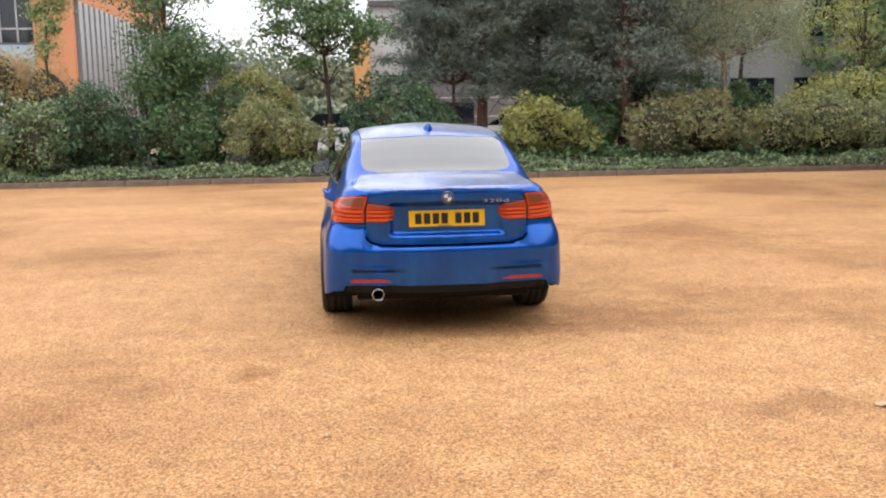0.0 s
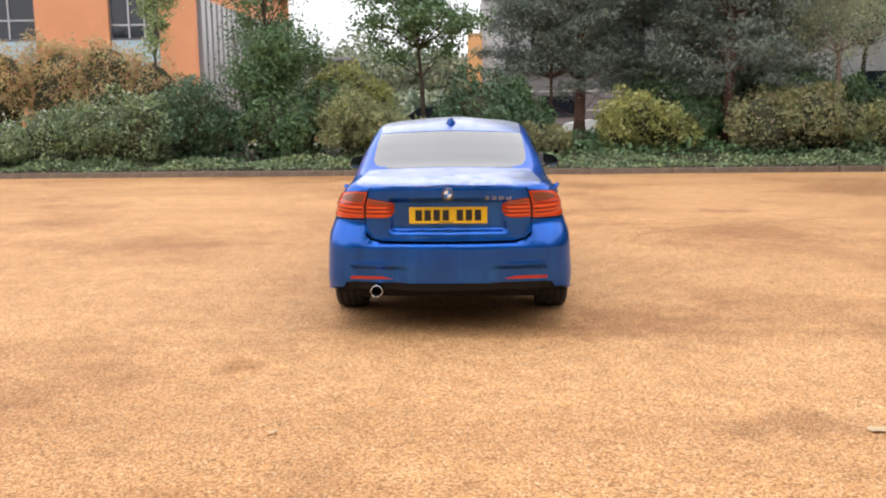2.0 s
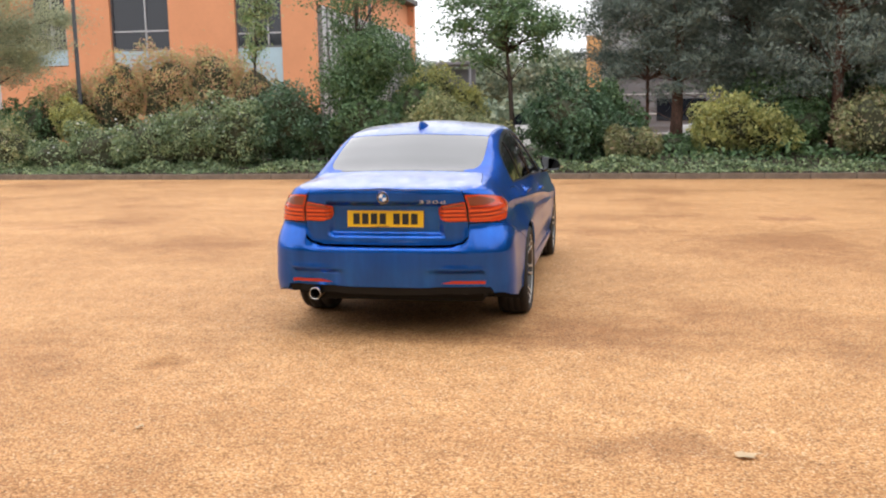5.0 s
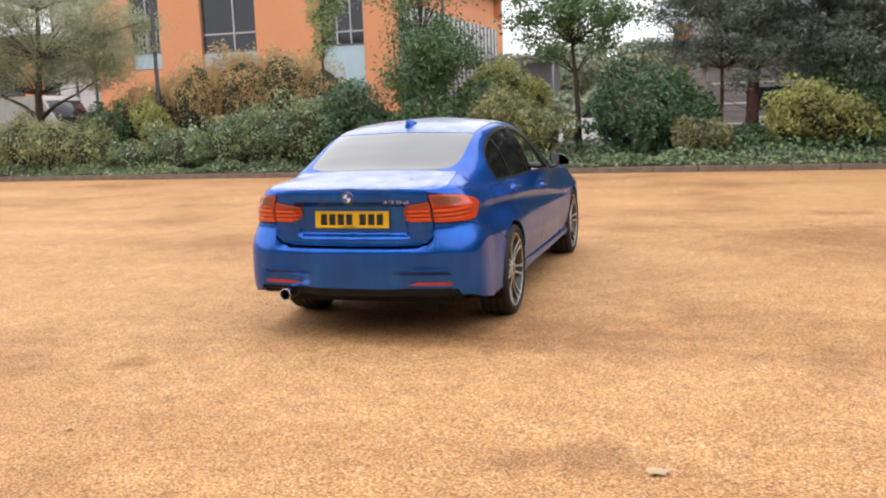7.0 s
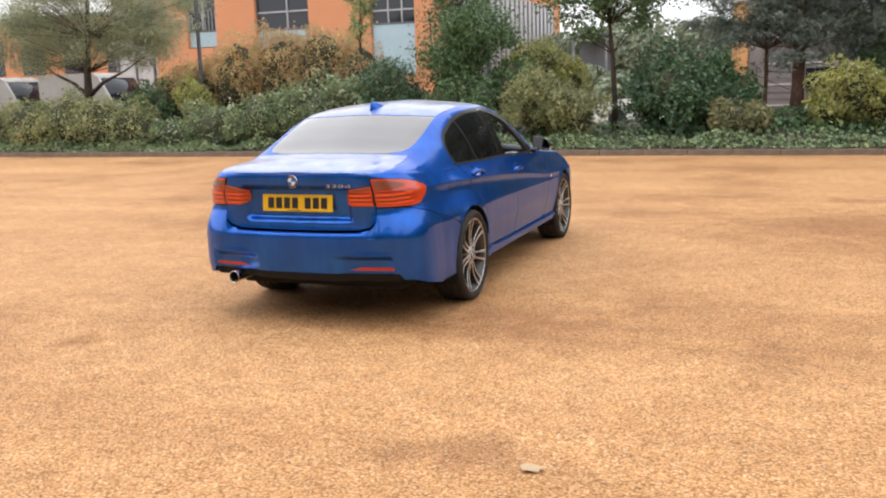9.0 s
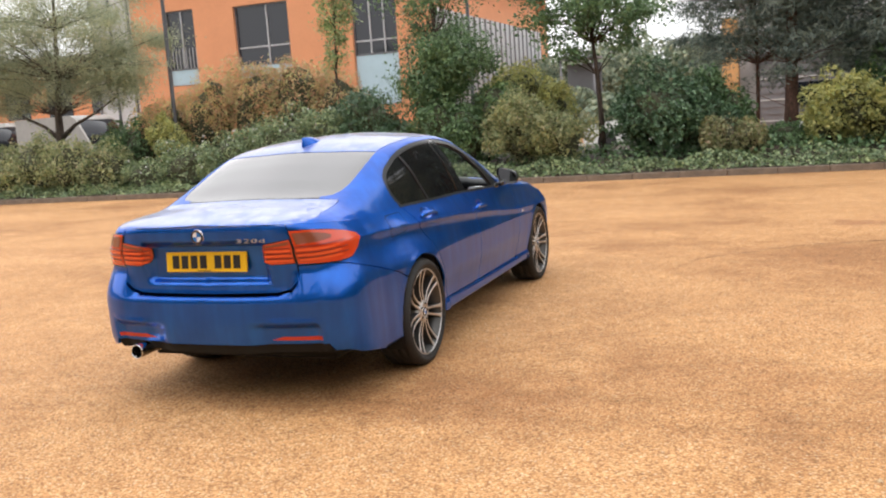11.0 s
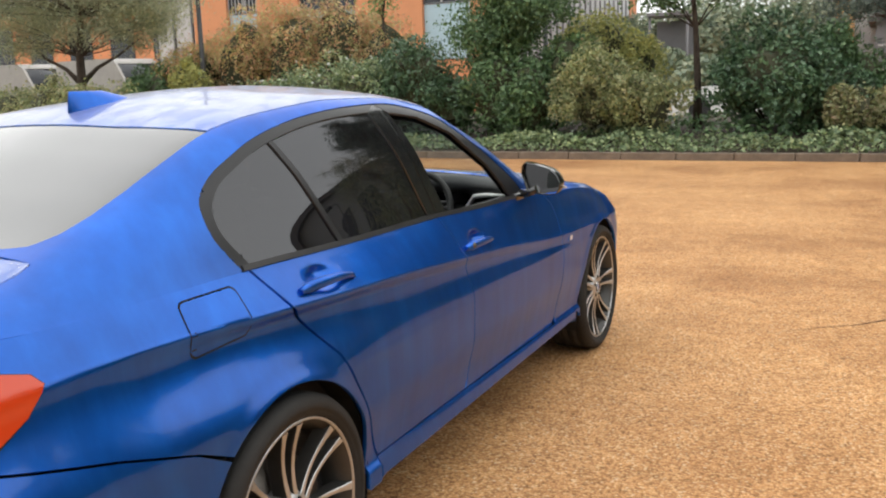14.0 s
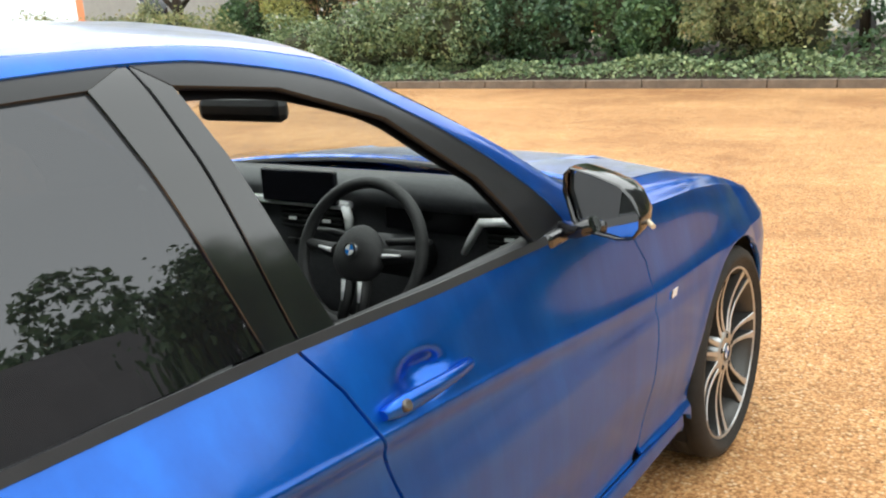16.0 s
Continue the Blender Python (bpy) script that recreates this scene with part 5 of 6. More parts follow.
# boot lid: rear face and top
lid_side = [(ux(0.554), 0.69), (ux(0.572), 0.775), (ux(0.592), 0.93), (ux(0.603), 0.991)]
lid_face = fine([(U0, 0.626), (ux(0.43), 0.629), (ux(0.50), 0.645)] + lid_side + [(U0, 0.991)], 0.03)
boot = panel("boot_lid", LOWER, lid_face, PAINT, car, "RL")
seam = [(0.606, 0.05), (0.618, 0.133), (0.612, 0.25), (0.600, 0.38), (0.586, 0.50), (0.578, 0.545)]
lid_top = [xyw(x, y) for x, y in seam]
panel("lid_top", UPPER, fine([(U0, 0.0), (ux(0.603), 0.0)] + lid_top + [(0.528, 4.0), (U0, 4.0)], 0.06), WET, boot, "RL", "wet boot lid top beaded with rain", 0.02, 0.06)

# flanks behind the rear doors and upper body
quarter = fine([(ux(0.610), 0.991), (ux(0.598), 0.93), (ux(0.580), 0.772), (ux(0.74), 0.774), (uy(0.23), 0.754), (0.5, 0.682), (0.70, 0.620)] + arch(HUB_Y[0], 132, -12, n=26)
               + [(1.405, 0.222), (1.47, 0.222), (1.478, 0.30), (1.458, 0.33), (1.376, 0.51), (1.276, 0.68), (1.112, 0.85), (1.055, float(top_z(1.055)))] + [(y, float(top_z(y))) for y in (0.9, 0.7, 0.5)] + [(uy(y), float(top_z(y))) for y in (0.4, 0.3, 0.2)] + [(ux(0.70), 0.986)], 0.03)
DLO = flowing([(1.035, 0.962), (0.985, 1.04), (0.975, 1.10), (0.992, 1.145), (1.06, 1.192), (1.15, 1.229), (1.30, 1.279), (1.5, 1.317), (1.7, 1.336), (1.9, 1.343), (2.05, 1.342), (2.17, 1.331), (2.38, 1.286), (2.56, 1.203), (2.71, 1.108), (2.83, 1.012), (2.872, 0.955)])
shoulder = [(ux(0.609), 0.0)] + [(uy(y), 0.0) for y in (0.12, 0.2, 0.3, 0.4)] + [(0.5, 0.0), (0.8, 0.0), (1.03, 0.0)] + [uw(y, z) for y, z in DLO] + [(2.885, 0.0), (3.1, 0.0), (3.6, 0.0), (4.0, 0.0), (FRONT0 + LEN_F * 0.55, 0.0), (FRONT0 + LEN_F * 0.55, 1.97), (4.0, 1.98), (3.3, 1.98), (2.55, 1.98), (1.3, 1.98), (1.19, 1.98), (0.85, 1.98), (0.74, 2.02), (0.66, 2.12), (0.60, 2.28), (0.575, 2.5), (0.552, 2.5)] + [(u + 0.0, w - 0.04) for u, w in lid_top[::-1]]
for s in "RL":
    panel("quarter_panel", LOWER, quarter, PAINT, car, s, "", 0.02, 0.0075, follow=swage_z)
    panel("roof_frame", UPPER, fine(shoulder, 0.05), PAINT, car, s, "", 0.02, 0.06)
    # lamps, each in a black surround
    inner_shape = fine([(ux(0.382), 0.832), (ux(0.386), 0.868), (ux(0.405), 0.886), (ux(0.584), 0.911), (ux(0.570), 0.786), (ux(0.44), 0.785), (ux(0.402), 0.798)], 0.02)
    panel("lamp_surround", LOWER, swell(inner_shape), TRIM, boot, s, "", 0.02, 0.02, 0.006, 0.01)
    inner = panel("inner_tail_lamp", LOWER, inner_shape, LAMP_RED, boot, s, "red plastic tail lamp section", 0.02, 0.02, 0.010, 0.02)
    for z in (0.797, 0.823, 0.849):
        panel("light_guide", LOWER, fine([(ux(0.405), z), (ux(0.566), z), (ux(0.568), z + 0.012), (ux(0.402), z + 0.012)], 0.02), LAMP_BAR, inner, s, "", 0.02, 0.02, 0.0125, 0.004)
    for z in (0.812, 0.838, 0.864):
        panel("lamp_groove", LOWER, fine([(ux(0.400), z), (ux(0.572), z + 0.001), (ux(0.573), z + 0.006), (ux(0.398), z + 0.005)], 0.02), LAMP_GROOVE, inner, s, "", 0.02, 0.02, 0.0128, 0.004)
    panel("smoked_strip", LOWER, fine([(ux(0.42), 0.873), (ux(0.572), 0.886), (ux(0.576), 0.903), (ux(0.43), 0.884)], 0.02), LAMP_DARK, inner, s, "smoked upper strip of the lamp", 0.02, 0.02, 0.0125, 0.004)
    outer_shape = fine([(ux(0.606), 0.956), (ux(0.70), 0.955), (uy(0.17), 0.944), (uy(0.30), 0.918), (uy(0.375), 0.895), (uy(0.392), 0.872), (uy(0.34), 0.825), (uy(0.25), 0.784), (uy(0.17), 0.776), (ux(0.70), 0.777), (ux(0.584), 0.780)], 0.02)
    panel("lamp_surround", LOWER, swell(outer_shape), TRIM, car, s, "", 0.02, 0.02, 0.006, 0.01)
    lamp = panel("tail_lamp", LOWER, outer_shape, LAMP_RED, car, s, "wraparound red tail lamp", 0.02, 0.02, 0.010, 0.02)
    for z in (0.797, 0.823, 0.849):
        panel("light_guide", LOWER, fine([(ux(0.600), z), (ux(0.70), z), (uy(0.20), z + 0.006), (uy(0.20), z + 0.018), (ux(0.70), z + 0.012), (ux(0.602), z + 0.012)], 0.02), LAMP_BAR, lamp, s, "", 0.02, 0.02, 0.0125, 0.004)
    for z in (0.812, 0.838, 0.868):
        panel("lamp_groove", LOWER, fine([(ux(0.596), z), (ux(0.70), z + 0.001), (uy(0.25), z + 0.010), (uy(0.25), z + 0.014), (ux(0.70), z + 0.006), (ux(0.596), z + 0.005)], 0.02), LAMP_GROOVE, lamp, s, "", 0.02, 0.02, 0.0128, 0.004)
    panel("smoked_strip", LOWER, fine([(ux(0.612), 0.885), (ux(0.70), 0.888), (uy(0.13), 0.893), (uy(0.175), 0.903), (uy(0.18), 0.915), (uy(0.155), 0.928), (ux(0.70), 0.944), (ux(0.613), 0.944)], 0.02), LAMP_DARK, lamp, s, "smoked indicator part of the lamp", 0.02, 0.02, 0.0125, 0.004)

# doors, sills, front wings
rear_door = fine([(1.066, float(top_z(1.066))), (1.122, 0.853), (1.286, 0.682), (1.386, 0.512), (1.468, 0.332), (1.49, 0.302), (2.135, 0.297), (2.152, 0.32), (2.168, 0.57), (2.172, 0.67), (2.148, 0.77), (2.108, 0.87), (2.062, float(top_z(2.062)))] + [(y, float(top_z(y))) for y in (1.8, 1.6, 1.4, 1.2)], 0.03)
front_door = fine([(2.070, float(top_z(2.07))), (2.116, 0.87), (2.156, 0.77), (2.180, 0.67), (2.176, 0.57), (2.160, 0.32), (2.15, 0.297), (3.10, 0.287), (3.155, 0.315), (3.205, 0.57), (3.195, 0.77), (3.14, 0.85), (3.05, float(top_z(3.05)))] + [(y, float(top_z(y))) for y in (2.8, 2.6, 2.4, 2.2)], 0.03)
sill = fine([(1.478, 0.19), (3.42, 0.19), (3.44, 0.22), (3.43, 0.272), (3.16, 0.283), (2.15, 0.2935), (1.484, 0.2975)], 0.03)
wing = fine([(3.058, float(top_z(3.058))), (3.148, 0.852), (3.203, 0.77), (3.213, 0.57), (3.163, 0.315), (3.16, 0.285), (3.43, 0.275), (3.49, 0.25)] + arch(HUB_Y[1], 192, 8, n=26) + [(4.22, 0.50), (FRONT0 + LEN_F * 0.4, 0.52), (FRONT0 + LEN_F * 0.55, 0.58), (FRONT0 + LEN_F * 0.55, 0.70)] + [(FRONT0 + 0.1, 0.765)] + [(y, float(top_z(y))) for y in (4.0, 3.86, 3.6, 3.3)], 0.03)
for s in "RL":
    x = 1 if s == "R" else -1
    rd = panel("rear_door", LOWER, rear_door, PAINT, car, s, "", 0.0125, 0.0075, follow=swage_z)
    fd = panel("front_door", LOWER, front_door, PAINT, car, s, "", 0.0125, 0.0075, follow=swage_z)
    panel("sill", LOWER, sill, PAINT, car, s)
    panel("front_wing", LOWER, wing, PAINT, car, s, "", 0.02, 0.0075, follow=swage_z)
    # handles
    for door, (hy, hz), lock in ((rd, HANDLES[0], False), (fd, HANDLES[1], s == "R")):
        bm = bmesh.new()
        rings = []
        for k in range(15):
            t = k / 14
            ends = [LOWER.sample(hy - 0.125, hz - 0.010), LOWER.sample(hy + 0.12, hz - 0.016)]
            pt, nn = Vector(ends[0][0]).lerp(Vector(ends[1][0]), t), Vector(ends[0][1]).lerp(Vector(ends[1][1]), t)
            out = 0.002 + 0.026 * math.sin(math.pi * min(1, max(0, t * 1.0))) ** 0.6
            hgt = 0.0185 * (1 - 0.55 * t) * min(1, (t * 14 + 0.35) / 2) ** 0.5
            dep = 0.012
            c = Vector(pt) + Vector(nn) * out
            ring = []
            for j in range(10):
                a = 2 * math.pi * j / 10
                ring.append(bm.verts.new((x * (c.x + math.cos(a) * dep), c.y, c.z + math.sin(a) * hgt)))
            rings.append(ring)
        for r0, r1 in zip(rings, rings[1:]):
            for j in range(10):
                bm.faces.new((r0[j], r0[(j + 1) % 10], r1[(j + 1) % 10], r1[j])).smooth = True
        bm.faces.new(rings[0][::-1])
        bm.faces.new(rings[-1])
        bmesh.ops.recalc_face_normals(bm, faces=bm.faces[:])
        h = part("door_handle", bm, PAINT, door, "body-coloured bow door handle")
        if lock:
            pt, nn = LOWER.sample(hy - 0.095, hz - 0.012)
            part("key_lock", tube_rings([Vector(pt) + Vector(nn) * k for k in (0.012, 0.0315, 0.033)], [0.0095, 0.0095, 0.007], 16), STEEL, h, "round steel key lock")
    # fuel flap on the right, side badge, waist strips
    if s == "R":
        ring = []
        for cy, cz, a0 in ((0.795, 0.822, 180), (0.952, 0.834, 270), (0.960, 0.920, 0), (0.803, 0.918, 90)):
            ring += [(cy + 0.018 * math.cos(radians(a0 + 30 * k)), cz + 0.018 * math.sin(radians(a0 + 30 * k))) for k in range(4)]
        mid = (0.877, 0.873)
        inn = [(mid[0] + (a - mid[0]) * 0.955, mid[1] + (b - mid[1]) * 0.93) for a, b in ring]
        flap = panel("fuel_flap", LOWER, fine(inn, 0.03), PAINT, car, s, "", 0.02, 0.015, 0.0012, 0.003)
        panel("flap_gap", LOWER, fine(ring + [ring[0]] + [inn[0]] + inn[::-1], 0.05), DARKBAY, flap, s, "", 0.02, 0.02, 0.0006, 0)
    for k, (mat, w) in enumerate(((BADGE_BLUE, 0.005), (INK, 0.005), (WHITE, 0.005), (WHITE, 0.022))):
        y0 = 3.290 + k * 0.008
        panel("side_badge", LOWER, fine([(y0, 0.648), (y0 + w, 0.648), (y0 + w + 0.006, 0.668), (y0 + 0.006, 0.668)], 0.02), mat, car, s, "", 0.02, 0.02, 0.002, 0.002)

# side windows, black frames and pillars
def flank(pts, most=0.03):
    return fine([uw(y, z) for y, z in fine(pts, most)], 0.05)


glass_rear = flowing([(1.075, 0.970), (1.025, 1.04), (1.012, 1.092), (1.030, 1.134), (1.085, 1.173), (1.168, 1.207), (1.305, 1.254), (1.5, 1.292), (1.7, 1.312), (1.925, 1.318)])
post_a, post_b = (1.340, 1.262), (1.468, 0.962)
post_c, post_d = (1.362, 1.266), (1.492, 0.962)
for s in "RL":
    frame_ob = panel("rear_window_frame", UPPER, flank(DLO[:37] + [(1.995, 1.3425), (1.925, 1.318)] + glass_rear[-2::-1] + [(1.06, 0.965)]), TRIM, car, s, "satin black window frame", 0.02, 0.05, -0.003, 0.01)
    panel("door_pillar", UPPER, flank([(1.925, 1.319), (1.995, 1.3425), (2.005, 1.3425), (2.074, 0.948), (2.02, 0.948)]), GLOSS, car, s, "gloss black door pillar", 0.02, 0.05, -0.004, 0.01)
    panel("door_pillar", UPPER, flank([(2.012, 1.3425), (2.055, 1.311), (2.155, 0.945), (2.081, 0.948)]), GLOSS, car, s, "gloss black door pillar", 0.02, 0.05, -0.004, 0.01)
    panel("front_window_frame", UPPER, flank([(2.012, 1.3425)] + DLO[40:] + [(2.885, 0.925), (2.735, 0.935), (2.712, 0.985), (2.645, 1.078), (2.465, 1.212), (2.25, 1.287), (2.055, 1.311)]), TRIM, car, s, "satin black window frame", 0.02, 0.05, -0.003, 0.012)
    panel("window_divider", UPPER, flank([post_a, post_c, post_d, post_b]), TRIM, car, s, "", 0.02, 0.05, -0.004, 0.01)
    panel("quarter_window", UPPER, flank([(1.06, 0.962)] + glass_rear[:25] + [post_a, post_b]), TINT, car, s, "dark tinted quarter light", 0.03, 0.08, -0.009, 0)
    panel("rear_window", UPPER, flank([post_d, post_c] + glass_rear[28:] + [(2.02, 0.962)]), TINT, car, s, "dark tinted rear door window", 0.03, 0.08, -0.009, 0)
    if s == "L":
        panel("front_window", UPPER, flank([(2.155, 0.95), (2.055, 1.308), (2.25, 1.287), (2.465, 1.212), (2.645, 1.078), (2.712, 0.985), (2.735, 0.935)]), CLEAR, car, s, "clear front door window", 0.03, 0.08, -0.009, 0)
    waist = [(y, float(top_z(y)) - 0.001) for y in (1.04, 1.2, 1.4, 1.6, 1.8, 2.0, 2.2, 2.4, 2.6, 2.75, 2.88)]
    panel("waist_strip", UPPER, flank([(y, z + 0.016) for y, z in waist[::-1]] + [(y, z + 0.001) for y, z in waist], 0.1), SATIN, car, s, "satin black waist sealing strip", 0.03, 0.03, 0.004, 0.02)

# rear screen, roof, windscreen, bonnet
rear_edge = [(0.548, 4.0), (0.555, 3.0), (0.568, 2.5), (0.598, 2.26), (0.655, 2.10), (0.74, 2.0), (0.85, 1.99), (1.0, 1.99), (1.175, 1.99), (1.15, 2.4), (1.125, 3.0), (1.118, 4.0)]
panel("rear_screen", UPPER, fine(rear_edge, 0.06), REAR_GLASS, car, "RL", "grey tinted rear screen", 0.03, 0.08, -0.003, 0.01)
panel("screen_seal", UPPER, fine([(0.532, 4.0), (0.54, 3.0), (0.553, 2.1), (0.56, 2.0), (1.185, 1.985), (1.186, 2.03), (0.60, 2.045), (0.575, 2.28), (0.562, 2.98), (0.554, 4.0)], 0.06), TRIM, car, "RL", "", 0.03, 0.08, -0.005, 0.01)
panel("roof", UPPER, fine([(1.124, 4.0), (1.131, 3.0), (1.156, 2.4), (1.183, 2.02), (1.3, 2.015), (2.48, 2.015), (2.50, 2.4), (2.515, 3.0), (2.52, 4.0)], 0.06), WET, car, "RL", "wet roof panel beaded with rain", 0.03, 0.08)
panel("roof_joint", UPPER, fine([(1.19, 1.96), (2.6, 1.96), (2.6, 2.04), (1.19, 2.04)], 0.06), DARKBAY, car, "RL", "", 0.03, 0.08, -0.008, 0)
panel("windscreen", UPPER, fine([(2.53, 4.0), (2.525, 3.0), (2.51, 2.4), (2.50, 2.06), (2.8, 2.05), (3.18, 2.05), (3.215, 2.6), (3.23, 3.2), (3.235, 4.0)], 0.06), CLEAR, car, "RL", "clear laminated windscreen", 0.03, 0.08, -0.003, 0)
panel("scuttle", UPPER, fine([(3.235, 4.0), (3.23, 3.2), (3.215, 2.6), (3.18, 2.0), (3.3, 2.0), (3.33, 2.6), (3.345, 4.0)], 0.06), PLASTIC, car, "RL", "black plastic scuttle panel", 0.03, 0.08, -0.012, 0.01)
bonnet = panel("bonnet", UPPER, fine([(3.35, 4.0), (3.335, 2.6), (3.31, 2.02), (3.6, 2.02), (4.0, 2.02), (FRONT0 + LEN_F * 0.55, 2.02), (FRONT0 + LEN_F * 0.9, 3.0), (FRONT0 + LEN_F * 0.97, 4.0)], 0.06), WET, car, "RL", "wet bonnet beaded with rain", 0.03, 0.08)
for s in "RL":
    x = 1 if s == "R" else -1
    part("bonnet_crease", tube_rings([(x * 0.40, 3.42, 0.945), (x * 0.44, 3.8, 0.888), (x * 0.47, 4.15, 0.805)], [0.006, 0.022, 0.006], 10), WET, bonnet)

# nose: never more than a sliver shows
U9 = float(UG[-1])
nose = panel("front_bumper", LOWER, fine([(4.225, 0.20)] + [(4.222, 0.33), (4.225, 0.49), (FRONT0 + LEN_F * 0.4, 0.512), (FRONT0 + LEN_F * 0.55, 0.57), (FRONT0 + LEN_F * 0.8, 0.58), (U9, 0.60), (U9, 0.22), (FRONT0 + LEN_F * 0.6, 0.20)], 0.03), PAINT, car, "RL")
for s in "RL":
    panel("headlamp", LOWER, fine([(FRONT0 + LEN_F * 0.30, 0.66), (FRONT0 + LEN_F * 0.55, 0.585), (FRONT0 + LEN_F * 0.82, 0.585), (FRONT0 + LEN_F * 0.82, 0.64), (FRONT0 + LEN_F * 0.56, 0.69)], 0.03), CHROME, car, s, "clear glass headlamp", offset=0.004)
    panel("grille", LOWER, fine([(FRONT0 + LEN_F * 0.84, 0.585), (FRONT0 + LEN_F * 0.99, 0.585), (FRONT0 + LEN_F * 0.99, 0.66), (FRONT0 + LEN_F * 0.84, 0.65)], 0.03), PLASTIC, nose, s, "black slatted grille", offset=0.006)

# exhaust, number plate, badges, aerial
plate_at = Matrix.Translation((0, 0.041, 0.797)) @ Matrix.Rotation(radians(-5), 4, "X")
plate = part("number_plate", box((-0.26, -0.006, -0.0555), (0.26, 0.004, 0.0555), 0.003), PLATE_YELLOW, car, "yellow reflective plate with dark bars", at=plate_at)
for k, cx in enumerate((-0.196, -0.136, -0.076, -0.016, 0.078, 0.138, 0.198)):
    part("plate_bar", box((cx - 0.022, -0.0078, -0.036), (cx + 0.022, -0.0062, 0.036)), INK, plate)
part("plate_bar", box((-0.06, -0.0076, -0.0505), (0.03, -0.0062, -0.0465)), INK, plate)


def roundel(r, parent, at, name="round_badge"):
    bm = bmesh.new()
    bmesh.ops.create_cone(bm, cap_ends=True, segments=32, radius1=r, radius2=r * 0.92, depth=0.006)
    ob = part(name, bm, CHROME, parent, "round enamel badge in white and blue", at=at)
    for k in range(4):
        bm = bmesh.new()
        pts = [bm.verts.new((0, 0, 0.0036))] + [bm.verts.new((r * 0.62 * math.cos(radians(90 * k + 10 * j)), r * 0.62 * math.sin(radians(90 * k + 10 * j)), 0.0036)) for j in range(10)]
        top = bm.faces.new(pts)
        ext = bmesh.ops.extrude_face_region(bm, geom=[top])
        bmesh.ops.translate(bm, vec=(0, 0, 0.001), verts=[v for v in ext["geom"] if isinstance(v, bmesh.types.BMVert)])
        part("enamel_sector", bm, WHITE if k % 2 else BADGE_BLUE, ob)
    bm = bmesh.new()
    tube_rings([(0.78 * r * math.cos(2 * math.pi * k / 32), 0.78 * r * math.sin(2 * math.pi * k / 32), 0.0032) for k in range(33)], [r * 0.12] * 33, 6, bm, cap=False)
    part("badge_ring", bm, INK, ob)
    return ob


roundel(0.042, boot, Matrix.Translation((0, -0.019, 0.943)) @ Matrix.Rotation(radians(90), 4, "X"))


def lettering(text, size, mat, at, parent, depth=0.002):
    c = bpy.data.curves.new("lettering", "FONT")
    c.body, c.size, c.extrude, c.align_x = text, size, depth, "CENTER"
    c.space_character = 1.12
    tmp = new("lettering_curve", c)
    me = bpy.data.meshes.new_from_object(tmp.evaluated_get(bpy.context.evaluated_depsgraph_get()))
    bpy.data.objects.remove(tmp)
    me.materials.clear()
    return part("model_lettering", me, mat, parent, "small chrome model lettering", at=at)


lettering("320d", 0.031, LETTER, Matrix.Translation((0.328, -0.0165, 0.905)) @ Matrix.Rotation(radians(90), 4, "X") @ Matrix.Diagonal((2.7, 1, 1, 1)), boot)

bm = bmesh.new()
rings = []
for k in range(9):
    t = k / 8
    y0, y1 = 1.215 + 0.05 * t ** 2 * 0.2, 1.47 - 0.115 * t ** 1.6
    z = float(UPPER.sample(1.32, 4.0)[0][2]) - 0.006 + 0.048 * t
    w = 0.034 * (1 - t) ** 0.7 + 0.008
    ring = []
    for j in range(16):
        a = 2 * math.pi * j / 16
        yy = (y0 + y1) / 2 + math.cos(a) * (y1 - y0) / 2
        ring.append(bm.verts.new((math.sin(a) * w * (0.6 + 0.4 * math.sin(a) ** 2), yy, z + (1 - t) * (float(UPPER.sample(yy, 4.0)[0][2]) - float(UPPER.sample(1.32, 4.0)[0][2])))))
    rings.append(ring)
for r0, r1 in zip(rings, rings[1:]):
    for j in range(16):
        bm.faces.new((r0[j], r0[(j + 1) % 16], r1[(j + 1) % 16], r1[j])).smooth = True
bm.faces.new(rings[-1])
bmesh.ops.recalc_face_normals(bm, faces=bm.faces[:])
part("aerial_fin", bm, PAINT, car, "blue shark-fin roof aerial")

# underside, wheel wells; black boxes fill boot and engine bay so gaps stay dark
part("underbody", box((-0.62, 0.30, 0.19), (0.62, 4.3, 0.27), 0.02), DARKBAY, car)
# slabs added to keep light off the ground under the car
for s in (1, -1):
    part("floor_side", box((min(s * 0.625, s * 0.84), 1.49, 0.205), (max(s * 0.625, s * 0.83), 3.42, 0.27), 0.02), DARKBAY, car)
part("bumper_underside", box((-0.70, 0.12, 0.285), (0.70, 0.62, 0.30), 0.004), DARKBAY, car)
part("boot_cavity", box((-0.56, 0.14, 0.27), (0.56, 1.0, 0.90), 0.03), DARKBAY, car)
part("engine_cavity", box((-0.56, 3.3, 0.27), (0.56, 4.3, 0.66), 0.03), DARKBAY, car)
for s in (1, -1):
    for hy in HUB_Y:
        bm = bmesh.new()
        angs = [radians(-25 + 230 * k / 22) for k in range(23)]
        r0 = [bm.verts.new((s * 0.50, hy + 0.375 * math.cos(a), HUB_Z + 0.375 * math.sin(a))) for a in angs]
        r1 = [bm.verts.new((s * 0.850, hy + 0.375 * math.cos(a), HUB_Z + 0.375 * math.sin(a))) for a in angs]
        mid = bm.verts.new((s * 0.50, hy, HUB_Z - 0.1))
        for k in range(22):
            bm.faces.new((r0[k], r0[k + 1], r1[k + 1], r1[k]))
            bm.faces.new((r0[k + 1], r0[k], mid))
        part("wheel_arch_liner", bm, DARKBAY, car)


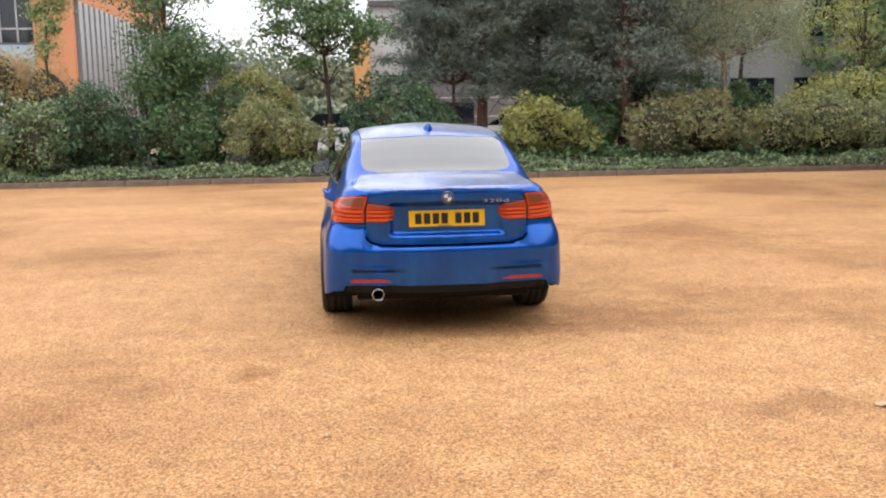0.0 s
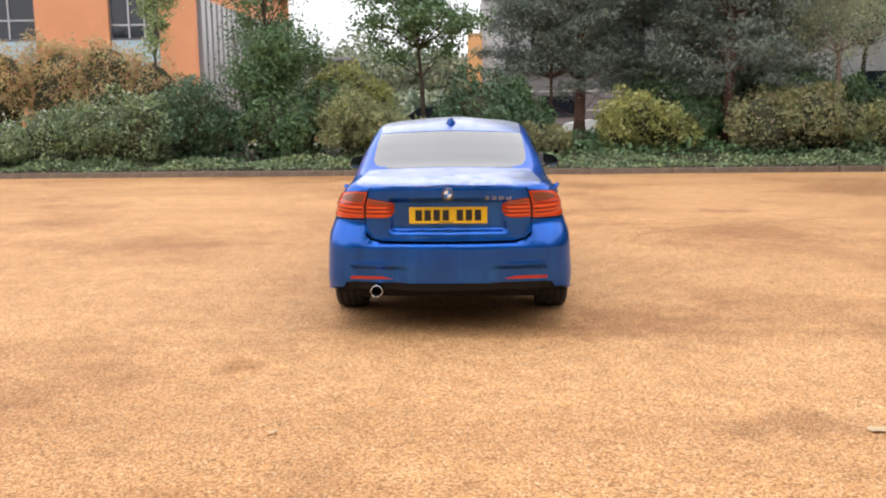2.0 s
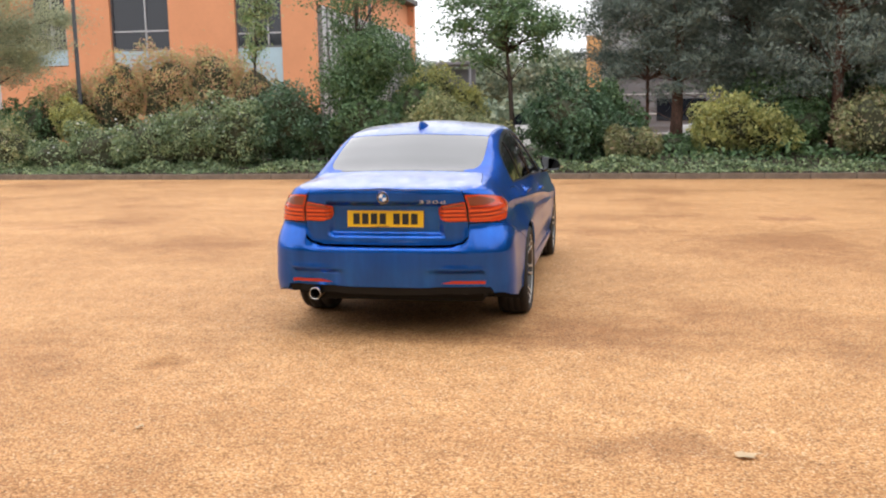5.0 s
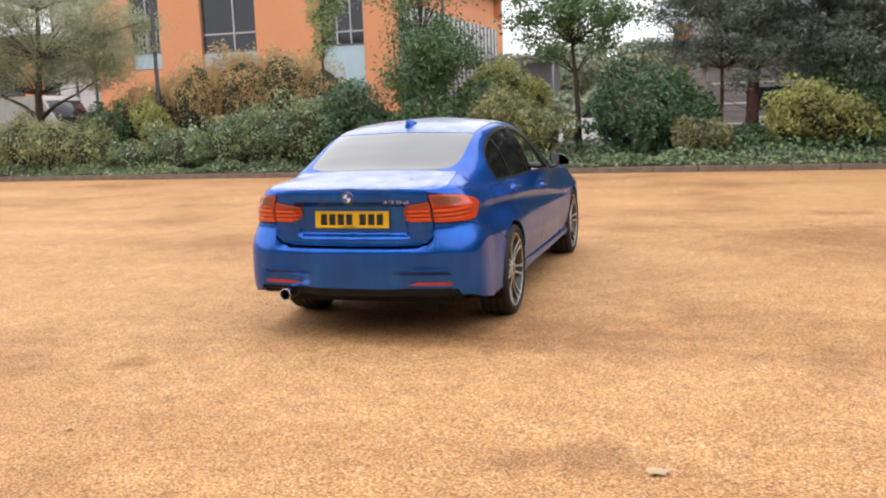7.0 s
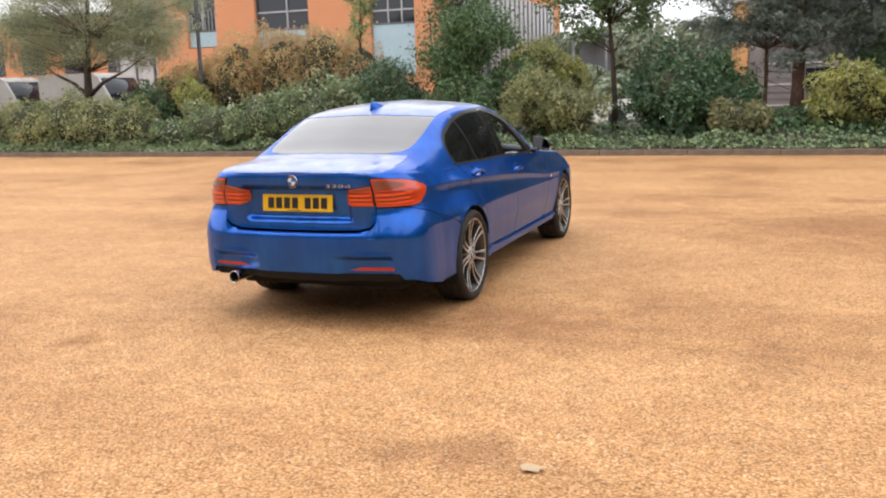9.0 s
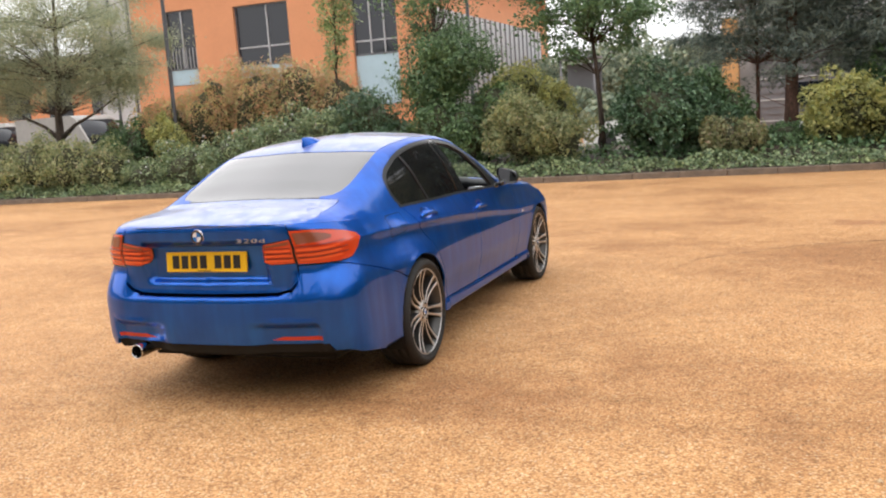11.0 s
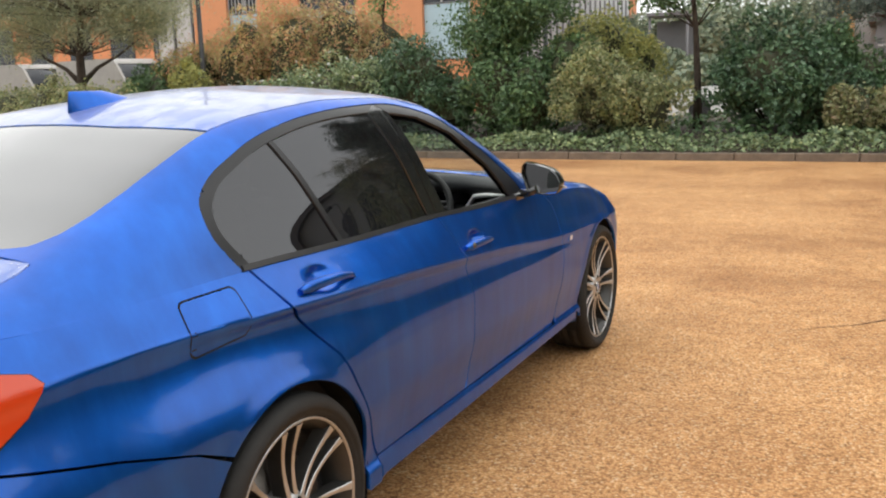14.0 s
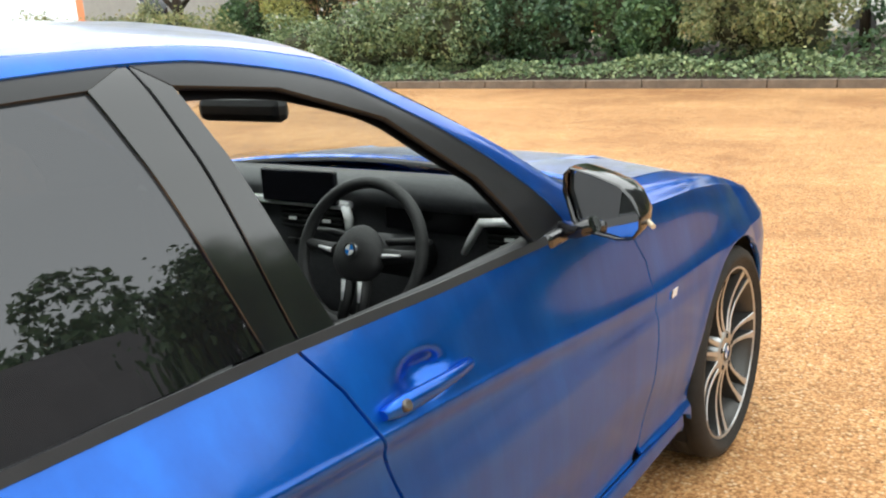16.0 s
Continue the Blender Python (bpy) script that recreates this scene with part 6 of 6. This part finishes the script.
# wheels
def lathe(profile, sides=56):
    """Turns (x, r) points about the x axis."""
    bm = bmesh.new()
    rings = [[bm.verts.new((px, r * math.cos(2 * math.pi * k / sides), r * math.sin(2 * math.pi * k / sides))) for k in range(sides)] for px, r in profile]
    for a, b in zip(rings, rings[1:]):
        for k in range(sides):
            bm.faces.new((a[k], a[(k + 1) % sides], b[(k + 1) % sides], b[k])).smooth = True
    bmesh.ops.recalc_face_normals(bm, faces=bm.faces[:])
    return bm


turn_y = Matrix.Translation((-0.482, 0, 0.296)) @ Matrix.Rotation(radians(90), 4, "Z")
part("exhaust_tip", lathe([(0.45, 0.036), (0.06, 0.037), (-0.028, 0.0415), (-0.033, 0.0405), (-0.034, 0.038), (-0.030, 0.0355), (-0.015, 0.035)], 32), CHROME, car, "round chrome exhaust tailpipe", at=turn_y)
part("exhaust_bore", lathe([(-0.014, 0.0352), (0.10, 0.0345), (0.102, 0.001)], 32), DARKBAY, car, at=turn_y)

tyre_me = lathe([(-0.095, 0.269), (-0.112, 0.285), (-0.115, 0.302), (-0.106, 0.322), (-0.09, 0.330), (-0.05, 0.3325), (-0.048, 0.327), (-0.040, 0.327), (-0.038, 0.333), (0.0, 0.3335), (0.002, 0.327), (0.010, 0.327), (0.012, 0.333), (0.05, 0.3325), (0.052, 0.327), (0.06, 0.327), (0.062, 0.332), (0.09, 0.330), (0.106, 0.322), (0.1155, 0.304), (0.1165, 0.292), (0.114, 0.290), (0.112, 0.281), (0.103, 0.269), (0.098, 0.266)])
rim_me = lathe([(-0.10, 0.266), (-0.095, 0.243), (0.02, 0.233), (0.085, 0.247), (0.092, 0.256), (0.100, 0.261), (0.1025, 0.266), (0.099, 0.270), (0.09, 0.270)])


def spoke_mesh(sign):
    """One arm of a twin spoke, bright face and dark flanks, along +z."""
    bm = bmesh.new()
    rows = []
    for k in range(8):
        t = k / 7
        r = 0.052 + 0.202 * t
        off = sign * (0.0140 + 0.019 * t ** 1.3)
        wd = 0.0095 - 0.0028 * math.sin(math.pi * t) + 0.003 * max(0, t - 0.85) / 0.15
        x = 0.086 + 0.016 * t - 0.016 * math.sin(math.pi * t)
        rows.append([bm.verts.new(p) for p in ((x, off - wd, r), (x, off + wd, r), (x - 0.045, off + wd * 1.25, r), (x - 0.045, off - wd * 1.25, r))])
    for a, b in zip(rows, rows[1:]):
        for j in range(4):
            f = bm.faces.new((a[j], a[(j + 1) % 4], b[(j + 1) % 4], b[j]))
            f.material_index = 0 if j == 0 else 1
    bm.faces.new(rows[0][::-1])
    bm.faces.new(rows[-1])
    bmesh.ops.recalc_face_normals(bm, faces=bm.faces[:])
    bmesh.ops.bevel(bm, geom=[e for e in bm.edges if abs(e.verts[0].co.x - e.verts[1].co.x) < 0.012 and abs(e.verts[0].co.z - e.verts[1].co.z) > 0.01 and min(v.co.x for v in e.verts) > 0.06], offset=0.002, segments=1, affect="EDGES")
    me = bpy.data.meshes.new("spoke")
    bm.to_mesh(me)
    bm.free()
    me.materials.append(ALLOY)
    me.materials.append(ALLOY_DARK)
    return me


spoke_l, spoke_r = spoke_mesh(-1), spoke_mesh(1)


def wheel(y, side, turn):
    base_m = Matrix.Translation((0.765, y, 0.331 - LIFT)) if side > 0 else Matrix.Translation((-0.765, y, 0.331 - LIFT)) @ Matrix.Rotation(math.pi, 4, "Z")
    w = part("wheel", rim_me.copy(), ALLOY_DARK, car, "alloy wheel with seven twin spokes", at=base_m)
    part("tyre", tyre_me.copy(), RUBBER, w, "black low-profile tyre")
    for k in range(7):
        for me in (spoke_l, spoke_r):
            part("spoke", me, None, w, at=Matrix.Rotation(turn + 2 * math.pi * k / 7, 4, "X"))
    part("wheel_hub", lathe([(0.02, 0.075), (0.075, 0.072), (0.088, 0.062), (0.090, 0.036), (0.084, 0.033), (0.084, 0.0005)], 40), ALLOY, w)
    for k in range(5):
        a = 2 * math.pi * k / 5 + turn
        part("wheel_bolt", tube_rings([(0.07, 0.052 * math.cos(a), 0.052 * math.sin(a)), (0.0915, 0.052 * math.cos(a), 0.052 * math.sin(a))], [0.009, 0.008], 8), DARKBAY, w)
    part("rim_edge", lathe([(0.094, 0.2595), (0.1035, 0.2615), (0.1045, 0.2655), (0.1025, 0.2695), (0.0945, 0.2695)]), ALLOY, w)
    roundel(0.032, w, Matrix.Translation((0.087, 0, 0)) @ Matrix.Rotation(radians(90), 4, "Y"), "centre_cap")
    part("brake_disc", lathe([(0.0, 0.165), (0.022, 0.165), (0.022, 0.07), (0.03, 0.065), (0.03, 0.02)], 40), STEEL, w)
    part("brake_caliper", box((-0.03, 0.09, -0.07), (0.05, 0.17, 0.07), 0.015), PLASTIC, w)


bm_t, bm_r = tyre_me, rim_me
tyre_me, rim_me = bpy.data.meshes.new("tyre"), bpy.data.meshes.new("rim")
bm_t.to_mesh(tyre_me), bm_r.to_mesh(rim_me)
for sgn in (1, -1):
    wheel(HUB_Y[0], sgn, radians(2))
    wheel(HUB_Y[1], sgn, radians(14))

# door mirrors
for s in (1, -1):
    bm = bmesh.new()
    face = [(0.822, 1.012), (0.825, 1.048), (0.84, 1.061), (0.90, 1.052), (0.962, 1.038), (0.992, 1.018), (1.012, 0.985), (1.012, 0.958), (0.995, 0.935), (0.96, 0.928), (0.875, 0.932), (0.845, 0.950)]
    cx, cz = 0.915, 0.995
    face = [(a - 0.012, b) for a, b in face]
    rows = []
    for dy, k in ((0.0, 0.93), (-0.012, 0.975), (0.0, 1.0), (0.03, 1.0), (0.07, 0.93), (0.10, 0.76), (0.118, 0.45)):
        rows.append([bm.verts.new((s * (cx + (a - cx) * k), 2.855 + dy - 0.30 * (a - 0.82), cz + (b - cz) * k)) for a, b in face])
    for a, b in zip(rows, rows[1:]):
        for j in range(12):
            bm.faces.new((a[j], a[(j + 1) % 12], b[(j + 1) % 12], b[j])).smooth = True
    bm.faces.new(rows[-1])
    bmesh.ops.recalc_face_normals(bm, faces=bm.faces[:])
    mir = part("door_mirror", bm, GLOSS, car, "gloss black door mirror housing")
    bm = bmesh.new()
    vs = [bm.verts.new((s * (cx + (a - cx) * 0.925), 2.859 - 0.30 * (a - 0.82), cz + (b - cz) * 0.925)) for a, b in face]
    f = bm.faces.new(vs)
    ext = bmesh.ops.extrude_face_region(bm, geom=[f])
    bmesh.ops.translate(bm, vec=(0, 0.006, 0), verts=[v for v in ext["geom"] if isinstance(v, bmesh.types.BMVert)])
    bmesh.ops.recalc_face_normals(bm, faces=bm.faces[:])
    part("mirror_glass", bm, MIRROR, mir, "reflecting mirror glass")
    part("mirror_arm", tube_rings([(s * 0.79, 2.86, 0.925), (s * 0.84, 2.85, 0.93), (s * 0.885, 2.84, 0.95)], [0.020, 0.018, 0.018], 10), GLOSS, mir)
    part("mirror_foot", box((min(s * 0.775, s * 0.822), 2.77, 0.905), (max(s * 0.775, s * 0.822), 2.89, 0.935), 0.01), GLOSS, mir)
    part("indicator", tube_rings([(s * 0.93, 2.90, 0.972), (s * 0.985, 2.855, 0.966), (s * 1.019, 2.812, 0.962)], [0.003, 0.006, 0.005], 8), AMBER, mir, "pale side indicator strip")

# ---- cabin ----
part("cabin_floor", box((-0.78, 1.02, 0.275), (0.78, 3.25, 0.32), 0.01), LEATHER, car)
part("bulkhead", box((-0.74, 3.16, 0.3), (0.74, 3.28, 0.86), 0.02), DARKBAY, car)
part("rear_shelf", box((-0.62, 0.62, 0.90), (0.62, 1.15, 0.955), 0.02), DASH, car)
part("rear_seat", box((-0.62, 1.10, 0.32), (0.62, 1.34, 0.99), 0.06), LEATHER, car, "black leather rear bench backrest")
for s in (1, -1):
    part("door_card", box((min(s * 0.735, s * 0.775), 1.12, 0.30), (max(s * 0.735, s * 0.775), 3.14, 0.925), 0.015), LEATHER, car)
    part("door_top", tube_rings([(s * 0.765, 2.06, 0.925), (s * 0.775, 2.5, 0.912), (s * 0.77, 2.9, 0.903)], [0.022, 0.024, 0.022], 8), DASH, car)
    part("door_reveal", box((min(s * 0.70, s * 0.79), 2.02, 0.90), (max(s * 0.70, s * 0.79), 2.14, 0.95), 0.01), TRIM, car)
    # seats
    seat = part("front_seat", box((s * 0.37 - 0.25, 1.98, 0.32), (s * 0.37 + 0.25, 2.46, 0.55), 0.06), LEATHER, car, "black leather front seat")
    bm = bmesh.new()
    rings = []
    for k in range(8):
        t = k / 7
        y0, z0 = 2.04 - 0.24 * t, 0.5 + 0.52 * t
        w = 0.25 - 0.05 * t ** 3
        rings.append([bm.verts.new((s * 0.37 + w * math.copysign(abs(math.cos(a)) ** 0.5, math.cos(a)), y0 + 0.075 * math.copysign(abs(math.sin(a)) ** 0.6, math.sin(a)), z0)) for a in [2 * math.pi * j / 20 for j in range(20)]])
    for a, b in zip(rings, rings[1:]):
        for j in range(20):
            bm.faces.new((a[j], a[(j + 1) % 20], b[(j + 1) % 20], b[j])).smooth = True
    bm.faces.new(rings[-1])
    part("backrest", bm, LEATHER, seat)
    part("headrest", box((s * 0.37 - 0.13, 1.72, 1.06), (s * 0.37 + 0.13, 1.82, 1.20), 0.04), LEATHER, seat)

# headlining and inner pillar covers
panel("headlining", UPPER, fine([(1.3, 4.0), (1.3, 1.75), (2.4, 1.75), (2.47, 2.6), (2.47, 4.0)], 0.06), HEADLINING, car, "RL", "", 0.05, 0.12, -0.035, 0)
for s in "RL":
    panel("pillar_cover", UPPER, fine([uw(2.08, 1.30), uw(2.27, 1.278), uw(2.47, 1.204), uw(2.65, 1.073), uw(2.75, 0.94), (3.1, 0.2), (3.12, 1.95), (2.55, 1.95), (2.1, 1.95)], 0.05), TRIM, car, s, "", 0.03, 0.08, -0.028, 0.0)
    panel("pillar_cover", UPPER, fine([uw(2.00, 0.94), uw(1.92, 1.31), uw(2.06, 1.31), uw(2.15, 0.94)], 0.05), TRIM, car, s, "", 0.03, 0.08, -0.03, 0.0)

# dashboard: one long soft moulding with a hood over the dials
bm = bmesh.new()
rings = []
for k in range(33):
    x = -0.73 + 1.46 * k / 32
    hood = 0.028 * math.exp(-((x - 0.37) / 0.17) ** 4)
    edge = 0.02 * (abs(x) / 0.73) ** 4
    prof = [(3.22, 0.93 - edge), (3.13, 0.968 - edge), (3.05, 0.970 - edge + hood * 0.6), (2.985 - 1.8 * hood, 0.955 - edge + hood), (2.975 - 1.8 * hood, 0.93 - edge), (3.0, 0.90), (3.005, 0.84), (3.0, 0.74), (3.02, 0.62), (3.05, 0.45), (3.20, 0.42)]
    rings.append([bm.verts.new((x, y, z)) for y, z in prof])
for a, b in zip(rings, rings[1:]):
    for j in range(10):
        bm.faces.new((a[j], a[j + 1], b[j + 1], b[j])).smooth = True
bm.faces.new(rings[0])
bm.faces.new(rings[-1][::-1])
bmesh.ops.recalc_face_normals(bm, faces=bm.faces[:])
dash = part("dashboard", bm, DASH, car, "dark grey soft-touch dashboard")
part("display_screen", box((-0.150, 2.952, 0.905), (0.112, 2.970, 0.996), 0.006), SCREEN, dash, "black unlit display screen")
part("dial_panel", box((0.24, 2.985, 0.85), (0.50, 2.998, 0.945), 0.006), SCREEN, dash, "black unlit dial panel")
part("silver_trim", box((-0.70, 2.965, 0.893), (0.135, 2.995, 0.914), 0.005), SILVER, dash, "brushed silver trim strip")


def vent(x0, x1, z0, z1, y):
    v = part("air_vent", box((x0, y, z0), (x1, y + 0.03, z1), 0.004), DARKBAY, dash, "black air vent with slats")
    for k in range(4):
        zz = z0 + (z1 - z0) * (k + 0.7) / 4.4
        part("vent_slat", box((x0 + 0.006, y - 0.012, zz - 0.003), (x1 - 0.006, y - 0.001, zz + 0.003)), PLASTIC, v)
    part("vent_tab", box(((x0 + x1) / 2 - 0.012, y - 0.018, (z0 + z1) / 2 - 0.004), ((x0 + x1) / 2 + 0.012, y - 0.012, (z0 + z1) / 2 + 0.004)), SILVER, v)
    return v


vent(-0.12, -0.01, 0.825, 0.889, 2.988)
vent(0.0, 0.11, 0.825, 0.889, 2.988)
vent(0.54, 0.68, 0.825, 0.889, 2.988)
vent(-0.68, -0.54, 0.825, 0.889, 2.988)
part("silver_trim", tube_rings([(0.122, 2.975, 0.903), (0.134, 2.972, 0.87), (0.126, 2.975, 0.82)], [0.013, 0.013, 0.008], 8), SILVER, dash, "brushed silver trim strip")
part("silver_trim", tube_rings([(0.482, 2.975, 0.812), (0.508, 2.968, 0.85), (0.540, 2.966, 0.894), (0.60, 2.968, 0.899), (0.70, 2.972, 0.895)], [0.008, 0.011, 0.012, 0.011, 0.010], 8), SILVER, dash, "brushed silver trim strip")
part("centre_console", box((-0.14, 2.45, 0.32), (0.14, 2.97, 0.62), 0.03), DASH, car)
for k in range(6):
    part("button_row", box((-0.11 + k * 0.037, 2.988, 0.775), (-0.08 + k * 0.037, 3.0, 0.795), 0.003), PLASTIC, dash)

# steering wheel
sw = Matrix.Translation((0.352, 2.745, 0.858)) @ Matrix.Rotation(radians(68), 4, "X")
ring_pts = [(0.168 * math.cos(2 * math.pi * k / 48), 0.165 * math.sin(2 * math.pi * k / 48), 0) for k in range(49)]
steer = part("steering_wheel", tube_rings(ring_pts, [0.0145] * 49, 12, cap=False), LEATHER, car, "black leather three-spoke steering wheel", at=sw)
bm = bmesh.new()
bmesh.ops.create_uvsphere(bm, u_segments=24, v_segments=12, radius=1)
for v in bm.verts:
    v.co = (v.co.x * 0.070 * (1 - 0.15 * v.co.y), v.co.y * 0.066, v.co.z * 0.034 + 0.004)
for f in bm.faces:
    f.smooth = True
part("airbag_cover", bm, LEATHER, steer)
for a, b in (((-0.07, 0.0), (-0.163, 0.012)), ((0.07, 0.0), (0.163, 0.012)), ((-0.022, -0.06), (-0.026, -0.16)), ((0.022, -0.06), (0.026, -0.16))):
    part("wheel_spoke", tube_rings([(*a, 0), ((a[0] + b[0]) / 2, (a[1] + b[1]) / 2, -0.006), (*b, 0)], [0.019, 0.014, 0.012], 8), LEATHER, steer)
    part("spoke_trim", tube_rings([(a[0] * 1.05, a[1] * 1.05, 0.017), ((a[0] + b[0]) / 2, (a[1] + b[1]) / 2, 0.011)], [0.006, 0.003], 6), SILVER, steer)
roundel(0.019, steer, Matrix.Translation((0, 0.004, 0.039)))
part("steering_column", tube_rings([(0.352, 2.76, 0.862), (0.352, 2.97, 0.79)], [0.045, 0.055], 12), PLASTIC, car)
for s in (1, -1):
    part("column_stalk", tube_rings([(0.352, 2.80, 0.87), (0.352 + s * 0.12, 2.80, 0.885), (0.352 + s * 0.165, 2.79, 0.89)], [0.008, 0.009, 0.006], 8), PLASTIC, car)

# inner mirror
part("inner_mirror", box((0.005, 2.625, 1.168), (0.262, 2.665, 1.222), 0.018), PLASTIC, car, "black frameless inner mirror")
part("mirror_stem", tube_rings([(0.13, 2.655, 1.20), (0.09, 2.70, 1.25), (0.05, 2.73, 1.27)], [0.018, 0.016, 0.022], 8), PLASTIC, car)

# ---- kerb stones, one by one ----
stone = box((-0.452, 0, -0.1), (0.452, 0.125, 0.125), 0.012)
first = part("kerb_stone", stone, KERB, kerb, at=Matrix.Translation((-26, KERB_Y, 0)))
for k in range(1, 52):
    o = first.copy()
    o.location = (-26 + k * 0.915, KERB_Y + rng.uniform(-0.004, 0.004), rng.uniform(-0.004, 0.004))
    scene.collection.objects.link(o)
